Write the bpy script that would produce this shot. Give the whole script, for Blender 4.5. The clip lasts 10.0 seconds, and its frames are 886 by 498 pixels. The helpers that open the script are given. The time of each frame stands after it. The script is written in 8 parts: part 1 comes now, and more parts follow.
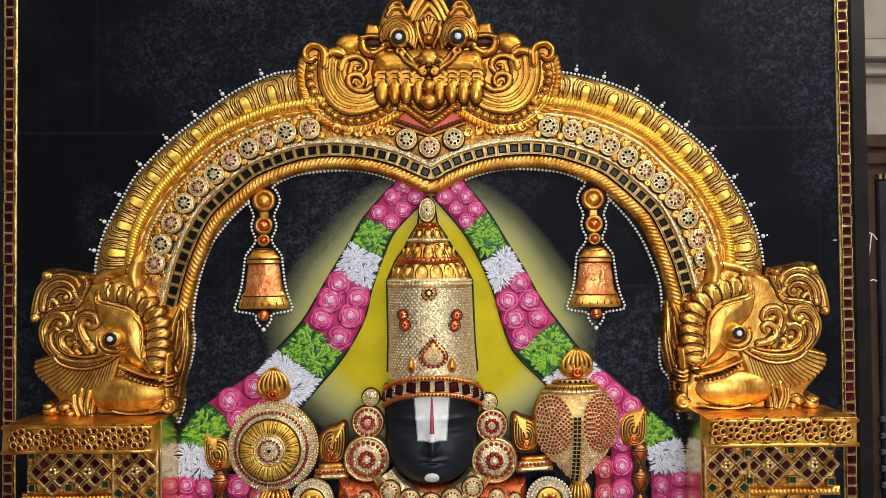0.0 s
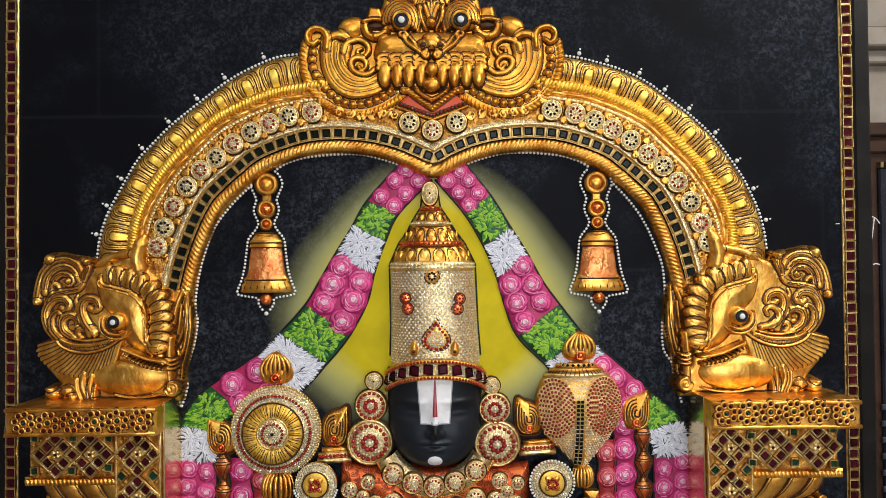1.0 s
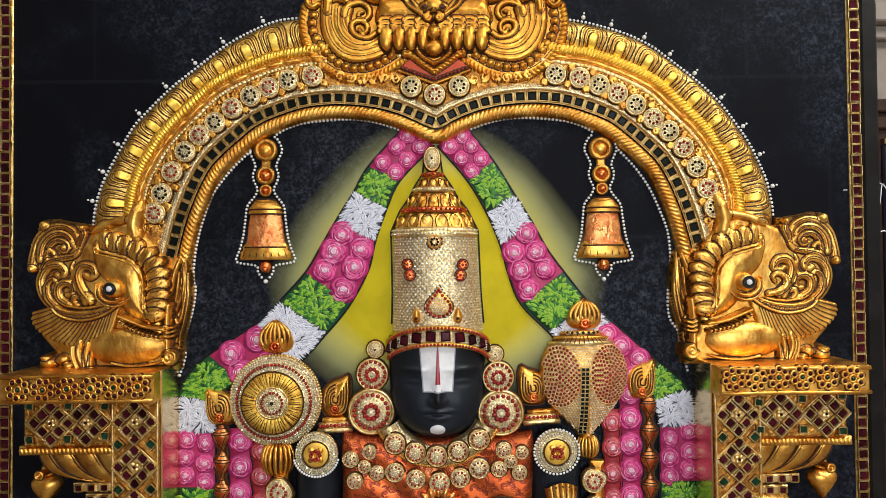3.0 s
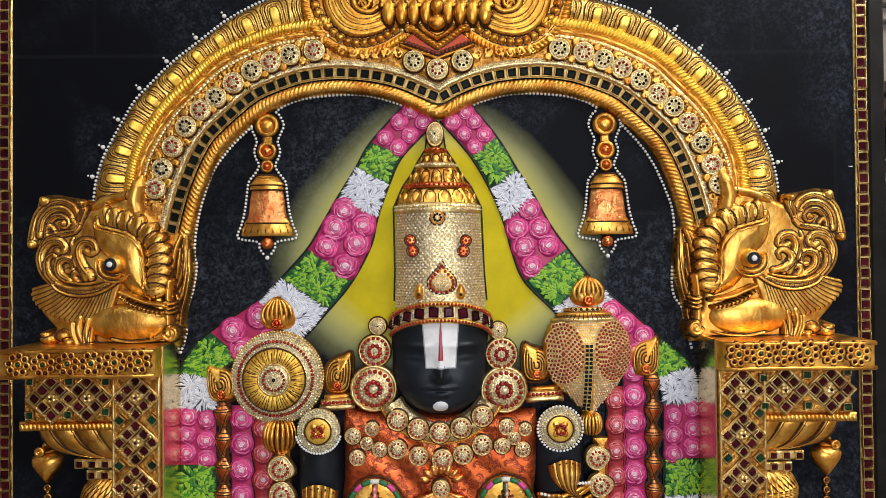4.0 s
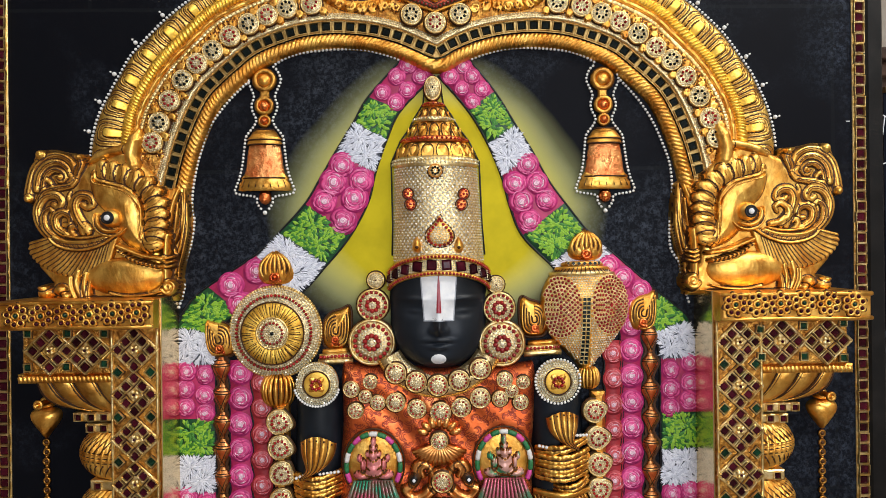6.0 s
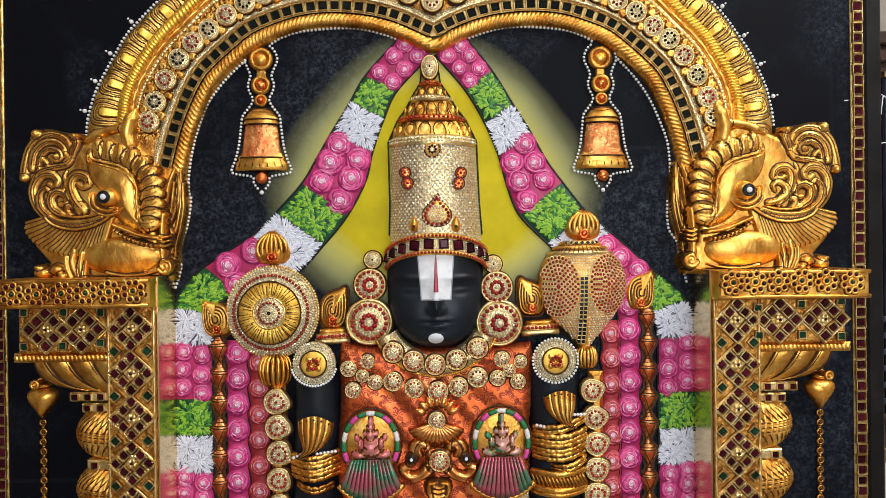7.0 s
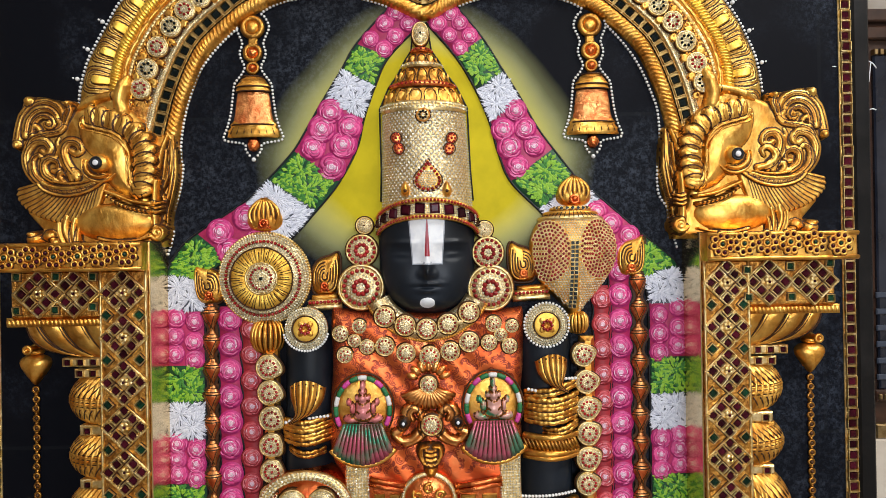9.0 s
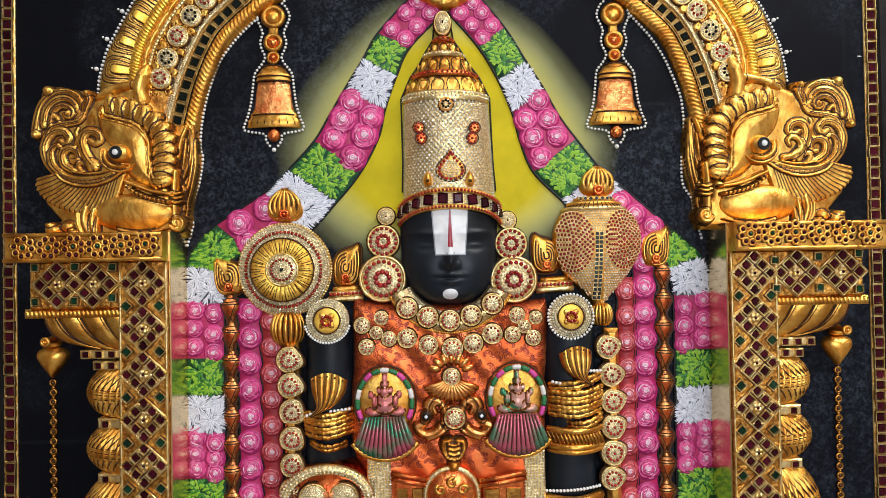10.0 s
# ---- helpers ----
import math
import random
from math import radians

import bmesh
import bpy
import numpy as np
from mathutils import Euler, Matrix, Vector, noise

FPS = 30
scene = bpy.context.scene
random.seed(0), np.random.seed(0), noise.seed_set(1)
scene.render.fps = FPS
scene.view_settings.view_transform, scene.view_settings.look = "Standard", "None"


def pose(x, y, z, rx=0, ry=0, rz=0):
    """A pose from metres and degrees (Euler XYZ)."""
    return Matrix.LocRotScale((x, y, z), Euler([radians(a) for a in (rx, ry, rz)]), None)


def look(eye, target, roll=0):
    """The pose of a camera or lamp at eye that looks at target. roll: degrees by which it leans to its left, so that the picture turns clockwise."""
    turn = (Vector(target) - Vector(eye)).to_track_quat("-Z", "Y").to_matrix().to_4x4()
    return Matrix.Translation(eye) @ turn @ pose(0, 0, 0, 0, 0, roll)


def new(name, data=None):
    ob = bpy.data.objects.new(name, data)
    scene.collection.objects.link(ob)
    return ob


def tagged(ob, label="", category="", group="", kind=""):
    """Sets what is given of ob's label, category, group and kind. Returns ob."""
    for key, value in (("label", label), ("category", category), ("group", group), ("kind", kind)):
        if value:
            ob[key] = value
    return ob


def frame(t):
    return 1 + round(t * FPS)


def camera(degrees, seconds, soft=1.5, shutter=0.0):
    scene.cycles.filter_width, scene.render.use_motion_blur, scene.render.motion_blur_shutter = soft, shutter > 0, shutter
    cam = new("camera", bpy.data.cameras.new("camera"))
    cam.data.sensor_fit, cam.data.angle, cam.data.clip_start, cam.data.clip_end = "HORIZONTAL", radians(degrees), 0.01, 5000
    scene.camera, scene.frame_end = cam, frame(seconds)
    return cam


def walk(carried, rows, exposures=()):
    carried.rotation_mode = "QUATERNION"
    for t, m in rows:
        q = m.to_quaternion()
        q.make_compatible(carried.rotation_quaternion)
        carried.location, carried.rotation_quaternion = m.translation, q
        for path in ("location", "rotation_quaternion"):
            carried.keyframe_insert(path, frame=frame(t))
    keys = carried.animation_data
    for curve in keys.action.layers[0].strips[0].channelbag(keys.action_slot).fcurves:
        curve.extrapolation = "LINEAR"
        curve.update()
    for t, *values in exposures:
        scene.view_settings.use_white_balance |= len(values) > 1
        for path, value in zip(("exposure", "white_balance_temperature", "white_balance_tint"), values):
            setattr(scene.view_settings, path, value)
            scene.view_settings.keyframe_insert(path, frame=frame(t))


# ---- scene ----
cam = camera(69.5, 10.0, soft=0.7)
PATH = [
    (0, (0.0159, 0.0174, 1.5955), (0.0211, 2.0171, 1.6344), -0.50),
    (0.5, (0.0151, 0.0175, 1.5856), (0.0219, 2.0172, 1.6178), -0.48),
    (1, (0.0104, 0.0186, 1.5743), (0.0182, 2.0183, 1.6082), -0.53),
    (1.5, (0.0079, 0.0218, 1.5627), (0.0169, 2.0214, 1.6025), -0.54),
    (2, (0.0072, 0.0291, 1.5490), (0.0196, 2.0287, 1.5891), -0.56),
    (2.5, (0.0059, 0.0315, 1.5376), (0.0206, 2.0311, 1.5781), -0.59),
    (4, (-0.0027, 0.0408, 1.4968), (0.0159, 2.0406, 1.5235), -0.56),
    (4.5, (-0.0023, 0.0420, 1.4853), (0.0169, 2.0418, 1.5044), -0.55),
    (5, (-0.0027, 0.0404, 1.4748), (0.0186, 2.0403, 1.4887), -0.59),
    (5.5, (-0.0049, 0.0406, 1.4582), (0.0208, 2.0404, 1.4674), -0.61),
    (7, (-0.0011, 0.0428, 1.4176), (0.0269, 2.0426, 1.4139), -0.70),
    (7.5, (-0.0010, 0.0469, 1.4040), (0.0310, 2.0466, 1.4017), -0.76),
    (8, (0.0011, 0.0459, 1.3913), (0.0322, 2.0457, 1.3876), -0.80),
    (8.5, (0.0046, 0.0420, 1.3789), (0.0376, 2.0417, 1.3789), -0.86),
    (9, (0.0085, 0.0386, 1.3638), (0.0404, 2.0383, 1.3723), -0.93),
    (9.5, (0.0024, 0.0511, 1.3507), (0.0329, 2.0507, 1.3723), -0.98),
    (10, (-0.0222, 0.0496, 1.3430), (0.0086, 2.0492, 1.3715), -0.95),
]
walk(cam, [(t, look(eye, target, roll)) for t, eye, target, roll in PATH], exposures=[(0, -0.07, 6220, 10), (2.5, -0.05, 6200, 10), (5, -0.01, 6150, 10), (7.5, 0.1, 6080, 10), (10, 0.14, 6050, 10)])

# ---- world and lights ----
world = bpy.data.worlds.new("world")
scene.world = world
world.use_nodes = True
world.node_tree.nodes["Background"].inputs[0].default_value = (0.9, 0.95, 1.0, 1)
world.node_tree.nodes["Background"].inputs[1].default_value = 0.02


def area_lamp(name, place, target, sx, sy, watts, colour):
    lamp = bpy.data.lights.new(name, "AREA")
    lamp.shape, lamp.size, lamp.size_y, lamp.energy, lamp.color = "RECTANGLE", sx, sy, watts, colour
    ob = new(name, lamp)
    ob.matrix_world = look(place, target)
    return ob


# two unseen overhead lamps, added for the highlights on the gold
area_lamp("added_overhead_light", (-0.55, -0.35, 2.93), (-0.5, -0.15, 0.0), 1.2, 0.5, 7, (1.0, 0.95, 0.86))
area_lamp("added_overhead_light", (1.35, -0.1, 2.93), (1.25, 0.05, 0.0), 1.2, 0.5, 42, (1.0, 0.95, 0.86))
area_lamp("window_daylight", (0.5, -2.36, 1.75), (0.35, 0.95, 1.5), 1.5, 1.3, 48, (0.95, 0.97, 1.0))

# ---- materials ----


def shade(name, colour, rough=0.5, metal=0.0, second=None, scale=30.0, mix=(0.4, 0.65), bump=0.0, bump_scale=200.0,
          rough_to=None, coat=0.0, detail=4.0, third=None, third_scale=6.0, tint=0.0, specular=0.5, stretch=None, depth=0.001, grain=5.0, each=None):
    """A principled material: two or three colours mixed by noise at two scales, uneven gloss, fine relief."""
    m = bpy.data.materials.new(name)
    m.use_nodes = True
    nodes, links = m.node_tree.nodes, m.node_tree.links
    b = nodes["Principled BSDF"]
    b.inputs["Base Color"].default_value = (*colour, 1)
    b.inputs["Roughness"].default_value = rough
    b.inputs["Metallic"].default_value = metal
    b.inputs["Specular IOR Level"].default_value = specular
    b.inputs["Coat Weight"].default_value = coat
    b.inputs["Coat Roughness"].default_value = 0.12
    where = nodes.new("ShaderNodeNewGeometry").outputs["Position"]
    if stretch:
        pull = nodes.new("ShaderNodeVectorMath")
        pull.operation = "MULTIPLY"
        pull.inputs[1].default_value = stretch
        links.new(where, pull.inputs[0])
        where = pull.outputs[0]

    def noise_at(s, d=detail, r=0.55):
        n = nodes.new("ShaderNodeTexNoise")
        n.inputs["Scale"].default_value, n.inputs["Detail"].default_value, n.inputs["Roughness"].default_value = s, d, r
        links.new(where, n.inputs["Vector"])
        return n.outputs[0]

    def mapped(value, lo, hi, a=0.0, c=1.0):
        r = nodes.new("ShaderNodeMapRange")
        r.inputs[1].default_value, r.inputs[2].default_value = lo, hi
        r.inputs[3].default_value, r.inputs[4].default_value = a, c
        links.new(value, r.inputs[0])
        return r.outputs[0]

    def blend(fac, a, c):
        x = nodes.new("ShaderNodeMix")
        x.data_type = "RGBA"
        links.new(fac, x.inputs[0])
        for value, slot in ((a, x.inputs[6]), (c, x.inputs[7])):
            if isinstance(value, tuple):
                slot.default_value = (*value, 1)
            else:
                links.new(value, slot)
        return x.outputs[2]

    out = None
    if second:
        out = blend(mapped(noise_at(scale), *mix), colour, second)
        links.new(out, b.inputs["Base Color"])
    if third:
        out = blend(mapped(noise_at(third_scale, 5.0, 0.65), 0.42, 0.72), out, third)
        links.new(out, b.inputs["Base Color"])
    if tint or each:
        hue = nodes.new("ShaderNodeHueSaturation")
        info = nodes.new("ShaderNodeNewGeometry").outputs["Random Per Island"] if each else nodes.new("ShaderNodeObjectInfo").outputs["Random"]
        links.new(mapped(info, 0, 1, *(each or (1 - tint, 1 + tint))), hue.inputs["Value"])
        if out:
            links.new(out, hue.inputs["Color"])
        else:
            hue.inputs["Color"].default_value = (*colour, 1)
        links.new(hue.outputs[0], b.inputs["Base Color"])
    if rough_to is not None:
        links.new(mapped(noise_at(scale * 0.6), 0.35, 0.7, rough, rough_to), b.inputs["Roughness"])
    if bump:
        n = nodes.new("ShaderNodeBump")
        n.inputs["Strength"].default_value, n.inputs["Distance"].default_value = bump, depth
        coarse = nodes.new("ShaderNodeMath")
        coarse.operation = "MULTIPLY_ADD"
        coarse.inputs[1].default_value = 1.6
        links.new(noise_at(bump_scale * 0.3, 3.0, 0.5), coarse.inputs[0])
        links.new(noise_at(bump_scale, grain, 0.55), coarse.inputs[2])
        links.new(coarse.outputs[0], n.inputs["Height"])
        links.new(n.outputs[0], b.inputs["Normal"])
    return m


GOLD = shade("gold_leaf", (0.97, 0.6, 0.14), 0.3, 1.0, (0.86, 0.39, 0.055), 50, (0.36, 0.66), 0.75, 130, 0.5, third=(0.46, 0.165, 0.02), third_scale=26, grain=5.0)
BEAST_GOLD = shade("worn_brown_gold_leaf", (0.98, 0.61, 0.14), 0.32, 1.0, (0.84, 0.4, 0.06), 60, (0.4, 0.7), 0.9, 120, 0.5, third=(0.44, 0.16, 0.022), third_scale=48, stretch=(1.0, 1.0, 0.7))
LUSTRE = shade("yellow_lustre_foil", (0.95, 0.6, 0.1), 0.5, 0.75, (0.8, 0.42, 0.05), 60, (0.4, 0.66), 0.4, 180, 0.4)
BROWN_GOLD = shade("brown_toned_gold", (0.4, 0.15, 0.022), 0.36, 0.9, (0.22, 0.075, 0.012), 160, (0.36, 0.66), 0.5, 200, 0.5)
GROUND = shade("engraved_gold_ground", (0.74, 0.38, 0.075), 0.3, 1.0, (0.42, 0.17, 0.03), 130, (0.42, 0.6), 1.0, 240, 0.46, third=(0.16, 0.06, 0.015), third_scale=170, depth=0.0016)
GOLD_PALE = shade("pale_gold", (0.94, 0.76, 0.4), 0.3, 1.0, (0.7, 0.46, 0.13), 110, (0.36, 0.66), 0.5, 300, 0.46)
GOLD_DARK = shade("antique_gold", (0.56, 0.28, 0.05), 0.3, 1.0, (0.3, 0.13, 0.03), 60, (0.36, 0.68), 0.7, 200, 0.45)
OLD_GOLD = shade("dull_old_gold", (0.6, 0.42, 0.16), 0.38, 1.0, (0.34, 0.2, 0.06), 110, (0.36, 0.66), 0.5, 240, 0.5)
COPPER = shade("copper_foil", (0.92, 0.28, 0.075), 0.22, 1.0, (0.55, 0.09, 0.025), 60, (0.36, 0.66), 0.9, 170, 0.42)
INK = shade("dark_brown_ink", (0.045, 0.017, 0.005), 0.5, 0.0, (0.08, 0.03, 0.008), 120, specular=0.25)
RUBY = shade("ruby_stone", (0.03, 0.003, 0.007), 0.2, 0.0, (0.055, 0.005, 0.011), 80, tint=0.5, specular=0.16)
RUBY_BRIGHT = shade("bright_red_stone", (0.37, 0.019, 0.016), 0.2, 0.0, (0.22, 0.009, 0.01), 90, coat=0.25, tint=0.35, specular=0.35)
EMERALD = shade("emerald_stone", (0.004, 0.02, 0.01), 0.12, 0.0, (0.007, 0.045, 0.02), 80, coat=0.15, tint=0.4, specular=0.3)
JET = shade("black_mirror_stone", (0.006, 0.009, 0.008), 0.18, 0.0, tint=0.3, specular=0.15)
# each spreads the value crystal by crystal: sparkle put into the colour
CRYSTAL = shade("white_crystal", (0.94, 0.87, 0.64), 0.12, 0.15, (0.86, 0.69, 0.37), 420, (0.45, 0.65), specular=1.0, each=(0.62, 1.12))
CRYSTAL_WHITE = shade("clear_white_crystal", (0.97, 0.94, 0.82), 0.1, 0.1, (0.9, 0.82, 0.6), 420, (0.5, 0.7), specular=1.0, each=(0.6, 1.12))
CRYSTAL_BED = shade("pale_foil_bed", (0.86, 0.68, 0.36), 0.3, 0.9, (0.5, 0.34, 0.13), 400, (0.4, 0.62), 0.5, 500)
PEARL = shade("pearl_white", (0.86, 0.86, 0.84), 0.35, 0.0, (0.76, 0.75, 0.72), 300)
WHITE = shade("white_enamel", (0.78, 0.78, 0.78), 0.35, 0.0, (0.66, 0.67, 0.7), 90)
BLACK = shade("black_enamel", (0.008, 0.008, 0.009), 0.4, 0.0, (0.014, 0.015, 0.018), 60, specular=0.25)
RED = shade("red_enamel", (0.33, 0.012, 0.025), 0.35, 0.0, (0.24, 0.008, 0.02), 90)
BLACK_WOOD = shade("black_lacquered_wood", (0.006, 0.0055, 0.0055), 0.38, 0.0, (0.014, 0.012, 0.011), 25, (0.5, 0.8), 0.15, 300, 0.5, specular=0.2)
PLASTER = shade("beige_wall_paint", (0.62, 0.55, 0.45), 0.8, 0.0, (0.55, 0.47, 0.38), 12, bump=0.2, bump_scale=150)
CEILING = shade("white_ceiling_paint", (0.75, 0.73, 0.69), 0.85, 0.0, (0.7, 0.68, 0.64), 9)
TILES = shade("grey_floor", (0.3, 0.26, 0.22), 0.3, 0.0, (0.22, 0.19, 0.16), 10)
PIER_PAINT = shade("greyish_beige_paint", (0.31, 0.27, 0.225), 0.75, 0.0, (0.25, 0.21, 0.165), 14, bump=0.2, bump_scale=150)
DARK_WOOD = shade("dark_stained_wood", (0.05, 0.022, 0.012), 0.35, 0.0, (0.025, 0.011, 0.007), 20, bump=0.2, bump_scale=120)

# ---- mesh helpers ----
UNIT = 0.000826      # one step of the panel's drawing grid, in metres


def S(n, h=0.0):
    """Grid steps to metres, for forms standing h proud of the board."""
    return n * UNIT * (1 - h / 0.9325)


def T(n, h=0.0):
    """The same for the lower half of the panel's drawing, which is a little finer."""
    return n * UNIT * 0.9625 * (1 - h / 0.9)


FACE = 0.95          # the board's painted face; relief heights are measured from it towards the room


class Shape:
    """Vertices and faces in panel coordinates (x across, z up, h out of the board)."""

    def __init__(self):
        self.v, self.f, self.m, self.flat = [], [], [], []

    def add(self, verts, faces, mi=0, flat=False):
        n = len(self.v)
        self.v += verts
        self.f += [tuple(n + i for i in q) for q in faces]
        self.m += [mi] * len(faces)
        self.flat += [flat] * len(faces)
        return self

    def box(self, x0, x1, z0, z1, h0, h1, mi=0, edge=0.0015):
        e = min(edge, (x1 - x0) / 3, (z1 - z0) / 3, (h1 - h0) / 2)
        ring = lambda d, h: [(x0 + d, z0 + d, h), (x1 - d, z0 + d, h), (x1 - d, z1 - d, h), (x0 + d, z1 - d, h)]
        v = ring(0, h0) + ring(0, h1 - e) + ring(e, h1)
        f = [(3, 2, 1, 0), (8, 9, 10, 11)]
        for k in (0, 4):
            f += [(k + i, k + (i + 1) % 4, k + 4 + (i + 1) % 4, k + 4 + i) for i in range(4)]
        return self.add(v, f, mi, True)

    def prism(self, outline, h0, h1, mi=0, edge=0.001, smooth=False):
        n = len(outline)
        cx, cz = sum(p[0] for p in outline) / n, sum(p[1] for p in outline) / n
        size = max(math.hypot(p[0] - cx, p[1] - cz) for p in outline)
        k = 1 - min(edge / size, 0.4)
        v = [(x, z, h0) for x, z in outline] + [(x, z, h1 - edge * 0.6) for x, z in outline]
        v += [(cx + (x - cx) * k, cz + (z - cz) * k, h1) for x, z in outline]
        f = [tuple(range(2 * n, 3 * n))]
        for o in (0, n):
            f += [(o + i, o + (i + 1) % n, o + n + (i + 1) % n, o + n + i) for i in range(n)]
        return self.add(v, f, mi, not smooth)

    def pillow(self, outline, h0, top, mi=0, rings=5, centre=None, power=0.5):
        """A puffed form over a star-shaped outline."""
        n = len(outline)
        cx, cz = centre or (sum(p[0] for p in outline) / n, sum(p[1] for p in outline) / n)
        v = [(x, z, h0 - 0.001) for x, z in outline]
        for r in range(rings):
            k = math.cos(r / rings * math.pi / 2)
            hh = h0 + (top - h0) * math.sin((r + 0.25) / rings * math.pi / 2) ** (2 * power)
            v += [(cx + (x - cx) * k, cz + (z - cz) * k, hh) for x, z in outline]
        v.append((cx, cz, top))
        f = []
        for o in range(0, n * rings, n):
            f += [(o + i, o + (i + 1) % n, o + n + (i + 1) % n, o + n + i) for i in range(n)]
        o = n * rings
        f += [(o + i, o + (i + 1) % n, len(v) - 1) for i in range(n)]
        return self.add(v, f, mi)

    def dome(self, x, z, h0, rx, rz, height, mi=0, n=12, rings=3, turn=0.0):
        c, s = math.cos(turn), math.sin(turn)
        pts = [(math.cos(2 * math.pi * i / n) * rx, math.sin(2 * math.pi * i / n) * rz) for i in range(n)]
        return self.pillow([(x + a * c - b * s, z + a * s + b * c) for a, b in pts], h0, h0 + height, mi, rings, (x, z))

    def bead(self, x, z, h, r, mi=0, n=8):
        v, f = [(x, z, h + r)], []
        for a in (45, 90, 135):
            rr, hh = r * math.sin(radians(a)), r * math.cos(radians(a))
            v += [(x + rr * math.cos(2 * math.pi * i / n), z + rr * math.sin(2 * math.pi * i / n), h + hh) for i in range(n)]
        f += [(0, 1 + i, 1 + (i + 1) % n) for i in range(n)]
        for o in (1, 1 + n):
            f += [(o + (i + 1) % n, o + i, o + n + i, o + n + (i + 1) % n) for i in range(n)]
        f = [q if len(q) == 3 else q[::-1] for q in f]
        return self.add(v, f, mi)

    def tube(self, pts, r, mi=0, seg=7, squash=1.0):
        """A round cord through (x, z, h) points; r is a number or one radius a point."""
        rr = r if isinstance(r, (list, tuple)) else [r] * len(pts)
        v, f, n = [], [], len(pts)
        for i, p in enumerate(pts):
            a, b = Vector(pts[max(i - 1, 0)]), Vector(pts[min(i + 1, n - 1)])
            t = (b - a).normalized()
            side = Vector((t[1], -t[0], 0))
            side = side.normalized() if side.length > 1e-6 else Vector((1, 0, 0))
            up = t.cross(side) * -1
            if up[2] < 0:
                up = -up
            for k in range(seg):
                w = 2 * math.pi * k / seg
                v.append(tuple(Vector(p) + side * (math.cos(w) * rr[i]) + up * (math.sin(w) * rr[i] * squash)))
        for i in range(n - 1):
            f += [(i * seg + k, i * seg + (k + 1) % seg, (i + 1) * seg + (k + 1) % seg, (i + 1) * seg + k) for k in range(seg)]
        f += [tuple(range(seg))[::-1], tuple(range((n - 1) * seg, n * seg))]
        return self.add(v, f, mi)

    def torus(self, x, z, h, big, small, mi=0, n=16, seg=6, squash=1.0):
        v, f = [], []
        for i in range(n):
            a = 2 * math.pi * i / n
            for k in range(seg):
                b = 2 * math.pi * k / seg
                d = big + small * math.cos(b)
                v.append((x + d * math.cos(a), z + d * math.sin(a), h + small * squash * math.sin(b)))
        f = [(i * seg + k, ((i + 1) % n) * seg + k, ((i + 1) % n) * seg + (k + 1) % seg, i * seg + (k + 1) % seg) for i in range(n) for k in range(seg)]
        return self.add(v, f, mi)

    def half_lathe(self, x, profile, h0, squash, mi=0, n=20, flutes=0, flute=0.0, lean=0.0, a0=0.0, a1=180.0):
        """A half-round form turned about the upright line at x from (z, radius) rows."""
        v, f, m = [], [], len(profile)
        for j, row in enumerate(profile):
            z, r = row[:2]
            x = row[2] if len(row) > 2 else x
            for i in range(n + 1):
                a = radians(a0 + (a1 - a0) * i / n)
                k = r * (1 + flute * math.cos(flutes * a + lean * j)) if flutes else r
                v.append((x - k * math.cos(a), z, h0 + k * math.sin(a) * squash))
        for j in range(m - 1):
            f += [(j * (n + 1) + i, j * (n + 1) + i + 1, (j + 1) * (n + 1) + i + 1, (j + 1) * (n + 1) + i) for i in range(n)]
        return self.add(v, f, mi)


def link(name, shape, mats, parent=None, label=""):
    me = bpy.data.meshes.new(name)
    me.from_pydata([(x, FACE - h, z) for x, z, h in shape.v], [], shape.f)
    for m in (mats if isinstance(mats, (list, tuple)) else [mats]):
        me.materials.append(m)
    me.polygons.foreach_set("material_index", shape.m)
    me.polygons.foreach_set("use_smooth", [not x for x in shape.flat])
    bm = bmesh.new()
    bm.from_mesh(me)
    bmesh.ops.recalc_face_normals(bm, faces=bm.faces)
    bm.to_mesh(me)
    bm.free()
    ob = new(name, me)
    if parent:
        ob.parent = parent
    if label:
        ob["label"] = label
    if name in ("contour_drawing", "filigree", "bezel_work", "crystal_field"):
        ob["kind"] = "stuff"
    return ob


part = link


def piece(name, mesh, x, z, h, parent, turn=0.0, size=1.0):
    """One more object on a shared mesh, set on the board at height h."""
    ob = new(name, mesh)
    ob.matrix_basis = Matrix.Translation((x, FACE - h, z)) @ Matrix.Rotation(turn, 4, "Y") @ Matrix.Scale(size, 4)
    ob.parent = parent
    return ob


def piece_mesh(name, shape, mats):
    """Mesh data about its own origin, for pieces."""
    ob = link(name, shape, mats)
    me = ob.data
    me.transform(Matrix.Translation((0, -FACE, 0)))
    bpy.data.objects.remove(ob)
    return me


def thing(name, label, category, group="", kind="", at=(0, 0)):
    ob = new(name)
    ob.empty_display_size = 0.02
    return tagged(ob, label, category, group, kind)


def spline(pts, n=8, closed=False):
    """Catmull-Rom through points of any dimension."""
    p = [np.array(q, float) for q in pts]
    m = len(p)
    out = []
    for i in range(m if closed else m - 1):
        a, b, c, d = (p[(i + k) % m] if closed else p[min(max(i + k, 0), m - 1)] for k in (-1, 0, 1, 2))
        for j in range(n):
            t = j / n
            out.append(tuple(0.5 * (2 * b + (c - a) * t + (2 * a - 5 * b + 4 * c - d) * t * t + (3 * b - a - 3 * c + d) * t ** 3)))
    if not closed:
        out.append(tuple(p[-1]))
    return out


def mirrored(half):
    """A whole line from its left half, which ends on or near the middle."""
    return half + [(-x, z) for x, z in reversed(half) if x < -1e-4]


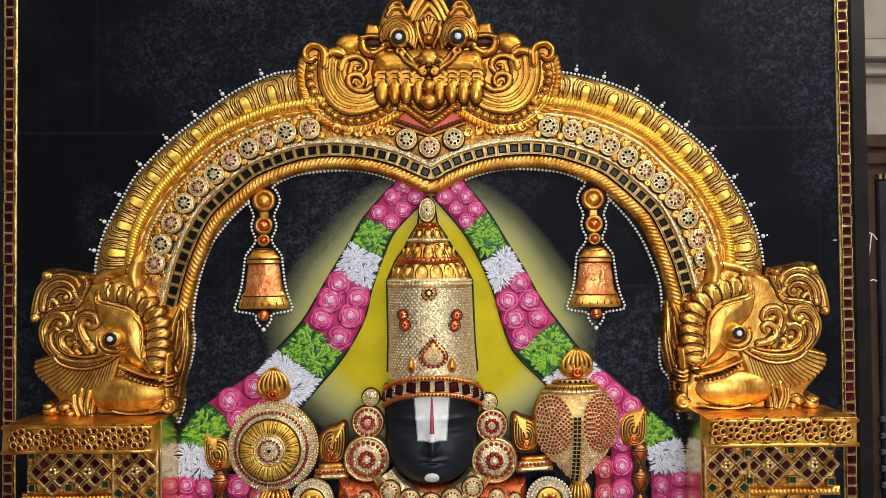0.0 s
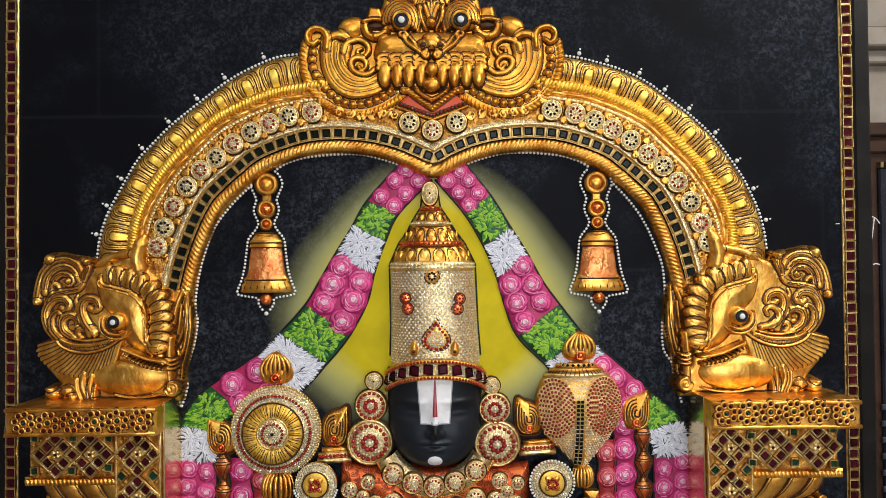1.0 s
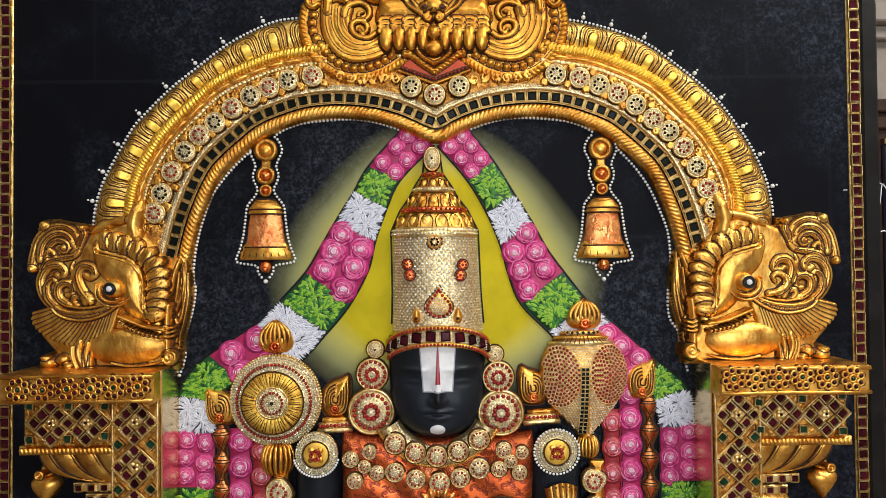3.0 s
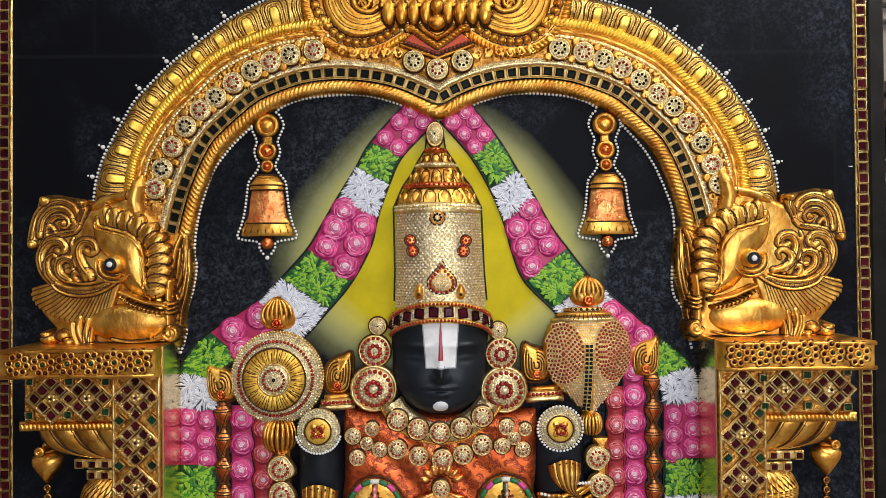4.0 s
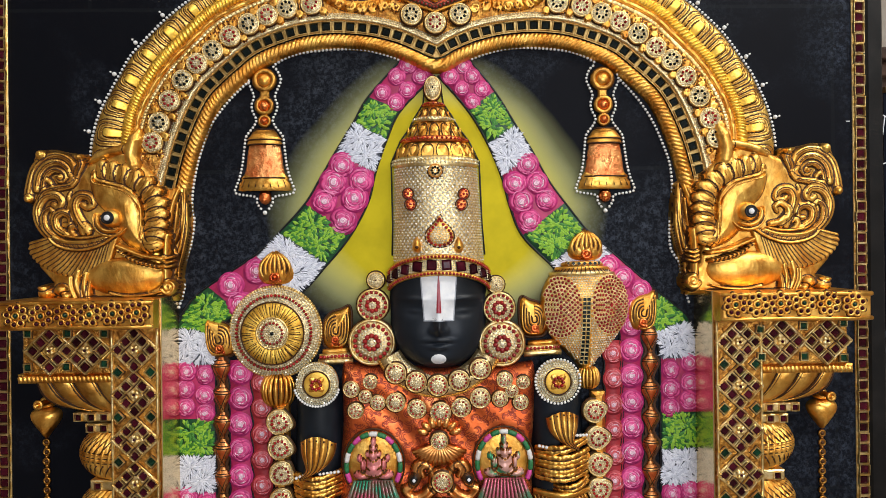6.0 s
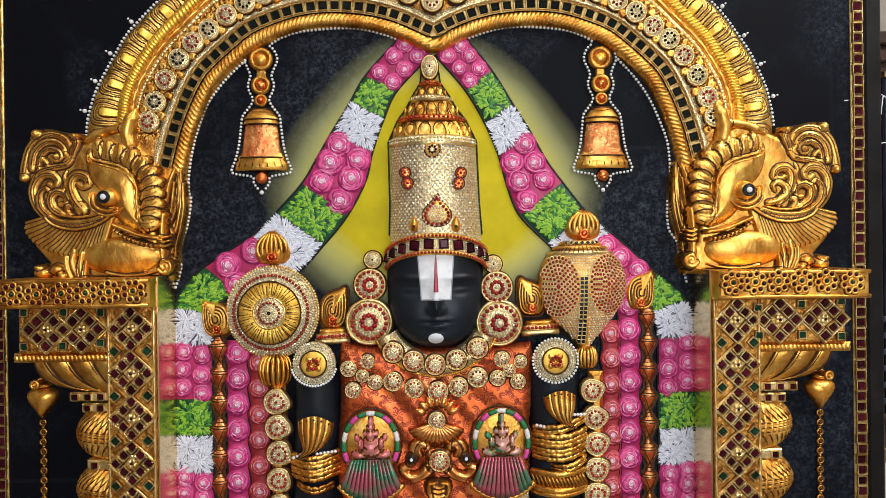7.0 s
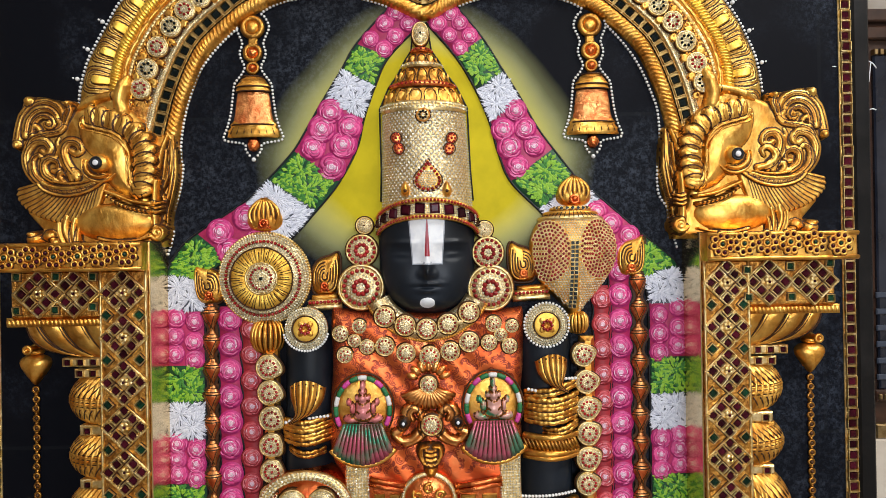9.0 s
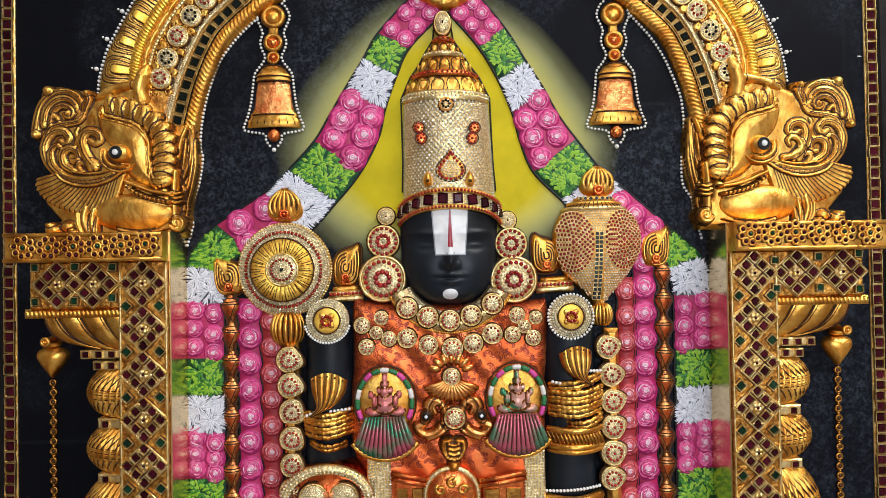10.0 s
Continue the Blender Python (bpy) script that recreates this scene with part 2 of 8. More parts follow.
class Guide:
    """A line on the board with arc length and normals."""

    def __init__(self, pts, n=12):
        p = np.array(spline(pts, n))
        d = np.concatenate([[0], np.cumsum(np.hypot(*np.diff(p, axis=0).T))])
        self.length = d[-1]
        self.s = np.linspace(0, self.length, 800)
        self.x, self.z = np.interp(self.s, d, p[:, 0]), np.interp(self.s, d, p[:, 1])
        tx, tz = np.gradient(self.x), np.gradient(self.z)
        k = np.hypot(tx, tz)
        self.nx, self.nz = tz / k, -tx / k

    def at(self, s, w=0.0):
        f = lambda a: np.interp(s, self.s, a)
        return f(self.x) + f(self.nx) * w, f(self.z) + f(self.nz) * w

    def turn(self, s):
        return math.atan2(float(np.interp(s, self.s, self.nx)), float(np.interp(s, self.s, self.nz)))


class Relief:
    """A carved height field over x and z (or along and across a guide)."""

    def __init__(self, x0, x1, z0, z1, res=0.0012):
        self.nx, self.nz = int(round((x1 - x0) / res)) + 1, int(round((z1 - z0) / res)) + 1
        self.xs, self.zs = np.linspace(x0, x1, self.nx), np.linspace(z0, z1, self.nz)
        self.x, self.z = np.meshgrid(self.xs, self.zs)
        self.h = np.full(self.x.shape, -1.0)
        self.fine = None
        self.m = np.zeros(self.x.shape, int)

    def window(self, x0, x1, z0, z1):
        a, b = np.searchsorted(self.xs, (x0, x1))
        c, d = np.searchsorted(self.zs, (z0, z1))
        return slice(c, d), slice(a, b)

    def lay(self, win, q, h, mi, ink, width):
        """Lay a form where q < 1; ink its rim."""
        width = width * (self.fine / 0.0017 if self.fine else 1)
        H, Mi = self.h[win], self.m[win]
        inside = (q < 1) & (h > H)
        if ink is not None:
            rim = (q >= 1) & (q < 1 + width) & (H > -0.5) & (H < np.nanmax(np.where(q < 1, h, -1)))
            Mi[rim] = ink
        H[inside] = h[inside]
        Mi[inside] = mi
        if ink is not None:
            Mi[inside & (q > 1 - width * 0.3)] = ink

    def blob(self, c, rx, rz, base, height, turn=0.0, mi=0, ink=1, line=0.0017, power=0.5):
        r = max(rx, rz) * 1.3 + line
        win = self.window(c[0] - r, c[0] + r, c[1] - r, c[1] + r)
        X, Z = self.x[win] - c[0], self.z[win] - c[1]
        if not X.size:
            return
        a = radians(turn)
        u, w = X * math.cos(a) + Z * math.sin(a), -X * math.sin(a) + Z * math.cos(a)
        q = np.hypot(u / rx, w / rz)
        self.lay(win, q, base + height * np.clip(1 - q * q, 0, 1) ** power, mi, ink, line / min(rx, rz))

    def stroke(self, pts, r, base, height, mi=0, ink=1, tip=1.0, tail=1.0, twist=0.0, pitch=0.01, line=0.0017, n=10):
        p = np.array(spline(pts, n))
        arc = np.concatenate([[0], np.cumsum(np.hypot(*np.diff(p, axis=0).T))])
        even = np.linspace(0, arc[-1], max(6, int(arc[-1] / (r * 0.22))))
        p = np.stack([np.interp(even, arc, p[:, 0]), np.interp(even, arc, p[:, 1])], 1)
        k = np.linspace(0, 1, len(p))
        rr = r * np.minimum(1, np.minimum(tail + (1 - tail) * k / 0.3, tip + (1 - tip) * (1 - k) / 0.5))
        e = r * 1.3 + line
        win = self.window(p[:, 0].min() - e, p[:, 0].max() + e, p[:, 1].min() - e, p[:, 1].max() + e)
        X, Z = self.x[win], self.z[win]
        if not X.size:
            return
        best = np.full(X.shape, 9.0)
        idx = np.zeros(X.shape, int)
        for i, (px, pz) in enumerate(p):
            q = np.hypot(X - px, Z - pz) / rr[i]
            near = q < best
            best[near], idx[near] = q[near], i
        gx, gz = np.gradient(p[:, 0]), np.gradient(p[:, 1])
        gl = np.hypot(gx, gz) + 1e-12
        aside = np.abs((X - p[idx, 0]) * gz[idx] - (Z - p[idx, 1]) * gx[idx]) / gl[idx] / rr[idx]
        body = (idx > 0) & (idx < len(p) - 1) & (best < 1.4)
        best = np.where(body, np.minimum(aside, best), best)
        h = base + height * (rr[idx] / r) ** 0.6 * np.sqrt(np.clip(1 - best * best, 0, 1))
        if twist:
            tx, tz = np.gradient(p[:, 0]), np.gradient(p[:, 1])
            s = np.concatenate([[0], np.cumsum(np.hypot(*np.diff(p, axis=0).T))])
            t = np.hypot(tx, tz)
            side = ((X - p[idx, 0]) * tz[idx] - (Z - p[idx, 1]) * tx[idx]) / t[idx]
            along = s[idx] + ((X - p[idx, 0]) * tx[idx] + (Z - p[idx, 1]) * tz[idx]) / t[idx]
            wave = (along / pitch + side / r * 0.5) % 1.0
            h = h - twist * height * (np.abs(wave - 0.5) * 2) ** 3
        self.lay(win, best, h, mi, ink, line / r)

    def sheet(self, outline, base, height, edge, mi=0, ink=1, line=0.0012):
        """A flat form with a rounded rim over any closed outline."""
        p = np.array(outline)
        win = self.window(p[:, 0].min() - line * 2, p[:, 0].max() + line * 2, p[:, 1].min() - line * 2, p[:, 1].max() + line * 2)
        X, Z = self.x[win], self.z[win]
        inside = np.zeros(X.shape, bool)
        dist = np.full(X.shape, 9.0)
        for (ax, az), (bx, bz) in zip(p, np.roll(p, -1, axis=0)):
            if az != bz:
                hit = ((az > Z) != (bz > Z)) & (X < (bx - ax) * (Z - az) / (bz - az) + ax)
                inside ^= hit
            l2 = (bx - ax) ** 2 + (bz - az) ** 2 + 1e-12
            t = np.clip(((X - ax) * (bx - ax) + (Z - az) * (bz - az)) / l2, 0, 1)
            dist = np.minimum(dist, np.hypot(X - ax - t * (bx - ax), Z - az - t * (bz - az)))
        k = np.clip(dist / edge, 0, 1)
        q = np.where(inside, 1 - dist / edge * 0.999, 1 + dist / edge)
        q = np.where(inside, np.clip(q, 0, 0.999), q)
        self.lay(win, q, base + height * np.sqrt(np.clip(1 - (1 - k) ** 2, 0, 1)), mi, ink, line / edge)

    def groove(self, pts, w, depth, mi=1, n=10):
        p = np.array(spline(pts, n))
        win = self.window(p[:, 0].min() - w, p[:, 0].max() + w, p[:, 1].min() - w, p[:, 1].max() + w)
        X, Z = self.x[win], self.z[win]
        if not X.size:
            return
        best = np.full(X.shape, 9.0)
        for px, pz in p:
            best = np.minimum(best, np.hypot(X - px, Z - pz))
        H, Mi = self.h[win], self.m[win]
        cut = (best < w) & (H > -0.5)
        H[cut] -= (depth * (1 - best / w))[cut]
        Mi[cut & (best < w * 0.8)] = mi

    def mirror(self):
        self.h[:, self.nx // 2:] = self.h[:, :(self.nx + 1) // 2][:, ::-1]
        self.m[:, self.nx // 2:] = self.m[:, :(self.nx + 1) // 2][:, ::-1]

    def ease(self, passes=2):
        """Soften the carving a little, as under gesso and gold leaf."""
        for _ in range(passes):
            solid = (self.h > -0.5).astype(float)
            h, w = np.pad(self.h * solid, 1), np.pad(solid, 1)
            total, weight = np.zeros(solid.shape), np.zeros(solid.shape)
            for a, b, k in ((0, 1, 1), (1, 0, 1), (1, 1, 2), (1, 2, 1), (2, 1, 1)):
                rows, cols = slice(a, a + solid.shape[0]), slice(b, b + solid.shape[1])
                total += k * h[rows, cols]
                weight += k * w[rows, cols]
            self.h = np.where(solid > 0, total / np.maximum(weight, 1), self.h)

    def skirt(self, floor=-0.001, passes=3):
        """Let the rim fall to the floor over a few cells, in an even line."""
        w = (self.h > -0.5).astype(float)
        inside = w > 0
        top = np.where(inside, self.h, 0.0)
        for _ in range(passes):
            pw, pt_ = np.pad(w, 1), np.pad(top, 1)
            w = (pw[1:-1, 1:-1] * 2 + pw[:-2, 1:-1] + pw[2:, 1:-1] + pw[1:-1, :-2] + pw[1:-1, 2:]) / 6
            top = (pt_[1:-1, 1:-1] * 2 + pt_[:-2, 1:-1] + pt_[2:, 1:-1] + pt_[1:-1, :-2] + pt_[1:-1, 2:]) / 6
        fill = np.where(inside, self.h, top / np.maximum(w, 1e-6))
        fall = np.clip((w - 0.03) * 1.6, 0, 1) ** 0.7
        self.m = np.where(inside, self.m, 0)
        self.h = np.where(w > 0.04, floor + (fill - floor) * np.where(inside, np.maximum(fall, 0.6), fall), -1.0)

    def build(self, name, mats, parent=None, label="", warp=None, floor=-0.001, sign=1, passes=2, brown_rims=True):
        self.ease(passes)
        if brown_rims:
            # gold cells next to the dark contours take the browner gold
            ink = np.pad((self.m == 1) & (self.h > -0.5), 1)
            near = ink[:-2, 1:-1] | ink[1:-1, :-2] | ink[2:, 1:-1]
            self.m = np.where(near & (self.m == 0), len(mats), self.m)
            mats = [*mats, BROWN_GOLD]
        solid = self.h > -0.5
        cell = solid[:-1, :-1] | solid[1:, :-1] | solid[:-1, 1:] | solid[1:, 1:]
        used = np.zeros(solid.shape, bool)
        for a in (slice(0, -1), slice(1, None)):
            for b in (slice(0, -1), slice(1, None)):
                used[a, b] |= cell
        index = np.cumsum(used.ravel()).reshape(used.shape) - 1
        x, z, h = self.x[used] * sign, self.z[used], np.where(solid, self.h, floor)[used]
        if warp:
            x, z, h = warp(x, z, h)
        r, c = np.nonzero(cell)
        quads = np.stack([index[r, c], index[r, c + 1], index[r + 1, c + 1], index[r + 1, c]], 1)
        if sign < 0:
            quads = quads[:, ::-1]
        me = bpy.data.meshes.new(name)
        me.from_pydata(np.stack([x, FACE - h, z], 1).tolist(), [], quads.tolist())
        for m in mats:
            me.materials.append(m)
        me.polygons.foreach_set("material_index", np.maximum(self.m[:-1, :-1], 0)[r, c].astype(np.int32))
        me.polygons.foreach_set("use_smooth", np.ones(len(r), bool))
        ob = new(name, me)
        if parent:
            ob.parent = parent
        if label:
            ob["label"] = label
        return ob


def spiral(c, r0, r1, turns, start, n=14, sign=1):
    """Points of a scroll that winds in from radius r0 to r1."""
    out = []
    for i in range(n + 1):
        k = i / n
        a = radians(start) + sign * k * turns * 2 * math.pi
        r = r0 + (r1 - r0) * k
        out.append((c[0] + r * math.cos(a), c[1] + r * math.sin(a)))
    return out


def gem_piece(name, size, height, stone, rim=GOLD, wall=0.17, outlined=False):
    """A square stone in a raised foil bezel."""
    s = Shape()
    a, b, c = size / 2, size / 2 * (1 - wall), size / 2 * (1 - wall * 2)
    sq = lambda d, h: [(-d, -d, h), (d, -d, h), (d, d, h), (-d, d, h)]
    v = sq(a, 0) + sq(a * 0.97, height) + sq(b, height) + sq(c, height * 0.45)
    f = [(k + i, k + (i + 1) % 4, k + 4 + (i + 1) % 4, k + 4 + i) for k in (0, 4, 8) for i in range(4)]
    s.add(v, f, 0, True)
    v = sq(c * 1.02, height * 0.4) + sq(c * 0.72, height * 0.85)
    s.add(v, [(i, (i + 1) % 4, 4 + (i + 1) % 4, 4 + i) for i in range(4)] + [(4, 5, 6, 7)], 1, True)
    if outlined:
        s.add(sq(a * 1.16, 0) + sq(a * 1.13, 0.0008), [(i, (i + 1) % 4, 4 + (i + 1) % 4, 4 + i) for i in range(4)] + [(4, 5, 6, 7)], 2, True)
    return piece_mesh(name, s, [rim, stone, INK])


def dot_piece(name, r, mat, n=8):
    s = Shape()
    s.bead(0, 0, 0, r, 0, n)
    return piece_mesh(name, s, mat)


PEARL_DOT = dot_piece("pearl", S(2.75), PEARL)
PEARL_LARGE = dot_piece("pearl", S(4.0), PEARL)


# ---- the room ----


def slab(name, x0, x1, y0, y1, z0, z1, mat, label, category):
    s = Shape()
    s.box(x0, x1, z0, z1, FACE - y1, FACE - y0, 0, 0.003)
    return tagged(link(name, s, mat), label, category, kind="structure")


slab("floor", -3.1, 3.1, -2.6, 1.8, -0.1, 0.0, TILES, "plain grey polished stone floor of the room", "floor")
slab("ceiling", -3.1, 3.1, -2.6, 1.8, 3.0, 3.1, CEILING, "plain white painted ceiling of the room", "ceiling")
slab("wall_north", -3.1, 3.1, 1.62, 1.8, 0.0, 3.0, PLASTER, "beige painted wall behind the framed panel", "wall")
slab("wall_west", -3.1, -3.0, -2.5, 1.62, 0.0, 3.0, PLASTER, "beige painted side wall of the room", "wall")
slab("wall_east", 3.0, 3.1, -2.5, 1.62, 0.0, 3.0, PLASTER, "beige painted side wall of the room", "wall")
# the south wall with its window opening
slab("wall_south", -3.0, -0.3, -2.6, -2.5, 0.0, 3.0, PLASTER, "beige painted wall beside the window", "wall")
slab("wall_south", 1.3, 3.0, -2.6, -2.5, 0.0, 3.0, PLASTER, "beige painted wall beside the window", "wall")
slab("wall_south", -0.3, 1.3, -2.6, -2.5, 0.0, 1.05, PLASTER, "beige painted wall below the window", "wall")
slab("wall_south", -0.3, 1.3, -2.6, -2.5, 2.45, 3.0, PLASTER, "beige painted wall above the window", "wall")


# ---- the framed panel ----


def painted_board():
    """Dark airbrushed paint with faint block joints and a yellow halo round the middle."""
    m = bpy.data.materials.new("airbrushed_panel_paint")
    m.use_nodes = True
    nodes, links = m.node_tree.nodes, m.node_tree.links
    b = nodes["Principled BSDF"]
    where = nodes.new("ShaderNodeNewGeometry").outputs["Position"]
    split = nodes.new("ShaderNodeSeparateXYZ")
    links.new(where, split.inputs[0])

    def math_(op, a, c=None):
        n = nodes.new("ShaderNodeMath")
        n.operation = op
        for value, slot in ((a, n.inputs[0]), (c, n.inputs[1])):
            if value is None:
                continue
            if isinstance(value, (int, float)):
                slot.default_value = value
            else:
                links.new(value, slot)
        return n.outputs[0]

    def noise_at(s, d, r):
        n = nodes.new("ShaderNodeTexNoise")
        n.inputs["Scale"].default_value, n.inputs["Detail"].default_value, n.inputs["Roughness"].default_value = s, d, r
        links.new(where, n.inputs["Vector"])
        return n.outputs[0]

    def ramp(value, *stops):
        r = nodes.new("ShaderNodeValToRGB")
        while len(r.color_ramp.elements) < len(stops):
            r.color_ramp.elements.new(0.5)
        for e, (p, c) in zip(r.color_ramp.elements, stops):
            e.position, e.color = p, (*c, 1)
        links.new(value, r.inputs[0])
        return r.outputs[0]

    def blend(fac, a, c, mode="MIX"):
        x = nodes.new("ShaderNodeMix")
        x.data_type, x.blend_type = "RGBA", mode
        links.new(fac, x.inputs[0])
        for value, slot in ((a, x.inputs[6]), (c, x.inputs[7])):
            if isinstance(value, tuple):
                slot.default_value = (*value, 1)
            else:
                links.new(value, slot)
        return x.outputs[2]

    # biased along x, so the specks grow denser towards the right
    cloud = math_("ADD", noise_at(3.6, 3.0, 0.6), math_("MULTIPLY", split.outputs[0], 0.1))
    speck = noise_at(230.0, 3.0, 0.7)
    smudge = noise_at(1.7, 2.0, 0.5)
    # stone-like mottling: sponge specks where the clouds are
    patch = math_("MULTIPLY", ramp(cloud, (0.37, (0, 0, 0)), (0.6, (1, 1, 1))), math_("MULTIPLY", ramp(speck, (0.44, (0.1, 0.1, 0.1)), (0.62, (1, 1, 1))), ramp(noise_at(60.0, 4.0, 0.6), (0.36, (0.25, 0.25, 0.25)), (0.62, (1, 1, 1)))))
    tone = blend(smudge, (0.032, 0.043, 0.07), (0.046, 0.05, 0.058))
    dark = blend(patch, (0.0032, 0.0036, 0.006), tone)
    # faint lighter joints of the painted stone blocks
    row = math_("ABSOLUTE", math_("SUBTRACT", math_("FRACT", math_("MULTIPLY", math_("ADD", split.outputs[2], -0.059), 1 / 0.2305)), 0.5))
    course = math_("FLOOR", math_("ADD", math_("MULTIPLY", math_("ADD", split.outputs[2], -0.059), 1 / 0.2305), 0.5))
    shift = math_("MULTIPLY", math_("MODULO", course, 2.0), 0.5)
    col = math_("ABSOLUTE", math_("SUBTRACT", math_("FRACT", math_("ADD", math_("MULTIPLY", math_("ADD", split.outputs[0], 4.6), 1 / 0.235), shift)), 0.5))
    line = math_("MULTIPLY", math_("MAXIMUM", math_("LESS_THAN", row, 0.011), math_("MULTIPLY", math_("LESS_THAN", col, 0.011), 0.7)), 0.18)
    dark = blend(line, dark, (0.022, 0.025, 0.026))
    # halo
    dz = math_("DIVIDE", math_("SUBTRACT", split.outputs[2], 1.503), 0.197)
    dz = math_("ADD", dz, math_("MULTIPLY", math_("MINIMUM", dz, 0.0), 0.2))
    taper = math_("SUBTRACT", 1.0, math_("MULTIPLY", math_("MAXIMUM", dz, 0.0), 0.24))
    dx = math_("DIVIDE", split.outputs[0], math_("MULTIPLY", taper, 0.208))
    wob = math_("MULTIPLY", math_("SUBTRACT", noise_at(9.0, 3.0, 0.5), 0.5), 0.1)
    far = math_("ADD", math_("SQRT", math_("ADD", math_("MULTIPLY", dx, dx), math_("MULTIPLY", dz, dz))), wob)
    yellow = blend(ramp(noise_at(16.0, 4.0, 0.6), (0.35, (0, 0, 0)), (0.7, (1, 1, 1))), (0.62, 0.5, 0.012), (0.46, 0.38, 0.01))
    glow = blend(ramp(far, (0.7, (0, 0, 0)), (1.0, (1, 1, 1))), yellow, (0.54, 0.55, 0.24))
    colour = blend(ramp(math_("MULTIPLY", far, 0.8), (0.64, (1, 1, 1)), (0.7, (0.8, 0.8, 0.8)), (0.765, (0.54, 0.54, 0.54)), (0.84, (0.2, 0.2, 0.2)), (0.94, (0, 0, 0))), dark, glow)
    links.new(colour, b.inputs["Base Color"])
    b.inputs["Roughness"].default_value = 0.55
    b.inputs["Specular IOR Level"].default_value = 0.07
    bump = nodes.new("ShaderNodeBump")
    bump.inputs["Strength"].default_value, bump.inputs["Distance"].default_value = 0.15, 0.0006
    links.new(noise_at(400.0, 3.0, 0.6), bump.inputs["Height"])
    links.new(bump.outputs[0], b.inputs["Normal"])
    return m


panel = thing("relief_panel", "tall dark painted relief panel in a black lacquered frame", "painting")
s = Shape()
s.box(-0.6145, 0.6145, 0.06, 2.25, -0.025, 0.0, 0, 0.0005)
part("board", s, painted_board(), panel, "dark blue-black airbrushed board with a yellow halo")
for x0, x1 in ((-0.648, -0.6145), (0.6145, 0.641)):
    s = Shape()
    s.box(x0, x1, 0.0, 2.32, -0.035, 0.006, 0, 0.004)
    part("frame_rail", s, BLACK_WOOD, panel, "black lacquered wooden frame rail")
for z0, z1 in ((0.0, 0.06), (2.25, 2.32)):
    s = Shape()
    s.box(-0.6145, 0.6145, z0, z1, -0.035, 0.005, 0, 0.004)
    part("frame_rail", s, BLACK_WOOD, panel, "black lacquered wooden frame rail")

# red stone border down both sides
BORDER_GEM = gem_piece("border_gem", S(18.2), 0.0045, RUBY, GOLD_PALE, 0.13)
for x, lean in (((-0.6112, 1.6190)[0], -0.004), ((0.6060, 1.6086)[0], 0.006)):
    strip = thing("gem_border", "upright border strip of square red stones in gold bezels", "border", "borders")
    s = Shape()
    s.box(x - S(10.5), x + S(10.5), 0.95, 2.05, 0.0, 0.002, 0, 0.0008)
    ob = part("backing_strip", s, GOLD_PALE, strip)
    for k in range(73):
        piece("gem", BORDER_GEM, x + random.uniform(-0.0005, 0.0005), 0.958 + k * 0.01503, 0.002, strip, random.uniform(-0.04, 0.04), random.uniform(0.95, 1.0))


# ---- the arch ----
OUTER = Guide(mirrored([(-0.4836, 1.5680), (-0.4839, 1.5900), (-0.4807, 1.6269), (-0.4709, 1.6638), (-0.4529, 1.7007), (-0.4242, 1.7433), (-0.3872, 1.7818), (-0.3476, 1.8187), (-0.3031, 1.8441), (-0.2470, 1.8660), (-0.1933, 1.8764), (-0.1148, 1.8857), (0.0034, 1.8906)]))
INNER = Guide(mirrored([(-0.3765, 1.5321), (-0.3700, 1.5589), (-0.3626, 1.5865), (-0.3520, 1.6158), (-0.3398, 1.6435), (-0.3250, 1.6687), (-0.3046, 1.6898), (-0.2825, 1.7092), (-0.2588, 1.7279), (-0.2293, 1.7416), (-0.1884, 1.7544), (-0.1483, 1.7590), (-0.1147, 1.7579), (-0.0861, 1.7544), (-0.0583, 1.7476), (-0.0395, 1.7408), (-0.0208, 1.7325), (0.0021, 1.7232)]))


arch = thing("gilded_arch", "gilded embossed arch with leaf band, cords, medallions and black stones", "arch")
LEN = OUTER.length
# lines of the outer pearl strands; the leaf band begins just inside them
STRANDS = ([(-0.4880, 1.5818), (-0.4848, 1.6064), (-0.4782, 1.6311), (-0.4700, 1.6516), (-0.4578, 1.6745), (-0.4454, 1.6967), (-0.4290, 1.7238), (-0.4109, 1.7435), (-0.3796, 1.7747), (-0.3383, 1.8075), (-0.2970, 1.8387), (-0.2557, 1.8608), (-0.2226, 1.8730), (-0.1900, 1.8768)],
           [(0.4852, 1.5873), (0.4823, 1.6104), (0.4754, 1.6393), (0.4651, 1.6642), (0.4532, 1.6891), (0.4371, 1.7140), (0.4129, 1.7474), (0.3884, 1.7725), (0.3640, 1.7934), (0.3394, 1.8127), (0.3149, 1.8312), (0.2820, 1.8481), (0.2490, 1.8592), (0.2160, 1.8678), (0.1900, 1.8718)])
bound = []
for line in (Guide(STRANDS[0]), Guide(STRANDS[1][::-1])):
    for q in np.linspace(0, line.length, 40):
        x, z = line.at(q)
        j = int(np.argmin(np.hypot(OUTER.x - x, OUTER.z - z)))
        bound.append((OUTER.s[j], (x - OUTER.x[j]) * OUTER.nx[j] + (z - OUTER.z[j]) * OUTER.nz[j] + S(4.2)))
bound.sort()


def leaf_place(s_, w, h):
    rim = np.interp(s_, [p[0] for p in bound], [p[1] for p in bound])
    return (*OUTER.at(s_, rim + (w - S(5)) * (S(54) - rim) / S(49)), h)



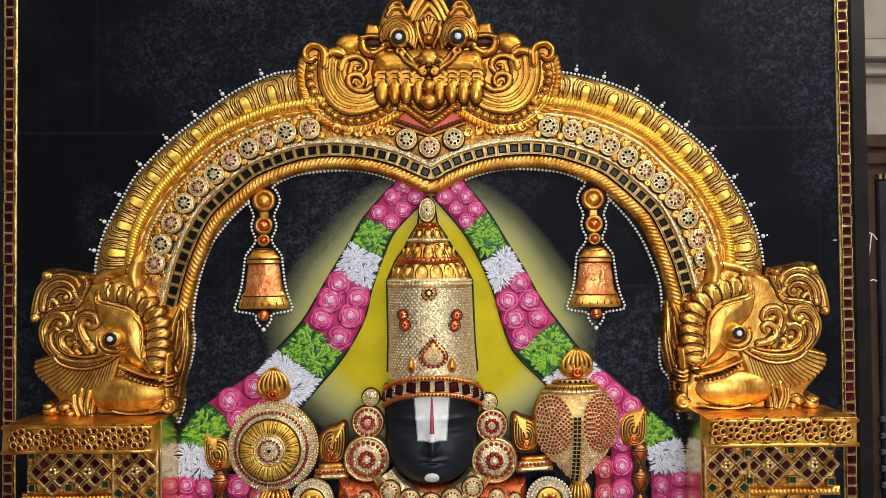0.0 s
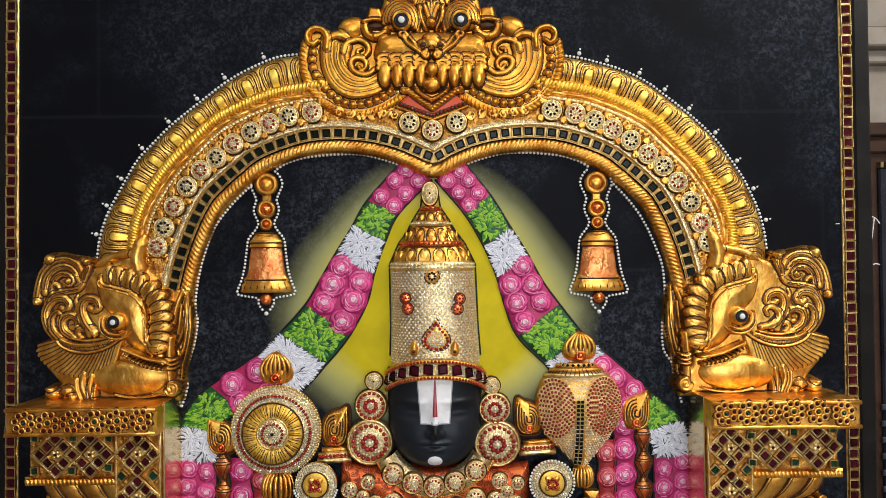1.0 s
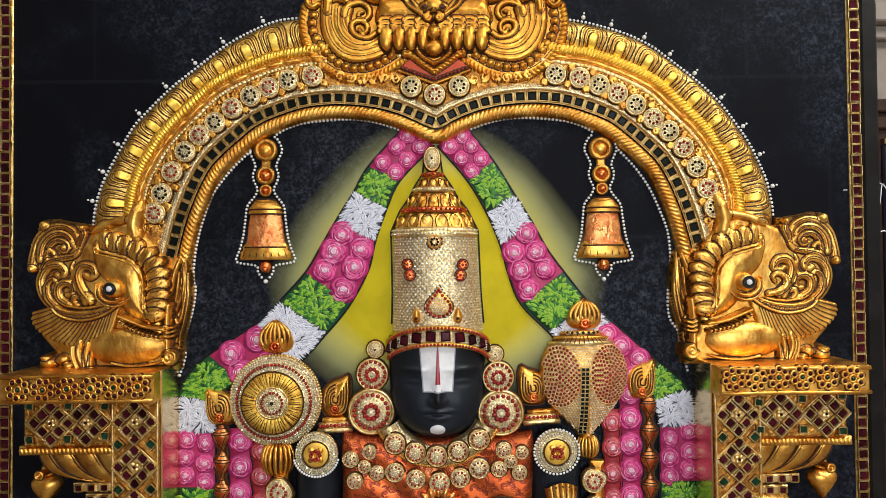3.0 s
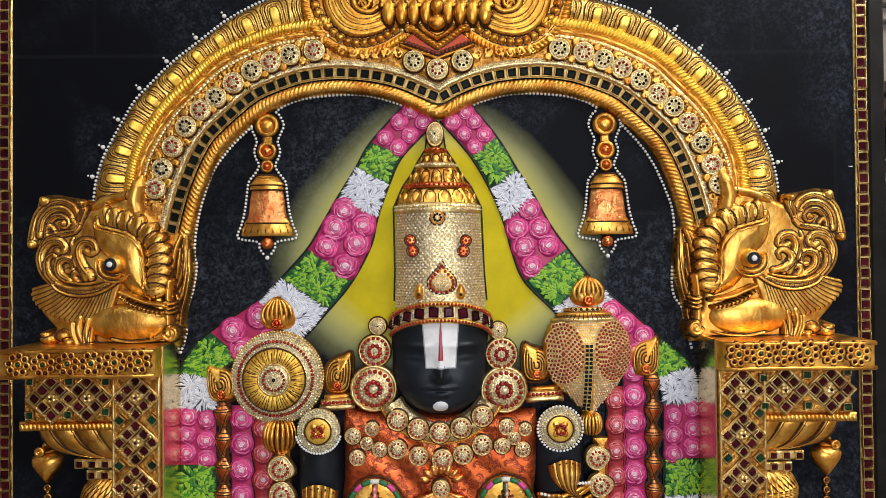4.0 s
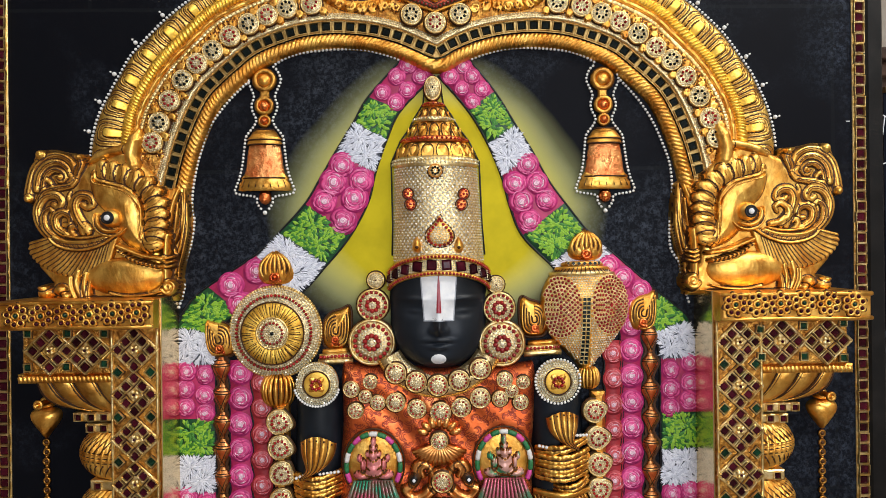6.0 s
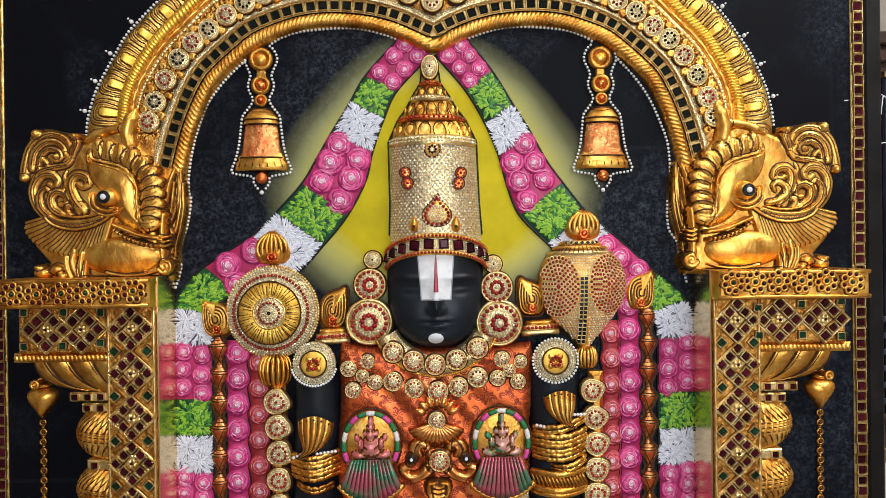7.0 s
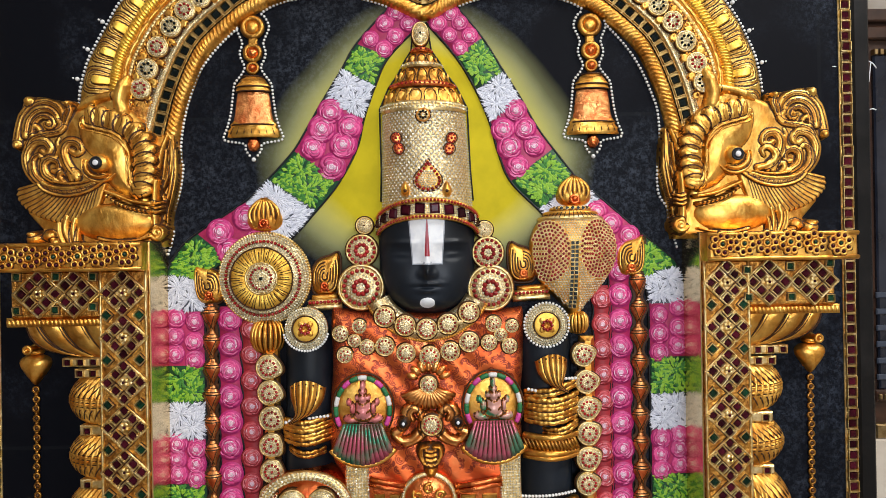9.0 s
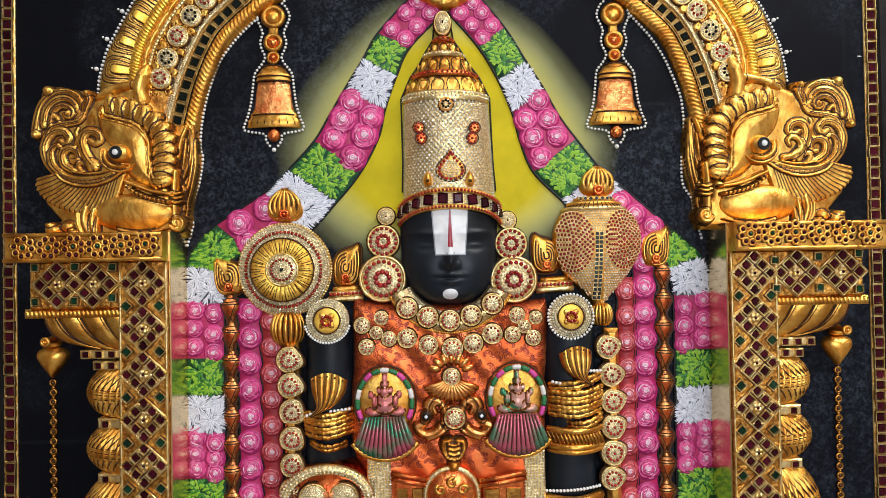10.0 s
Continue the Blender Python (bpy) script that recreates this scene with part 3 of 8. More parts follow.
# leaf band: petals of many nested contour lines round a bright tongue that opens inwards
LEAF_GOLD = shade("olive_gold_leaf", (0.86, 0.6, 0.17), 0.33, 1.0, (0.7, 0.42, 0.085), 60, (0.38, 0.68), 0.5, 150, 0.5, third=(0.4, 0.21, 0.035), third_scale=40)
TONGUE_GOLD = shade("bright_yellow_gold_leaf", (0.98, 0.68, 0.12), 0.36, 1.0, (0.9, 0.5, 0.06), 60, (0.4, 0.7), 0.4, 150, 0.46)
r = Relief(0.0, LEN, S(5), S(54), 0.0008)
across = np.clip((r.z - S(5)) / S(49), 0, 1)
step = LEN / round(LEN / S(57))
lobe = np.abs(np.sin(math.pi * r.x / step + math.pi / 2))
r.h[:] = 0.0025 + 0.0095 * np.sin(math.pi * (0.03 + 0.89 * across ** 0.72)) ** 0.7 + 0.002 * lobe ** 0.6 * np.sin(math.pi * across)
rng = random.Random(21)
for k in range(int(round(LEN / step)) + 1):
    c = k * step + rng.uniform(-S(1.5), S(1.5))
    tongue = (np.abs(r.x - c) < S(9)) & (r.z > S(23) + ((r.x - c) / S(9)) ** 4 * S(5))
    r.h[tongue] += 0.0022
    r.m[tongue] = 2
    for q, (rad, top_) in enumerate(((9.5, 32), (13.5, 38), (17.5, 42), (21.5, 45), (25.5, 47.5))):
        pinch = rng.uniform(0.82, 0.95)
        side = [(rad * pinch, 0), (rad * 0.97, 12), (rad, top_ * 0.5), (rad * 0.93, top_ * 0.78), (rad * 0.55, top_ * 0.97)]
        bend = [rng.uniform(-0.8, 0.8) for _ in range(10)]
        run = [(-a_, b_) for a_, b_ in side] + [(a_, b_) for a_, b_ in reversed(side)]
        r.groove([(c + S(a_ + w_), S(54 - b_)) for (a_, b_), w_ in zip(run, bend)], (0.0013, 0.0012, 0.0014, 0.0012, 0.0014)[q], 0.0017, (1, 3, 1, 3, 1)[q], 8)
    for m in (-1, 1):
        r.groove(spiral((c + m * S(4.0), S(19)), S(2.6), S(1), 1.1, 90, 8, m), 0.0009, 0.001, 3, 6)
r.build("leaf_band", [LEAF_GOLD, INK, TONGUE_GOLD, GOLD_DARK], arch, "embossed gold leaf band", leaf_place, brown_rims=False)

# outer cord
def cord(guide, w0, w1, base, height, pitch, name, label, slant=0.6, mats=None):
    n = 9
    count = int(guide.length / pitch * 8)
    ss, ww = np.meshgrid(np.linspace(0, guide.length, count), np.linspace(0, 1, n))
    q = ww * 2 - 1
    wave = (ss / pitch + q * slant) % 1.0
    h = base + height * np.sqrt(np.clip(1 - q * q, 0, 1)) * (1 - 0.5 * np.abs(wave * 2 - 1) ** 4)
    h[0], h[-1] = 0.0, 0.0
    x, z = guide.at(ss.ravel(), (w0 + (w1 - w0) * ww).ravel())
    sh = Shape()
    sh.v = list(zip(x.tolist(), z.tolist(), h.ravel().tolist()))
    faces = [(j * count + i, j * count + i + 1, (j + 1) * count + i + 1, (j + 1) * count + i) for j in range(n - 1) for i in range(count - 1)]
    sh.f, sh.m, sh.flat = faces, [0] * len(faces), [False] * len(faces)
    return part(name, sh, mats or GOLD, arch, label)


cord(OUTER, S(53), S(75), 0.012, 0.010, S(7), "cord", "twisted gold cord", mats=TONGUE_GOLD)
cord(OUTER, S(75), S(83), 0.015, 0.005, S(40), "moulding", "thin plain gold moulding", 0.0)
# plate between the outer cord and the inner strips
pl = Shape()
n = 140
for i in range(n + 1):
    a = OUTER.at(LEN * i / n, S(72))
    b = INNER.at(INNER.length * i / n, -S(9))
    pl.v += [(float(a[0]), float(a[1]), 0.016), (float((a[0] + b[0]) / 2), float((a[1] + b[1]) / 2), 0.017), (float(b[0]), float(b[1]), 0.011)]
pl.f = [(i * 3 + k, i * 3 + 3 + k, i * 3 + 4 + k, i * 3 + 1 + k) for i in range(n) for k in (0, 1)]
pl.m, pl.flat = [0] * len(pl.f), [False] * len(pl.f)
part("plate", pl, GROUND, arch, "engraved gold foil plate behind the medallions")
# strip of pale crystals with dark dashes outside the medallions
cord(OUTER, S(84), S(92), 0.0165, 0.003, S(9), "bead_strip", "strip of pale stones", 0.0, GOLD_PALE)


def crystals(guide, w0, w1, h, rows, pitch, name, parent, label="", s0=0.0, s1=None, mats=CRYSTAL):
    sh = Shape()
    s1 = s1 or guide.length
    rng = random.Random(5)
    for k in range(int((s1 - s0) / pitch)):
        for j in range(rows):
            x, z = guide.at(s0 + (k + 0.5 + 0.5 * (j % 2)) * pitch, w0 + (w1 - w0) * (j + 0.5) / rows)
            crystal(sh, float(x), float(z), h, pitch * 0.46, rng)
    ob = part(name, sh, mats, parent, label)
    ob["kind"] = "stuff"
    return ob


def crystal(sh, x, z, h, r, rng, up=None):
    """A tiny faceted stone: six sides and a tilted top."""
    a = rng.uniform(0, 6.28)
    tx, tz = rng.uniform(-0.22, 0.22), rng.uniform(-0.22, 0.22)
    ring = [(math.cos(a + i * 2.094), math.sin(a + i * 2.094)) for i in range(3)]
    v = [(x + p * r, z + q * r, h) for p, q in ring] + [(x + p * r * 0.5, z + q * r * 0.5, h + r * (0.75 + tx * p + tz * q)) for p, q in ring]
    sh.add(v, [(0, 1, 4, 3), (1, 2, 5, 4), (2, 0, 3, 5), (3, 4, 5)], 0, True)


cord(INNER, -S(22), -S(8.5), 0.0135, 0.002, S(30), "crystal_bed", "pale foil under the crystals", 0.0, CRYSTAL_BED)
crystals(INNER, -S(21), -S(9), 0.0165, 3, S(4.1), "crystal_strip", arch, "strip of small white crystals")
# black stones
BLACK_GEM = gem_piece("black_stone", 0.0142, 0.004, JET, OLD_GOLD, 0.13)
strip = Shape()
ns = 160
for i in range(ns + 1):
    for w, h in ((-S(9), 0.008), (S(10), 0.008)):
        x, z = INNER.at(INNER.length * i / ns, w)
        strip.v.append((float(x), float(z), h))
strip.f = [(i * 2, i * 2 + 2, i * 2 + 3, i * 2 + 1) for i in range(ns)]
strip.m, strip.flat = [0] * ns, [False] * ns
part("stone_channel", strip, OLD_GOLD, arch)
k, pitch = 0, S(20.5)
while (k + 0.5) * pitch < INNER.length:
    s0 = (k + 0.5) * pitch
    x, z = INNER.at(s0)
    piece("black_stone", BLACK_GEM, float(x), float(z), 0.008, arch, INNER.turn(s0), random.uniform(0.95, 1.03))
    k += 1
cord(INNER, S(11), S(36), 0.004, 0.012, S(8), "cord", "thick twisted gold cord along the opening", 1.1)


# medallions of white crystals with a ring of coloured stones
def medallion_mesh(name, r, stones, centre, rings=((0.48, 8, 0.12),), h=0.006, rim=GOLD_PALE, bed=CRYSTAL, tear=0.0):
    sh = Shape()
    rng = random.Random(int(r * 1e5))
    sh.dome(0, 0, -0.0012, r + S(2.4), r + S(2.4), 0.0016, 5, 20, 1)
    sh.dome(0, 0, 0.0, r, r, h * 0.6, 4, 20, 3)
    sh.torus(0, 0, h * 0.35, r * 0.94, r * 0.075, 0, 22, 5)
    beds = Shape()
    step = max(S(3.6), r * 0.15)
    m = int(r / step) + 2
    for i in range(-m, m + 1):
        for j in range(-m, m + 1):
            x, z = (i + 0.5 * (j % 2)) * step, j * step * 0.87
            d = math.hypot(x, z) / r
            if d < 0.88 and all(abs(d - q) > size * 1.0 for q, _, size in rings) and d > 0.12:
                crystal(beds, x, z, h * 0.6 * max(0.05, 1 - d * d) ** 0.5 + 0.0003, step * 0.6, rng)
    sh.add(beds.v, beds.f, 1, True)
    for q, count, size in rings:
        for i in range(count):
            a = 2 * math.pi * i / count
            sh.bead(q * r * math.cos(a), q * r * math.sin(a), h * 0.6 * math.sqrt(1 - q * q) + 0.0014, size * r * 1.25, 2, 6)
    sh.bead(0, 0, h * 0.7, r * 0.12, 3, 6)
    if tear:
        sh.v = [(x * (1 - tear * max(0, z / r)), z * (1 + 0.3 * tear * max(0, z / r)), hh) for x, z, hh in sh.v]
    return piece_mesh(name, sh, [rim, bed, stones, centre, CRYSTAL_BED, INK])


MED_RED = medallion_mesh("medallion", S(18), RUBY_BRIGHT, CRYSTAL)
MED_BLACK = medallion_mesh("medallion", S(18), JET, CRYSTAL)
spots = [(-0.3930, 1.5966), (-0.3833, 1.6238), (-0.3689, 1.6543), (-0.3504, 1.6823), (-0.3303, 1.7055), (-0.3085, 1.7231), (-0.2843, 1.7431), (-0.2585, 1.7598), (-0.2327, 1.7718), (-0.2053, 1.7821), (-0.1714, 1.7875)]
for sg in (-1, 1):
    for i, (x, z) in enumerate(spots):
        piece("medallion", (MED_RED, MED_BLACK)[(i + (sg > 0)) % 2], sg * -x, z, 0.019, arch, random.uniform(0, 3))
for (x, z), me in zip([(-0.0325, 1.7706), (0.0003, 1.7591), (0.0348, 1.7708)], (MED_BLACK, MED_RED, MED_BLACK)):
    piece("medallion", me, x, z, 0.022, arch, random.uniform(0, 3))
# little scrolls between the medallions
sc = Relief(-0.45, 0.45, 1.5, 1.84, 0.0013)
for sg in (-1, 1):
    for i in range(len(spots)):
        a = spots[i]
        t = (spots[min(i + 1, 10)][0] - spots[max(i - 1, 0)][0], spots[min(i + 1, 10)][1] - spots[max(i - 1, 0)][1])
        k = math.hypot(*t)
        t = (t[0] / k, t[1] / k)
        nrm = (-t[1], t[0])
        for side in (-1, 1):
            c = (a[0] + t[0] * S(16.5) + nrm[0] * side * S(15), a[1] + t[1] * S(16.5) + nrm[1] * side * S(15))
            c = (c[0] * -sg, c[1])
            sc.stroke(spiral(c, S(6.5), S(1.5), 1.3, 40 * i + 90 * side, 8, side * sg), S(2.6), 0.0175, 0.0045, line=0.0009, n=4)
for i in range(92):
    t = (i + 0.5) / 92
    for w in (S(97), S(121)):
        x, z = OUTER.at(LEN * t, w)
        if abs(x) > 0.16 and z > 1.53:
            sc.stroke(spiral((float(x), float(z)), S(6.5), S(2), 1.2, 77 * i, 8, 1 if i % 2 else -1), S(2.1), 0.0158, 0.004, line=0.0011, n=4)
for i in range(9):
    for m in (-1, 1):
        p = (m * S(10 + i * 19), (0.0027, 1.7865)[1] - S(37 * math.exp(-(10 + i * 19) / 45)) - S(3 * math.sin(i * 1.3)))
        sc.stroke(spiral(p, S(9), S(2), 1.4, 60 * i, 9, m), S(2.6), 0.0165, 0.005, line=0.0009, n=4)
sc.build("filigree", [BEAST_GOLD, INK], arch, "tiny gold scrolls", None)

# pearls along both edges
POINTS = ([0.033, 0.076, 0.12, 0.172, 0.226, 0.279, 0.329, 0.392], [0.04, 0.088, 0.134, 0.185, 0.236, 0.281, 0.324, 0.374, 0.415])
for sg, line, points in zip((-1, 1), STRANDS, POINTS):
    strand = thing("pearl_strand", "strand of small white pearls along the arch's outer edge", "pearls", "pearl strands")
    g = Guide(line)
    for k in range(int(g.length / S(6.9)) + 1):
        x, z = g.at(k * S(6.9))
        piece("pearl", PEARL_DOT, float(x), float(z), S(3), strand, 0, random.uniform(0.92, 1.06))
    for s0 in points:
        for w, big in ((S(8.0), 1), (S(15.5), 0)):
            x, z = g.at(s0, sg * w)
            piece("pearl", (PEARL_DOT, PEARL_LARGE)[big], float(x), float(z), S(3), strand, 0, (0.72, 1.0)[big])
EDGE = [(-0.3656, 1.3666), (-0.3574, 1.3959), (-0.3623, 1.4081), (-0.3550, 1.4342), (-0.3476, 1.4561), (-0.3426, 1.4888), (-0.3459, 1.5019), (-0.3442, 1.5313), (-0.3384, 1.5641), (-0.3310, 1.5903), (-0.3203, 1.6198), (-0.3014, 1.6468), (-0.2832, 1.6672), (-0.2635, 1.6852)]
TOP = [(-0.2263, 1.7088), (-0.2123, 1.7169), (-0.1901, 1.7242), (-0.1587, 1.7280), (-0.1332, 1.7295), (-0.1068, 1.7293), (-0.0780, 1.7232), (-0.0484, 1.7131)]
EDGE_RIGHT = [(0.3578, 1.3656), (0.3485, 1.3984), (0.3455, 1.4204), (0.3327, 1.4426), (0.3316, 1.4795), (0.3368, 1.4958), (0.3358, 1.5327), (0.3329, 1.5623), (0.3258, 1.5846), (0.3099, 1.6218), (0.2898, 1.6533), (0.2630, 1.6832)]
for sg in (-1, 1):
    strand = thing("pearl_strand", "strand of small white pearls along the arch's opening", "pearls", "pearl strands")
    for line in (EDGE if sg < 0 else [(-x, z) for x, z in EDGE_RIGHT], TOP):
        g = Guide(line)
        for k in range(int(g.length / S(6.6)) + 1):
            x, z = g.at(k * S(6.6))
            piece("pearl", PEARL_DOT, -sg * float(x), float(z), S(3), strand, 0, 0.95)


# ---- the carved mask on the crown of the arch ----
MU, MV = 0.000804, 0.000807       # the carver's grid: 763 is the mask's middle, 100 a level through the muzzle


def mk(*pts):
    """Points of the mask's grid, in metres."""
    out = [((u - 763) * MU, 1.8872 - (v - 100) * MV) for u, v in pts]
    return out if len(out) > 1 else out[0]


r = Relief(-0.205, 0.205, 1.772, 2.004, 0.0008)
r.fine = 0.0015
half = mk((763, -42), (748, -22), (736, 8), (728, 20), (720, 6), (712, -12), (694, -6), (681, 14), (674, 36), (655, 31), (648, 38), (643, 58), (622, 52), (605, 58), (594, 76), (575, 76), (556, 72), (541, 79), (531, 98), (527, 130), (533, 162), (546, 190), (570, 216), (602, 232), (640, 235), (672, 226), (700, 212), (722, 224), (745, 236), (763, 242))
r.sheet(half + [(-x, z) for x, z in reversed(half)], 0.008, 0.012, 0.011)
# leaves above the wing
r.blob(mk((620, 72)), S(25), S(18), 0.017, 0.013, 20)
r.stroke(mk((578, 97), (590, 88), (604, 88), (616, 97)), S(9), 0.019, 0.011, tip=0.6)
# the wing: long strands that sweep round two small spirals
for pts, w in ((((576, 84), (573, 115), (576, 148), (592, 178), (620, 193), (655, 190), (682, 178), (698, 168)), 6.5),
               (((584, 104), (583, 133), (591, 158), (609, 177), (635, 183), (662, 177), (680, 167)), 6),
               (((594, 104), (593, 131), (602, 153), (617, 168), (640, 173), (664, 165), (678, 157)), 6),
               (((604, 106), (603, 133), (611, 151), (627, 163), (646, 164), (662, 156)), 5.5),
               (((615, 107), (611, 122), (613, 138), (621, 150)), 5)):
    r.stroke(mk(*pts), S(w * 1.3), 0.021, 0.006, tip=0.55)
r.stroke(mk((606, 118), (610, 105), (622, 98), (637, 97), (649, 106), (650, 119), (641, 127), (632, 123), (632, 115), (638, 113)), S(5), 0.024, 0.0045, tip=0.6)
r.stroke(mk((661, 150), (648, 158), (630, 155), (620, 145), (622, 132), (634, 128), (645, 135), (646, 146), (638, 150), (633, 144)), S(5), 0.025, 0.0045, tip=0.6)
# column of beads inside the cord, and the roped cord itself
beads = Guide(mk((553, 112), (549, 135), (555, 155), (568, 174), (588, 196), (615, 210), (645, 209), (670, 200), (697, 182)))
for k in range(15):
    x, z = beads.at(beads.length * (k + 0.3) / 15)
    r.blob((float(x), float(z)), S(7.4), S(7.4), 0.016, 0.010)
r.stroke(mk((536, 100), (532, 130), (538, 160), (550, 187), (574, 212), (605, 226), (640, 228), (672, 219), (700, 203), (720, 188), (732, 182)), S(8.5), 0.012, 0.012, twist=0.45, pitch=S(8))
r.stroke(mk((577, 112), (578, 92), (571, 79), (555, 75), (543, 84), (543, 97), (552, 103), (561, 97)), S(6.5), 0.018, 0.013, tip=0.7)
# ear with its dark slot
r.sheet(mk((646, 62), (652, 36), (672, 38), (680, 66)), 0.018, 0.008, 0.006)
r.stroke(mk((645, 68), (648, 84), (663, 92), (679, 86), (684, 68)), S(7.5), 0.018, 0.012)
r.stroke(mk((643, 64), (662, 61), (684, 64)), S(4.5), 0.022, 0.010)
r.blob(mk((664, 73)), S(12), S(5), 0.0285, 0.001, 0, 1)
# broad smooth muzzle
r.sheet(spline(mk((662, 132), (664, 108), (674, 92), (700, 86), (735, 84), (763, 84), (791, 84), (826, 86), (852, 92), (862, 108), (864, 132), (830, 138), (763, 142), (696, 138)), 4, True), 0.018, 0.02, 0.03)
r.h = np.where((np.abs(r.x) < 0.083) & (r.z > 1.856) & (r.z < 1.902) & (r.h > 0.02), r.h + 0.22 * (r.z - 1.876), r.h)
# jaw, teeth under double cusped lips, tongue
r.sheet(mk((664, 130), (667, 175), (700, 186), (735, 186), (763, 193), (791, 186), (826, 186), (859, 175), (862, 130)), 0.018, 0.010, 0.006)
for u, w in ((680, 11.5), (702, 10.5), (723, 10.5), (744, 9.5)):
    r.blob(mk((u, 162)), S(w), S(22), 0.028, 0.012, power=0.35)
    for k, v in enumerate((128, 137, 145)):
        r.stroke(mk((u - w, v + 5), (u - w * 0.5, v), (u + w * 0.5, v), (u + w, v + 5)), S(4.6), 0.034 - 0.001 * k, 0.004)
r.blob(mk((763, 154)), S(10), S(13), 0.034, 0.012)
r.blob(mk((763, 178)), S(15), S(14), 0.026, 0.010)
# nose, whiskers and the two curls below
r.blob(mk((763, 104)), S(16), S(16), 0.036, 0.010)
r.blob(mk((749, 110)), S(11), S(8.5), 0.036, 0.008)
r.blob(mk((748, 112)), S(3.5), S(2.6), 0.0435, 0.001, 0, 1)
r.stroke(mk((713, 96), (722, 108), (735, 117), (747, 127)), S(4), 0.036, 0.005)
r.stroke(mk((722, 92), (732, 106), (743, 118)), S(2.6), 0.036, 0.003)
r.stroke(spiral(mk((712, 92)), S(8), S(2.5), 1.1, -60, 9, 1), S(3.2), 0.036, 0.004)
r.stroke(spiral(mk((754, 128)), S(7), S(2), 1.2, 90, 9, 1), S(3.4), 0.037, 0.005)
# brow rings and horn over the eye
r.sheet(spline(mk((676, 62), (674, 40), (682, 14), (696, -6), (712, -10), (722, 8), (730, 30), (734, 58), (722, 78), (700, 82), (684, 76)), 4, True), 0.02, 0.012, 0.014)
for k, (rad, up, w) in enumerate(((36, -3, 4.2), (29, -1, 4.2), (22, 0, 4.5), (16, 0, 4))):
    c = mk((710, 66))
    r.stroke([(c[0] + S(rad) * 0.82 * math.cos(radians(a)), c[1] + S(up) + S(rad) * math.sin(radians(a))) for a in range(-20, 205, 25)], S(w * 1.1), 0.029 + 0.002 * k, 0.005)
r.stroke(mk((690, 26), (700, 14), (714, 14), (724, 26)), S(4.5), 0.027, 0.009)
r.stroke(mk((694, 14), (703, 4), (712, 4), (719, 12)), S(4), 0.026, 0.009)
r.blob(mk((711, 68)), S(17), S(17), 0.032, 0.010)
# pointed crest: nested chevrons, a fan and a ball
r.blob(mk((763, 45)), S(32), S(50), 0.016, 0.012)
for a, b, w in (((763, -36), (728, 24), 6), ((763, -16), (735, 32), 5), ((763, 4), (742, 40), 5), ((763, 20), (747, 44), 3.5)):
    m_ = ((a[0] + b[0]) / 2 - 2, (a[1] + b[1]) / 2)
    r.stroke(mk(a, m_, b), S(w * 1.1), 0.024, 0.006)
r.stroke(mk((742, 40), (746, 62), (754, 80)), S(4), 0.022, 0.012)
for u, v in ((763, 30), (757, 33), (751, 38)):
    r.stroke(mk((u, v), (763 + (u - 763) * 0.35, 62)), S(3.4), 0.028, 0.005)
r.blob(mk((763, 70)), S(9), S(9), 0.03, 0.014)
# bib below the jaw: an orange-red field edged with red stones, a roped V above
r.sheet(mk((700, 213), (721, 194), (763, 224), (805, 194), (826, 213), (790, 228), (763, 238), (736, 228)), 0.018, 0.0075, 0.003, mi=4)
r.stroke(mk((763, 219), (742, 205), (722, 190), (712, 188)), S(6), 0.022, 0.010, twist=0.45, pitch=S(7))
r.stroke(mk((763, 205), (748, 197), (735, 186)), S(4), 0.022, 0.010, twist=0.3, pitch=S(7))
r.stroke(mk((763, 240), (736, 230), (700, 216)), S(3), 0.019, 0.008)
for q in np.linspace(0.04, 0.96, 9):
    r.blob(mk((763 - 58 * q, 233 - 21 * q)), S(2.6), S(2.6), 0.0255, 0.003, 0, 5)
r.h = np.where(r.h > 0.014, 0.014 + (r.h - 0.014) * 0.8, r.h)
r.mirror()
r.skirt()
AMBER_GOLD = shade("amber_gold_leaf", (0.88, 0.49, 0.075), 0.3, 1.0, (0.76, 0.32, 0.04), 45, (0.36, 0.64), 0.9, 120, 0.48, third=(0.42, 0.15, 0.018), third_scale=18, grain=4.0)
mask = thing("carved_mask", "gilded carved grotesque mask with curling wings and teeth", "mask")
r.build("carved_face", [AMBER_GOLD, INK, WHITE, BLACK, shade("orange_red_enamel", (0.5, 0.065, 0.02), 0.3, 0.3), RUBY_BRIGHT], mask, brown_rims=False)


def eyeball(parent, x, z, h, size):
    e = Shape()
    e.dome(x, z, h, size, size, size * 0.35, 0, 20, 4)
    e.torus(x, z, h + size * 0.1, size * 0.97, size * 0.2, 0, 20, 6)
    eye = part("eye", e, BLACK, parent, "black eye with a white pupil")
    p = Shape()
    p.dome(x, z, h + size * 0.22, size * 0.55, size * 0.55, size * 0.3, 0, 16, 4)
    part("pupil", p, WHITE, eye, "white pupil")


for sg in (-1, 1):
    x, z = mk((711, 68))
    eyeball(mask, sg * abs(x), z, 0.0355, S(11))


# ---- carved beasts at the springing of the arch ----
BX0, BZ0, BK = -0.5990, 1.6027, 0.000311      # the carver's grid on the left beast


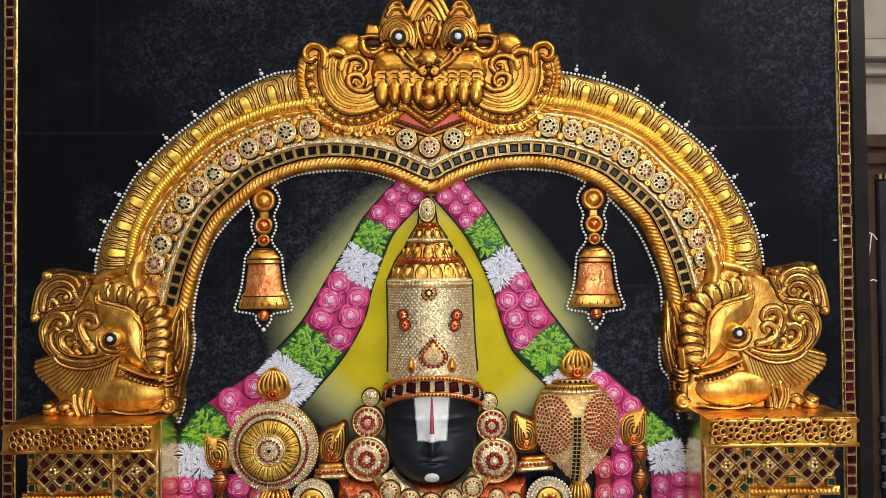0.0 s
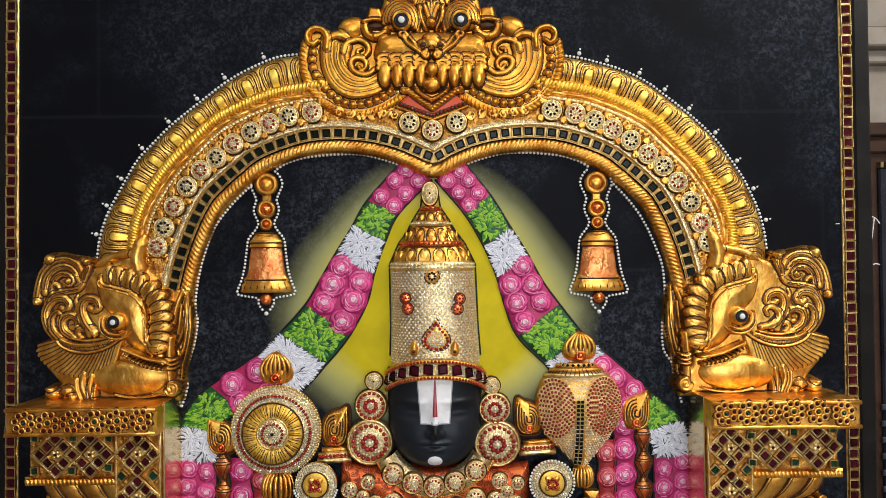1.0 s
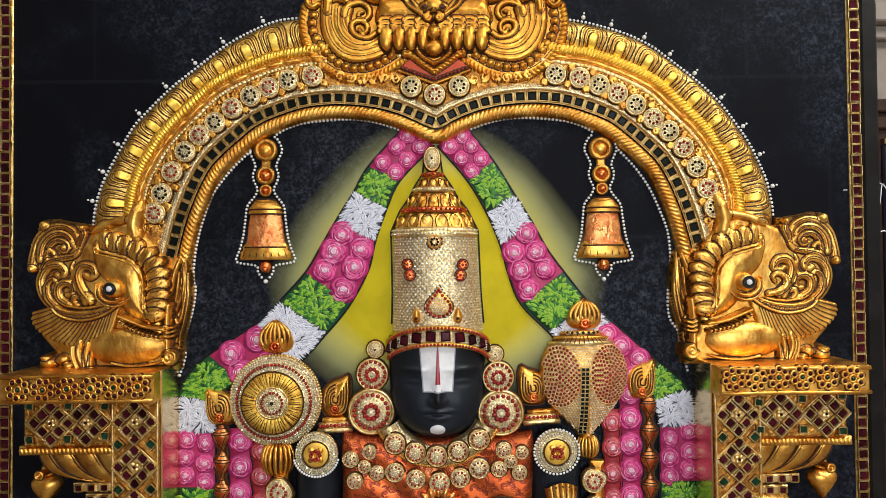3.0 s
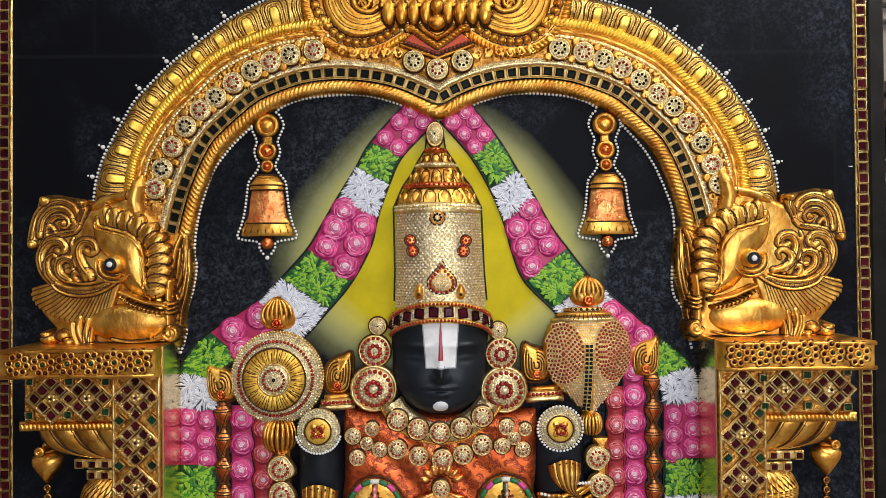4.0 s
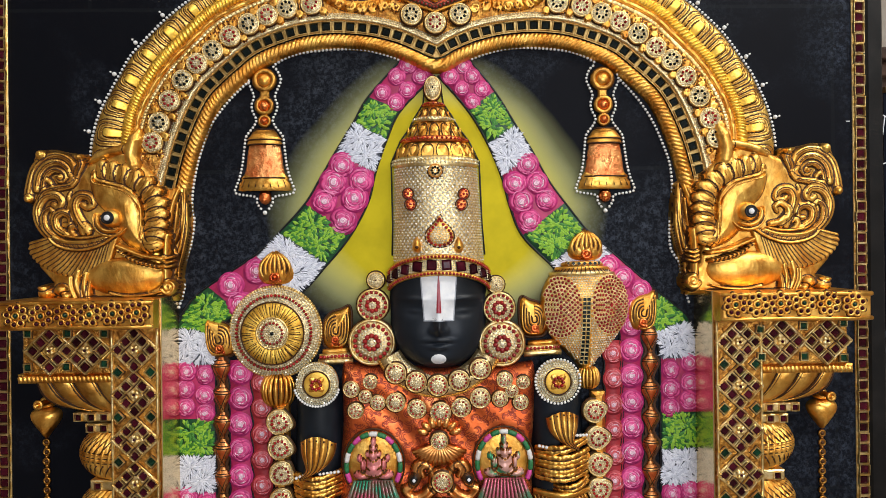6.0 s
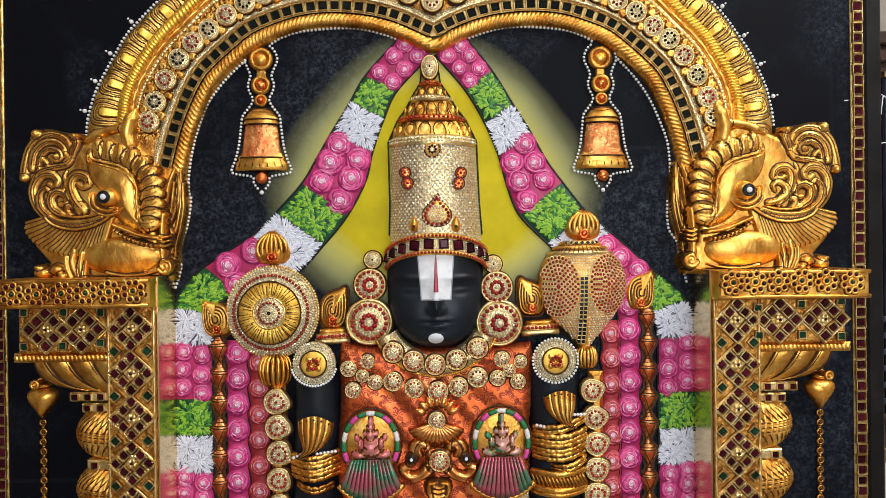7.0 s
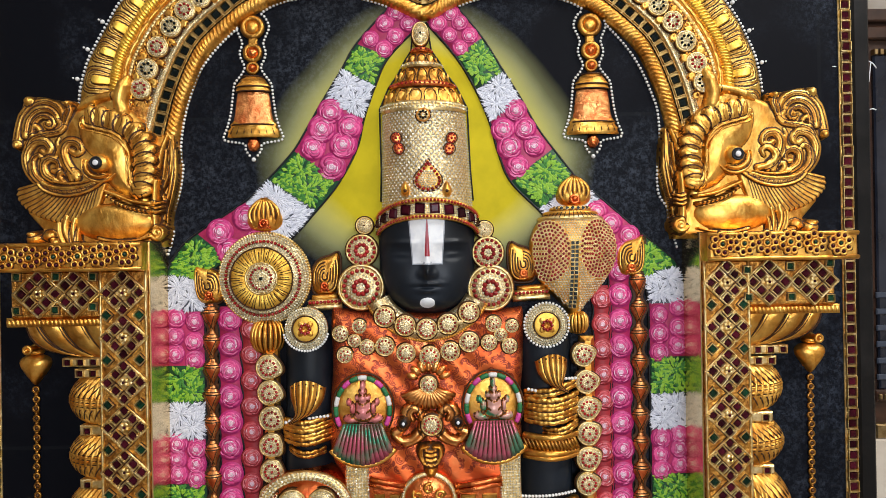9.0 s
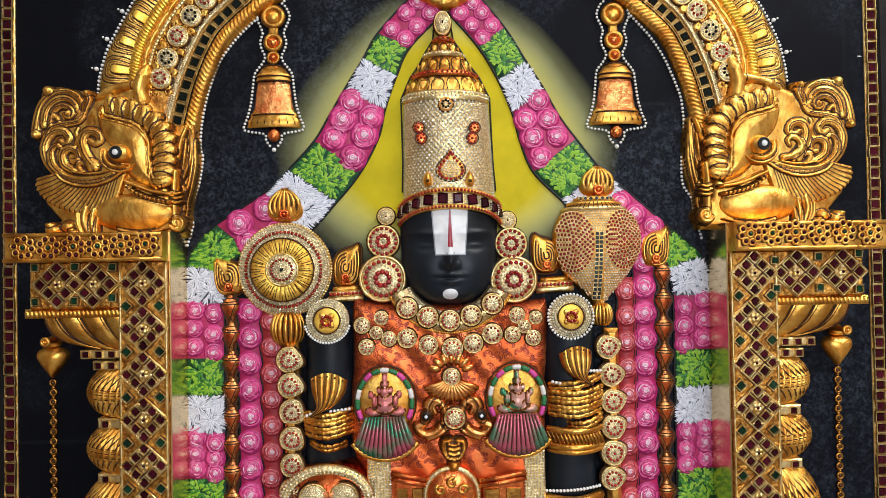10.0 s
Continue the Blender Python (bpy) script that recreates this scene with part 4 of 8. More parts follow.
def beast(sg, dx):
    """dx: how far the head sits towards the middle."""
    name = thing("carved_beast", "gilded carved mythical beast with curling mane and white eye", "carving", "carved beasts")
    new_relief = lambda: Relief(-0.585, -0.315, (-0.4299, 1.3766)[1], (-0.4349, 1.6195)[1], 0.00075)
    r = new_relief()
    mv = lambda pts: [(x + dx, z) for x, z in pts]
    mp = lambda p: (p[0] + dx, p[1])
    u = S(1, 0.03) / 2.73

    def finish(rel, part_name, label=""):
        rel.h = np.where(rel.h > 0.02, 0.02 + (rel.h - 0.02) * 0.72, rel.h)
        rel.skirt()
        return rel.build(part_name, [BEAST_GOLD, INK, BROWN_GOLD], name, label, sign=-sg, brown_rims=False, passes=3)

    # low neck plate along the opening, with long feathers
    neck = [(x + dx * 0.8, z) for x, z in [(-0.3870, 1.5502), (-0.3719, 1.5372), (-0.3545, 1.5364), (-0.3482, 1.4856), (-0.3529, 1.4566), (-0.3611, 1.4276), (-0.3634, 1.4044), (-0.3681, 1.3744), (-0.4018, 1.3747), (-0.3901, 1.4338), (-0.3871, 1.4919)]]
    r.sheet(neck, 0.003, 0.008, 0.009)
    for pts, w in (([(-0.3600, 1.5319), (-0.3681, 1.5093), (-0.3734, 1.4804), (-0.3757, 1.4573)], 15), ([(-0.3554, 1.5254), (-0.3537, 1.4976), (-0.3595, 1.4745), (-0.3682, 1.4544)], 15), ([(-0.3612, 1.5122), (-0.3624, 1.4919), (-0.3671, 1.4688)], 11), ([(-0.3519, 1.5318), (-0.3508, 1.4918), (-0.3561, 1.4571), (-0.3637, 1.4341), (-0.3677, 1.4110)], 14),
                   ([(-0.3677, 1.4515), (-0.3625, 1.4341), (-0.3648, 1.4139)], 10), ([(-0.3479, 1.5120), (-0.3474, 1.4802), (-0.3521, 1.4513), (-0.3596, 1.4225), (-0.3626, 1.3879)], 8)):
        r.stroke([(x + dx * 0.8, z) for x, z in pts], w * u, 0.010, 0.009, tip=0.5, tail=0.6)
    body = [(-0.5600, 1.5722), (-0.5555, 1.5879), (-0.5381, 1.5894), (-0.5179, 1.5846), (-0.5005, 1.5827), (-0.4875, 1.5686), (-0.4630, 1.5785), (-0.4340, 1.5942), (-0.4109, 1.5736), (-0.3849, 1.5472), (-0.3774, 1.5210), (-0.3775, 1.4689), (-0.3810, 1.4458), (-0.3758, 1.4227), (-0.3579, 1.4051), (-0.3620, 1.3758), (-0.4974, 1.3756), (-0.5555, 1.3786), (-0.5555, 1.3944), (-0.5331, 1.4028), (-0.5522, 1.4246), (-0.5609, 1.4550), (-0.5436, 1.4641), (-0.5587, 1.4882), (-0.5593, 1.5128), (-0.5703, 1.5178), (-0.5669, 1.5520)]
    r.sheet([(x + (dx * 0.8 if x > -0.42 else 0), z) for x, z in body], 0.008, 0.016, 0.012)
    # curls at the back: broad bands packed side by side
    def bk(*pts):
        return [(BX0 + u_ * BK, BZ0 - v_ * BK) for u_, v_ in pts]

    for pts, w, b, hh in (
            (((118, 262), (128, 200), (150, 132), (200, 88), (258, 78), (306, 104), (330, 158)), 20, 0.021, 0.010),
            (((158, 226), (168, 165), (202, 122), (250, 108), (290, 132), (306, 178)), 14, 0.022, 0.009),
            (((188, 222), (200, 168), (232, 142), (268, 150), (282, 178), (262, 192), (246, 178)), 12, 0.023, 0.009),
            (((226, 212), (214, 190), (196, 186), (184, 200), (194, 212)), 9, 0.023, 0.008),
            (((300, 200), (318, 180), (304, 160)), 10, 0.023, 0.008),
            (((345, 92), (352, 118), (340, 150), (332, 182)), 15, 0.022, 0.010),
            (((166, 284), (192, 240), (250, 222), (308, 212), (332, 190)), 14, 0.023, 0.009),
            (((218, 440), (172, 386), (158, 316), (190, 262), (240, 252), (266, 282), (250, 306), (228, 294)), 19, 0.022, 0.010),
            (((240, 442), (196, 396), (190, 340), (214, 314), (238, 334)), 13, 0.023, 0.009),
            (((292, 430), (246, 398), (240, 350), (272, 330), (304, 348), (302, 384), (278, 384)), 16, 0.023, 0.010),
            (((326, 436), (306, 410), (322, 392), (342, 408)), 11, 0.023, 0.008),
            (((378, 412), (338, 356), (322, 296), (344, 258), (384, 260), (402, 290), (380, 308), (358, 296)), 20, 0.022, 0.011),
            (((360, 424), (352, 396), (376, 386), (396, 402)), 11, 0.023, 0.008),
            (((292, 320), (304, 290), (296, 262), (304, 240)), 9, 0.022, 0.006)):
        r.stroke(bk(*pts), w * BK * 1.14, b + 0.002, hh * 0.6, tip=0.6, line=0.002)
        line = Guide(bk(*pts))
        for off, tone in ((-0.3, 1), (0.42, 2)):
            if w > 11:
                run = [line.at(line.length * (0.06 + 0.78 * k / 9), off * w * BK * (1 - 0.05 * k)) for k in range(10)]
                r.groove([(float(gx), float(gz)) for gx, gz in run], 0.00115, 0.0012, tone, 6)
    if sg > 0:
        r.stroke(bk((429, 412), (385, 402), (350, 374), (354, 338), (384, 320), (408, 334), (400, 356)), 15 * BK, 0.024, 0.007, tip=0.6)
    for c, w in (((176, 72), 24), ((122, 268), 20), ((346, 84), 17), ((264, 172), 13)):
        r.blob(bk(c)[0], w * BK, w * BK, 0.022, 0.012)
    # legs, claws and plinth
    for pts, w in (([(-0.4924, 1.4195), (-0.4952, 1.4024), (-0.4878, 1.3823)], 22), ([(-0.4810, 1.4165), (-0.4838, 1.3994), (-0.4810, 1.3823)], 18), ([(-0.5032, 1.4110), (-0.5024, 1.3967), (-0.4966, 1.3824)], 15), ([(-0.4719, 1.4135), (-0.4764, 1.3993), (-0.4776, 1.3851)], 12)):
        r.stroke(pts, w * u, 0.022, 0.014)
    for c, a, b in (((-0.5379, 1.3900), 44, 30), ((-0.5177, 1.3940), 34, 28), ((-0.5095, 1.3854), 26, 20), ((-0.5422, 1.3972), 28, 14)):
        r.blob(c, a * u, b * u, 0.020, 0.016)
    r.stroke([(-0.4822, 1.3808), (-0.4339, 1.3794), (-0.3799, 1.3799)], 12 * u, 0.026, 0.012)
    r.stroke(mv([(-0.3718, 1.4670), (-0.3735, 1.4470), (-0.3736, 1.4128), (-0.3708, 1.3872)]), 18 * u, 0.020, 0.014)
    for y in (0, 20, 40):
        r.stroke([(x, z - y * u) for x, z in mv([(-0.3775, 1.4385), (-0.3707, 1.4362), (-0.3633, 1.4378)])], 8 * u, 0.029, 0.009)
    r.stroke(spiral(mp((-0.3696, 1.3969)), 36 * u, 6 * u, 1.6, 200, 14), 11 * u, 0.022, 0.014)
    # smooth cheek, flush with the back of the head
    r.sheet(spline(mv([(-0.4744, 1.5578), (-0.4608, 1.5548), (-0.4267, 1.5419), (-0.4068, 1.5217), (-0.4040, 1.4875), (-0.3898, 1.4447), (-0.4154, 1.4478), (-0.4364, 1.4651), (-0.4494, 1.4937), (-0.4687, 1.5138), (-0.4767, 1.5395)]), 4, True), 0.0215, 0.014, 0.03, line=0.0008)
    finish(r, "body")

    # tail: a crest band over a bowl of swept feathers
    f = new_relief()
    f.sheet(spline([(-0.5569, 1.4591), (-0.5431, 1.4667), (-0.5239, 1.4703), (-0.4969, 1.4708), (-0.4661, 1.4698), (-0.4407, 1.471), (-0.4392, 1.4556), (-0.4447, 1.4378), (-0.4563, 1.4241), (-0.4778, 1.415), (-0.5009, 1.413), (-0.5255, 1.4202), (-0.5454, 1.4312), (-0.5569, 1.4436)], 4, True), 0.016, 0.016, 0.012)
    upper, lower = Guide([(-0.53, 1.4634), (-0.5231, 1.4556), (-0.5131, 1.4501), (-0.4993, 1.4461), (-0.4854, 1.446), (-0.4716, 1.4482), (-0.4593, 1.4527), (-0.4485, 1.4587), (-0.4407, 1.4649)]), Guide([(-0.5562, 1.4583), (-0.5569, 1.4475), (-0.5485, 1.4351), (-0.5347, 1.4249), (-0.5178, 1.4178), (-0.4986, 1.4137), (-0.4809, 1.4158), (-0.4655, 1.4218), (-0.4516, 1.4317)])
    for k in range(20):
        t = k / 19
        p, q = upper.at(upper.length * t), lower.at(lower.length * t)
        p, q = (float(p[0]), float(p[1])), (float(q[0]), float(q[1]))
        bow = 0.0035 * math.sin(math.pi * t)
        f.stroke([p, (p[0] * 0.5 + q[0] * 0.5 - bow * 0.3, p[1] * 0.5 + q[1] * 0.5 - bow), q], 0.0046, 0.0285, 0.0055, tip=0.85, line=0.0016)
    f.sheet(spline([(-0.53, 1.4658), (-0.5223, 1.4572), (-0.5085, 1.4509), (-0.4893, 1.4483), (-0.47, 1.4512), (-0.4531, 1.4588), (-0.4392, 1.4687)] + [(-0.4531, 1.4665), (-0.47, 1.4613), (-0.4916, 1.4592), (-0.5123, 1.4617), (-0.5239, 1.468)], 4, True), 0.029, 0.009, 0.006, line=0.0018)
    f.stroke([(-0.53, 1.4658), (-0.5223, 1.4572), (-0.5085, 1.4509), (-0.4893, 1.4483), (-0.47, 1.4512), (-0.4531, 1.4588), (-0.4392, 1.4687)], 0.0019, 0.034, 0.005, line=0.0016)
    f.stroke([(-0.5239, 1.468), (-0.5123, 1.4617), (-0.4916, 1.4592), (-0.47, 1.4613), (-0.4531, 1.4665)], 0.0028, 0.032, 0.006, line=0.0016)
    f.stroke([(-0.5085, 1.4686), (-0.4892, 1.4654), (-0.4715, 1.4667), (-0.4592, 1.4697)], 0.0022, 0.031, 0.006, line=0.0014)
    ridge = Guide([(-0.5231, 1.4626), (-0.51, 1.4563), (-0.4908, 1.4538), (-0.47, 1.4567), (-0.4531, 1.4627)])
    for k in range(22):
        gx, gz = (float(v) for v in ridge.at(ridge.length * (k + 0.5) / 22))
        f.groove([(gx - 0.0017, gz + 0.002), (gx + 0.0012, gz - 0.002)], 0.0009, 0.0012, 1 + k % 2)
    finish(f, "tail_fan", "fluted gold feather fan")

    # breast and beaded collar
    c = new_relief()
    c.blob((-0.4295, 1.4115), 190 * u, 94 * u, 0.022, 0.024)
    for k in range(5):
        c.groove([(x + 24 * k * u, z - 9 * k * u) for x, z in [(-0.4591, 1.4288), (-0.4507, 1.4118), (-0.4309, 1.4002)]], 2.6 * u, 0.0008, 0)
    g = Guide([(-0.4332, 1.4466), (-0.4182, 1.4368), (-0.3998, 1.4298), (-0.3772, 1.4251)])
    for k in range(11):
        x, z = g.at(g.length * k / 10)
        c.blob((float(x), float(z)), 12 * u, 12 * u, 0.040, 0.010)
    c.stroke([(-0.4349, 1.4540), (-0.4139, 1.4453), (-0.3970, 1.4389), (-0.3744, 1.4352)], 12 * u, 0.038, 0.011)
    c.stroke([(-0.4478, 1.3891), (-0.4253, 1.3849), (-0.3970, 1.3863), (-0.3772, 1.3911)], 7 * u, 0.034, 0.006)
    finish(c, "breast", "smooth gold breast with a beaded collar")

    # braided mane over the brow, and the horns
    b = new_relief()
    for k, (cx, cz) in enumerate(mv([(-0.4565, 1.5563), (-0.4430, 1.5551), (-0.4283, 1.5509), (-0.4136, 1.5440), (-0.3995, 1.5348), (-0.3899, 1.5222), (-0.3854, 1.5080), (-0.3854, 1.4933), (-0.3860, 1.4792), (-0.3877, 1.4656), (-0.3911, 1.4538)])):
        ang = (-10, -14, -22, -32, -45, -62, -76, -84, -88, -92, -98)[k]
        b.blob((cx, cz), 37 * u, 58 * u, 0.031, 0.0105, ang + 14, power=0.55, line=0.0022)
        side = radians(ang + 14)
        cut = lambda e, v: (cx + e * math.cos(side) - v * math.sin(side), cz + e * math.sin(side) + v * math.cos(side))
        for e, tone in ((-10 * u, 2), (14 * u, 1)):
            b.groove([cut(e, -34 * u), cut(e + 7 * u, 0.0), cut(e, 30 * u)], 0.0009, 0.001, tone, 6)
    for w in (0, 1):
        b.stroke([(x - w * 17 * u, z - w * 13 * u) for x, z in mv([(-0.4671, 1.5536), (-0.4649, 1.5445), (-0.4479, 1.5392), (-0.4264, 1.5328), (-0.4122, 1.5207), (-0.4054, 1.5047), (-0.4049, 1.4848), (-0.4020, 1.4636), (-0.3913, 1.4462)])], 8 * u, 0.031 - 0.003 * w, 0.009, twist=0.3, pitch=44 * u)
    b.stroke(mv([(-0.4799, 1.5695), (-0.4598, 1.5803), (-0.4354, 1.5864), (-0.4253, 1.5880)]), 26 * u, 0.016, 0.018, tail=0.3)
    b.stroke(mv([(-0.4095, 1.6125), (-0.4164, 1.5964), (-0.4199, 1.5792), (-0.4176, 1.5648)]), 36 * u, 0.018, 0.020, tail=0.4)
    finish(b, "braided_mane", "braided gold mane and horns")

    # eye in its ringed socket
    s = new_relief()
    eye = mp((-0.4453, 1.4918))
    for k, (rad, w) in enumerate(((84, 13), (62, 15))):
        s.stroke([(eye[0] + rad * u * math.cos(radians(a)), eye[1] + rad * u * math.sin(radians(a))) for a in range(165, 335 - 20 * k, 20)], w * u, 0.028 + 0.004 * k, 0.013, tip=0.6, tail=0.6)
    s.blob(eye, 48 * u, 48 * u, 0.032, 0.017)
    finish(s, "eye_socket")
    eyeball(name, -sg * eye[0], eye[1], 0.0405, 26 * u)
    return name


beast(-1, 0.0)
beast(1, 0.0155)


# ---- pillars, ledges and brackets ----
PILLAR = 0.066
PX0, PX1 = (-0.4317, 1.1726)[0], (-0.3686, 1.1713)[0]      # outer and inner edge of the left pillar's front
LEDGE0, LEDGE1 = (-0.5660, 1.3644)[0], (-0.3676, 1.3612)[0]
LEDGE_T, LEDGE_B = (-0.4626, 1.3834)[1], (-0.4629, 1.3456)[1]
CAP0, CAP_B = (-0.5471, 1.3205)[0], (-0.5105, 1.2849)[1]
LAT_RED = gem_piece("red_stone", T(18.8, 0.066), 0.0045, RUBY, GOLD_PALE, 0.17, True)
LAT_GREEN = gem_piece("green_stone", T(16, 0.066), 0.004, EMERALD, GOLD_PALE, 0.14, True)
MIRROR_GOLD = shade("polished_pale_gold", (0.86, 0.68, 0.38), 0.16, 1.0, (0.78, 0.58, 0.3), 30, (0.4, 0.7), 0.2, 60, 0.27)


def ledge_flower():
    sh = Shape()
    for i in range(8):
        a = 2 * math.pi * i / 8
        x, z = T(13.5, 0.086) * math.cos(a), T(13.5, 0.086) * math.sin(a)
        sh.torus(x, z, 0.001, T(5.0, 0.086), T(2.2, 0.086), 0, 10, 5)
        sh.bead(x, z, 0.0012, T(3.4, 0.086), 2, 6)
    sh.torus(0, 0, 0.001, T(5.4, 0.086), T(2.4, 0.086), 0, 10, 5)
    sh.bead(0, 0, 0.001, T(3.8, 0.086), 3, 6)
    sh.prism([(T(20 + 2.4 * math.cos(8 * a), 0.086) * math.cos(a), T(20 + 2.4 * math.cos(8 * a), 0.086) * math.sin(a)) for a in [2 * math.pi * i / 48 for i in range(48)]], -0.001, 0.0012, 1, 0.0004)
    return piece_mesh("flower_boss", sh, [GOLD, INK, RUBY, EMERALD])


LEDGE_FLOWER = ledge_flower()
cross = Shape()
for a in range(4):
    cross.dome(T(4) * math.cos(a * 1.571), T(4) * math.sin(a * 1.571), 0, T(4), T(4), 0.003, 0, 8, 2)
cross.dome(0, 0, 0.001, T(2.5), T(2.5), 0.003, 1, 6, 2)
cross.box(-T(8.5), T(8.5), -T(8.5), T(8.5), -0.003, 0.0004, 0, 0.001)
FLOWER_STUD = piece_mesh("flower_stud", cross, [GOLD_PALE, RUBY])


def pillar(sg):
    fx = lambda x: -sg * x
    # the pillar with its lattice of stones
    p = thing("lattice_pillar", "gilded pillar with a diamond lattice of red and green stones", "pillar", "pillars")
    s = Shape()
    a, b = sorted((fx(PX0), fx(PX1)))
    s.box(a, b, 0.95, LEDGE_B, 0.0, PILLAR - 0.003, 0, 0.002)
    part("shaft", s, GROUND, p, "engraved antique gold ground")
    a, b = sorted((fx(CAP0), fx(PX0)))
    s = Shape()
    s.box(a, b, CAP_B, LEDGE_B, 0.0, PILLAR - 0.003, 0, 0.002)
    part("capital", s, GROUND, p, "engraved antique gold ground")
    h = PILLAR - 0.003
    cx = (PX0 + PX1) / 2
    z0, pitch = (-0.4028, 1.3166)[1], T(80, 0.066)
    q = T(14.8, 0.066)
    centres = [(cx, z0 - k * pitch) for k in range(6)]
    caps = [((-0.5102, 1.3185)[0], z0), ((-0.4638, 1.3177)[0], z0)] if sg < 0 else [(-(0.5177, 1.3164)[0], z0), (-(0.4568, 1.3174)[0], z0)]
    lattice = Shape()
    for c in centres + caps:
        tall = pitch / 2 if c in centres else T(40, 0.066)
        for du, dv in ((1, 1), (1, -1), (-1, 1), (-1, -1), (2, 0), (-2, 0), (0, 2), (0, -2)):
            x, z = c[0] + du * q, c[1] + dv * q
            if z < LEDGE_B - T(7):
                piece("stone", LAT_RED, fx(x), z, h, p, math.pi / 4 + random.uniform(-0.06, 0.06), random.uniform(0.94, 1.02))
        piece("flower_stud", FLOWER_STUD, fx(c[0]), c[1], h + 0.001, p, math.pi / 4 + random.uniform(-0.2, 0.2), 1.2)
        wide = T(43, 0.066)
        if c in centres:
            for du, dv in ((1, 1), (1, -1), (-1, 1), (-1, -1)):
                pts = [(fx(c[0] + du * wide * t), c[1] + dv * tall * (1 - t), h + 0.001) for t in (0.0, 0.25, 0.5, 0.75, 1.0)]
                lattice.tube(pts, T(1.9), 0, 5)
                for t in np.linspace(0.05, 0.95, 9):
                    lattice.bead(fx(c[0] + du * wide * t * 0.97), c[1] + dv * (tall * (1 - t) - T(5)), h + 0.001, T(2.6), 0, 6)
            for du in (-1, 1):
                piece("stone", LAT_GREEN, fx(c[0] + du * T(29, 0.066)), c[1] - pitch / 2, h, p, math.pi / 4 + random.uniform(-0.06, 0.06))
    for c in caps:
        for du, dv in ((1, 1), (1, -1), (-1, 1), (-1, -1)):
            lattice.tube([(fx(c[0] + du * T(43) * t), c[1] + dv * T(40) * (1 - t), h + 0.001) for t in (0, 0.5, 1)], T(1.8), 0, 5)
    for x, z in ([(-0.5386, 1.2948), (-0.5383, 1.3394), (-0.4868, 1.3393), (-0.4389, 1.3385), (-0.4886, 1.2954), (-0.4393, 1.2989)] if sg < 0 else [(0.4279, 1.3328), (0.4859, 1.3370), (0.5394, 1.3406), (0.4871, 1.2961), (0.5397, 1.2937), (0.4293, 1.2963)]):
        piece("stone", LAT_GREEN, x, z, h, p, random.uniform(-0.1, 0.1), 0.9)
    # beaded edges round the lattice fields
    for x, za, zb in ((PX0 + 0.002, LEDGE_B, 0.95), (PX1 - 0.002, LEDGE_B, 0.95)):
        lattice.tube([(fx(x), za + (zb - za) * i / 20, h + 0.0005) for i in range(21)], T(2.4), 0, 5)
    part("lattice_cord", lattice, GOLD_PALE, p, "beaded gold cords between the stones")
    # polished inner side of the pillar, which mirrors the garland
    s = Shape()
    a, b = sorted((fx(PX1), fx(PX1 + 0.0025)))
    s.box(a, b, 0.95, (-0.3866, 1.3838)[1], 0.0, PILLAR - 0.006, 0, 0.0008)
    part("polished_side", s, MIRROR_GOLD, p, "polished pale metal side that mirrors the garland")

    # the ledge
    led = thing("ledge", "gilded projecting ledge with six stone-set flowers", "ledge", "ledges")
    s = Shape()
    a, b = sorted((fx(LEDGE0), fx(LEDGE1)))
    s.box(a, b, LEDGE_B, LEDGE_T, 0.0, 0.084, 0, 0.003)
    part("slab", s, GOLD, led)
    for zz in (LEDGE_B + 0.003, LEDGE_T - 0.003):
        s = Shape()
        s.tube([(a + (b - a) * i / 6, zz + random.uniform(-0.0006, 0.0006), 0.0838) for i in range(7)], 0.003, 0, 6)
        part("moulding", s, GOLD, led)
    spots = [(-0.5406, 1.3647), (-0.5088, 1.3642), (-0.4776, 1.3651), (-0.4471, 1.3653), (-0.4173, 1.3663), (-0.3868, 1.3672)] if sg < 0 else [(0.3858, 1.3677), (0.4143, 1.3680), (0.4444, 1.3689), (0.4752, 1.3692), (0.5076, 1.3687), (0.5413, 1.3667)]
    for x, z in spots:
        piece("flower_boss", LEDGE_FLOWER, x, z, 0.0845, led, random.uniform(0, 0.7), 1.15)

    # bracket bowl under the capital
    br = thing("bracket_bowl", "gilded fluted half bowl under the capital", "bracket", "brackets")
    t, bt = CAP_B, (-0.4612, 1.2306)[1]
    x_in = PX0
    wide = abs(PX0 - (-0.5531, 1.2754)[0])
    s = Shape()
    cols, lines = 36, 12
    for j in range(lines + 1):
        k = j / lines
        zz = t + (bt - t) * k
        w = wide * (1 - 0.07 * k - 0.38 * k ** 7)
        out = 0.058 - 0.024 * k ** 2.5
        for i in range(cols + 1):
            q = i / cols
            fl = abs(math.sin(math.pi * (q * 4.0 - 0.75 * k)))
            s.v.append((fx(x_in - w * (1 - q)), zz - 0.004 * k * q, (out * (1 - (1 - q) ** 9 * 0.6)) * (0.88 + 0.12 * fl ** 0.5)))
    s.f = [(j * (cols + 1) + i, j * (cols + 1) + i + 1, (j + 1) * (cols + 1) + i + 1, (j + 1) * (cols + 1) + i) for j in range(lines) for i in range(cols)]
    s.m, s.flat = [0] * len(s.f), [False] * len(s.f)
    s.tube([(fx(x_in - wide * 0.99), t, 0.004), (fx(x_in - wide * 0.4), t, 0.004)], 0.002, 0)
    part("bowl", s, GOLD, br)
    s = Shape()
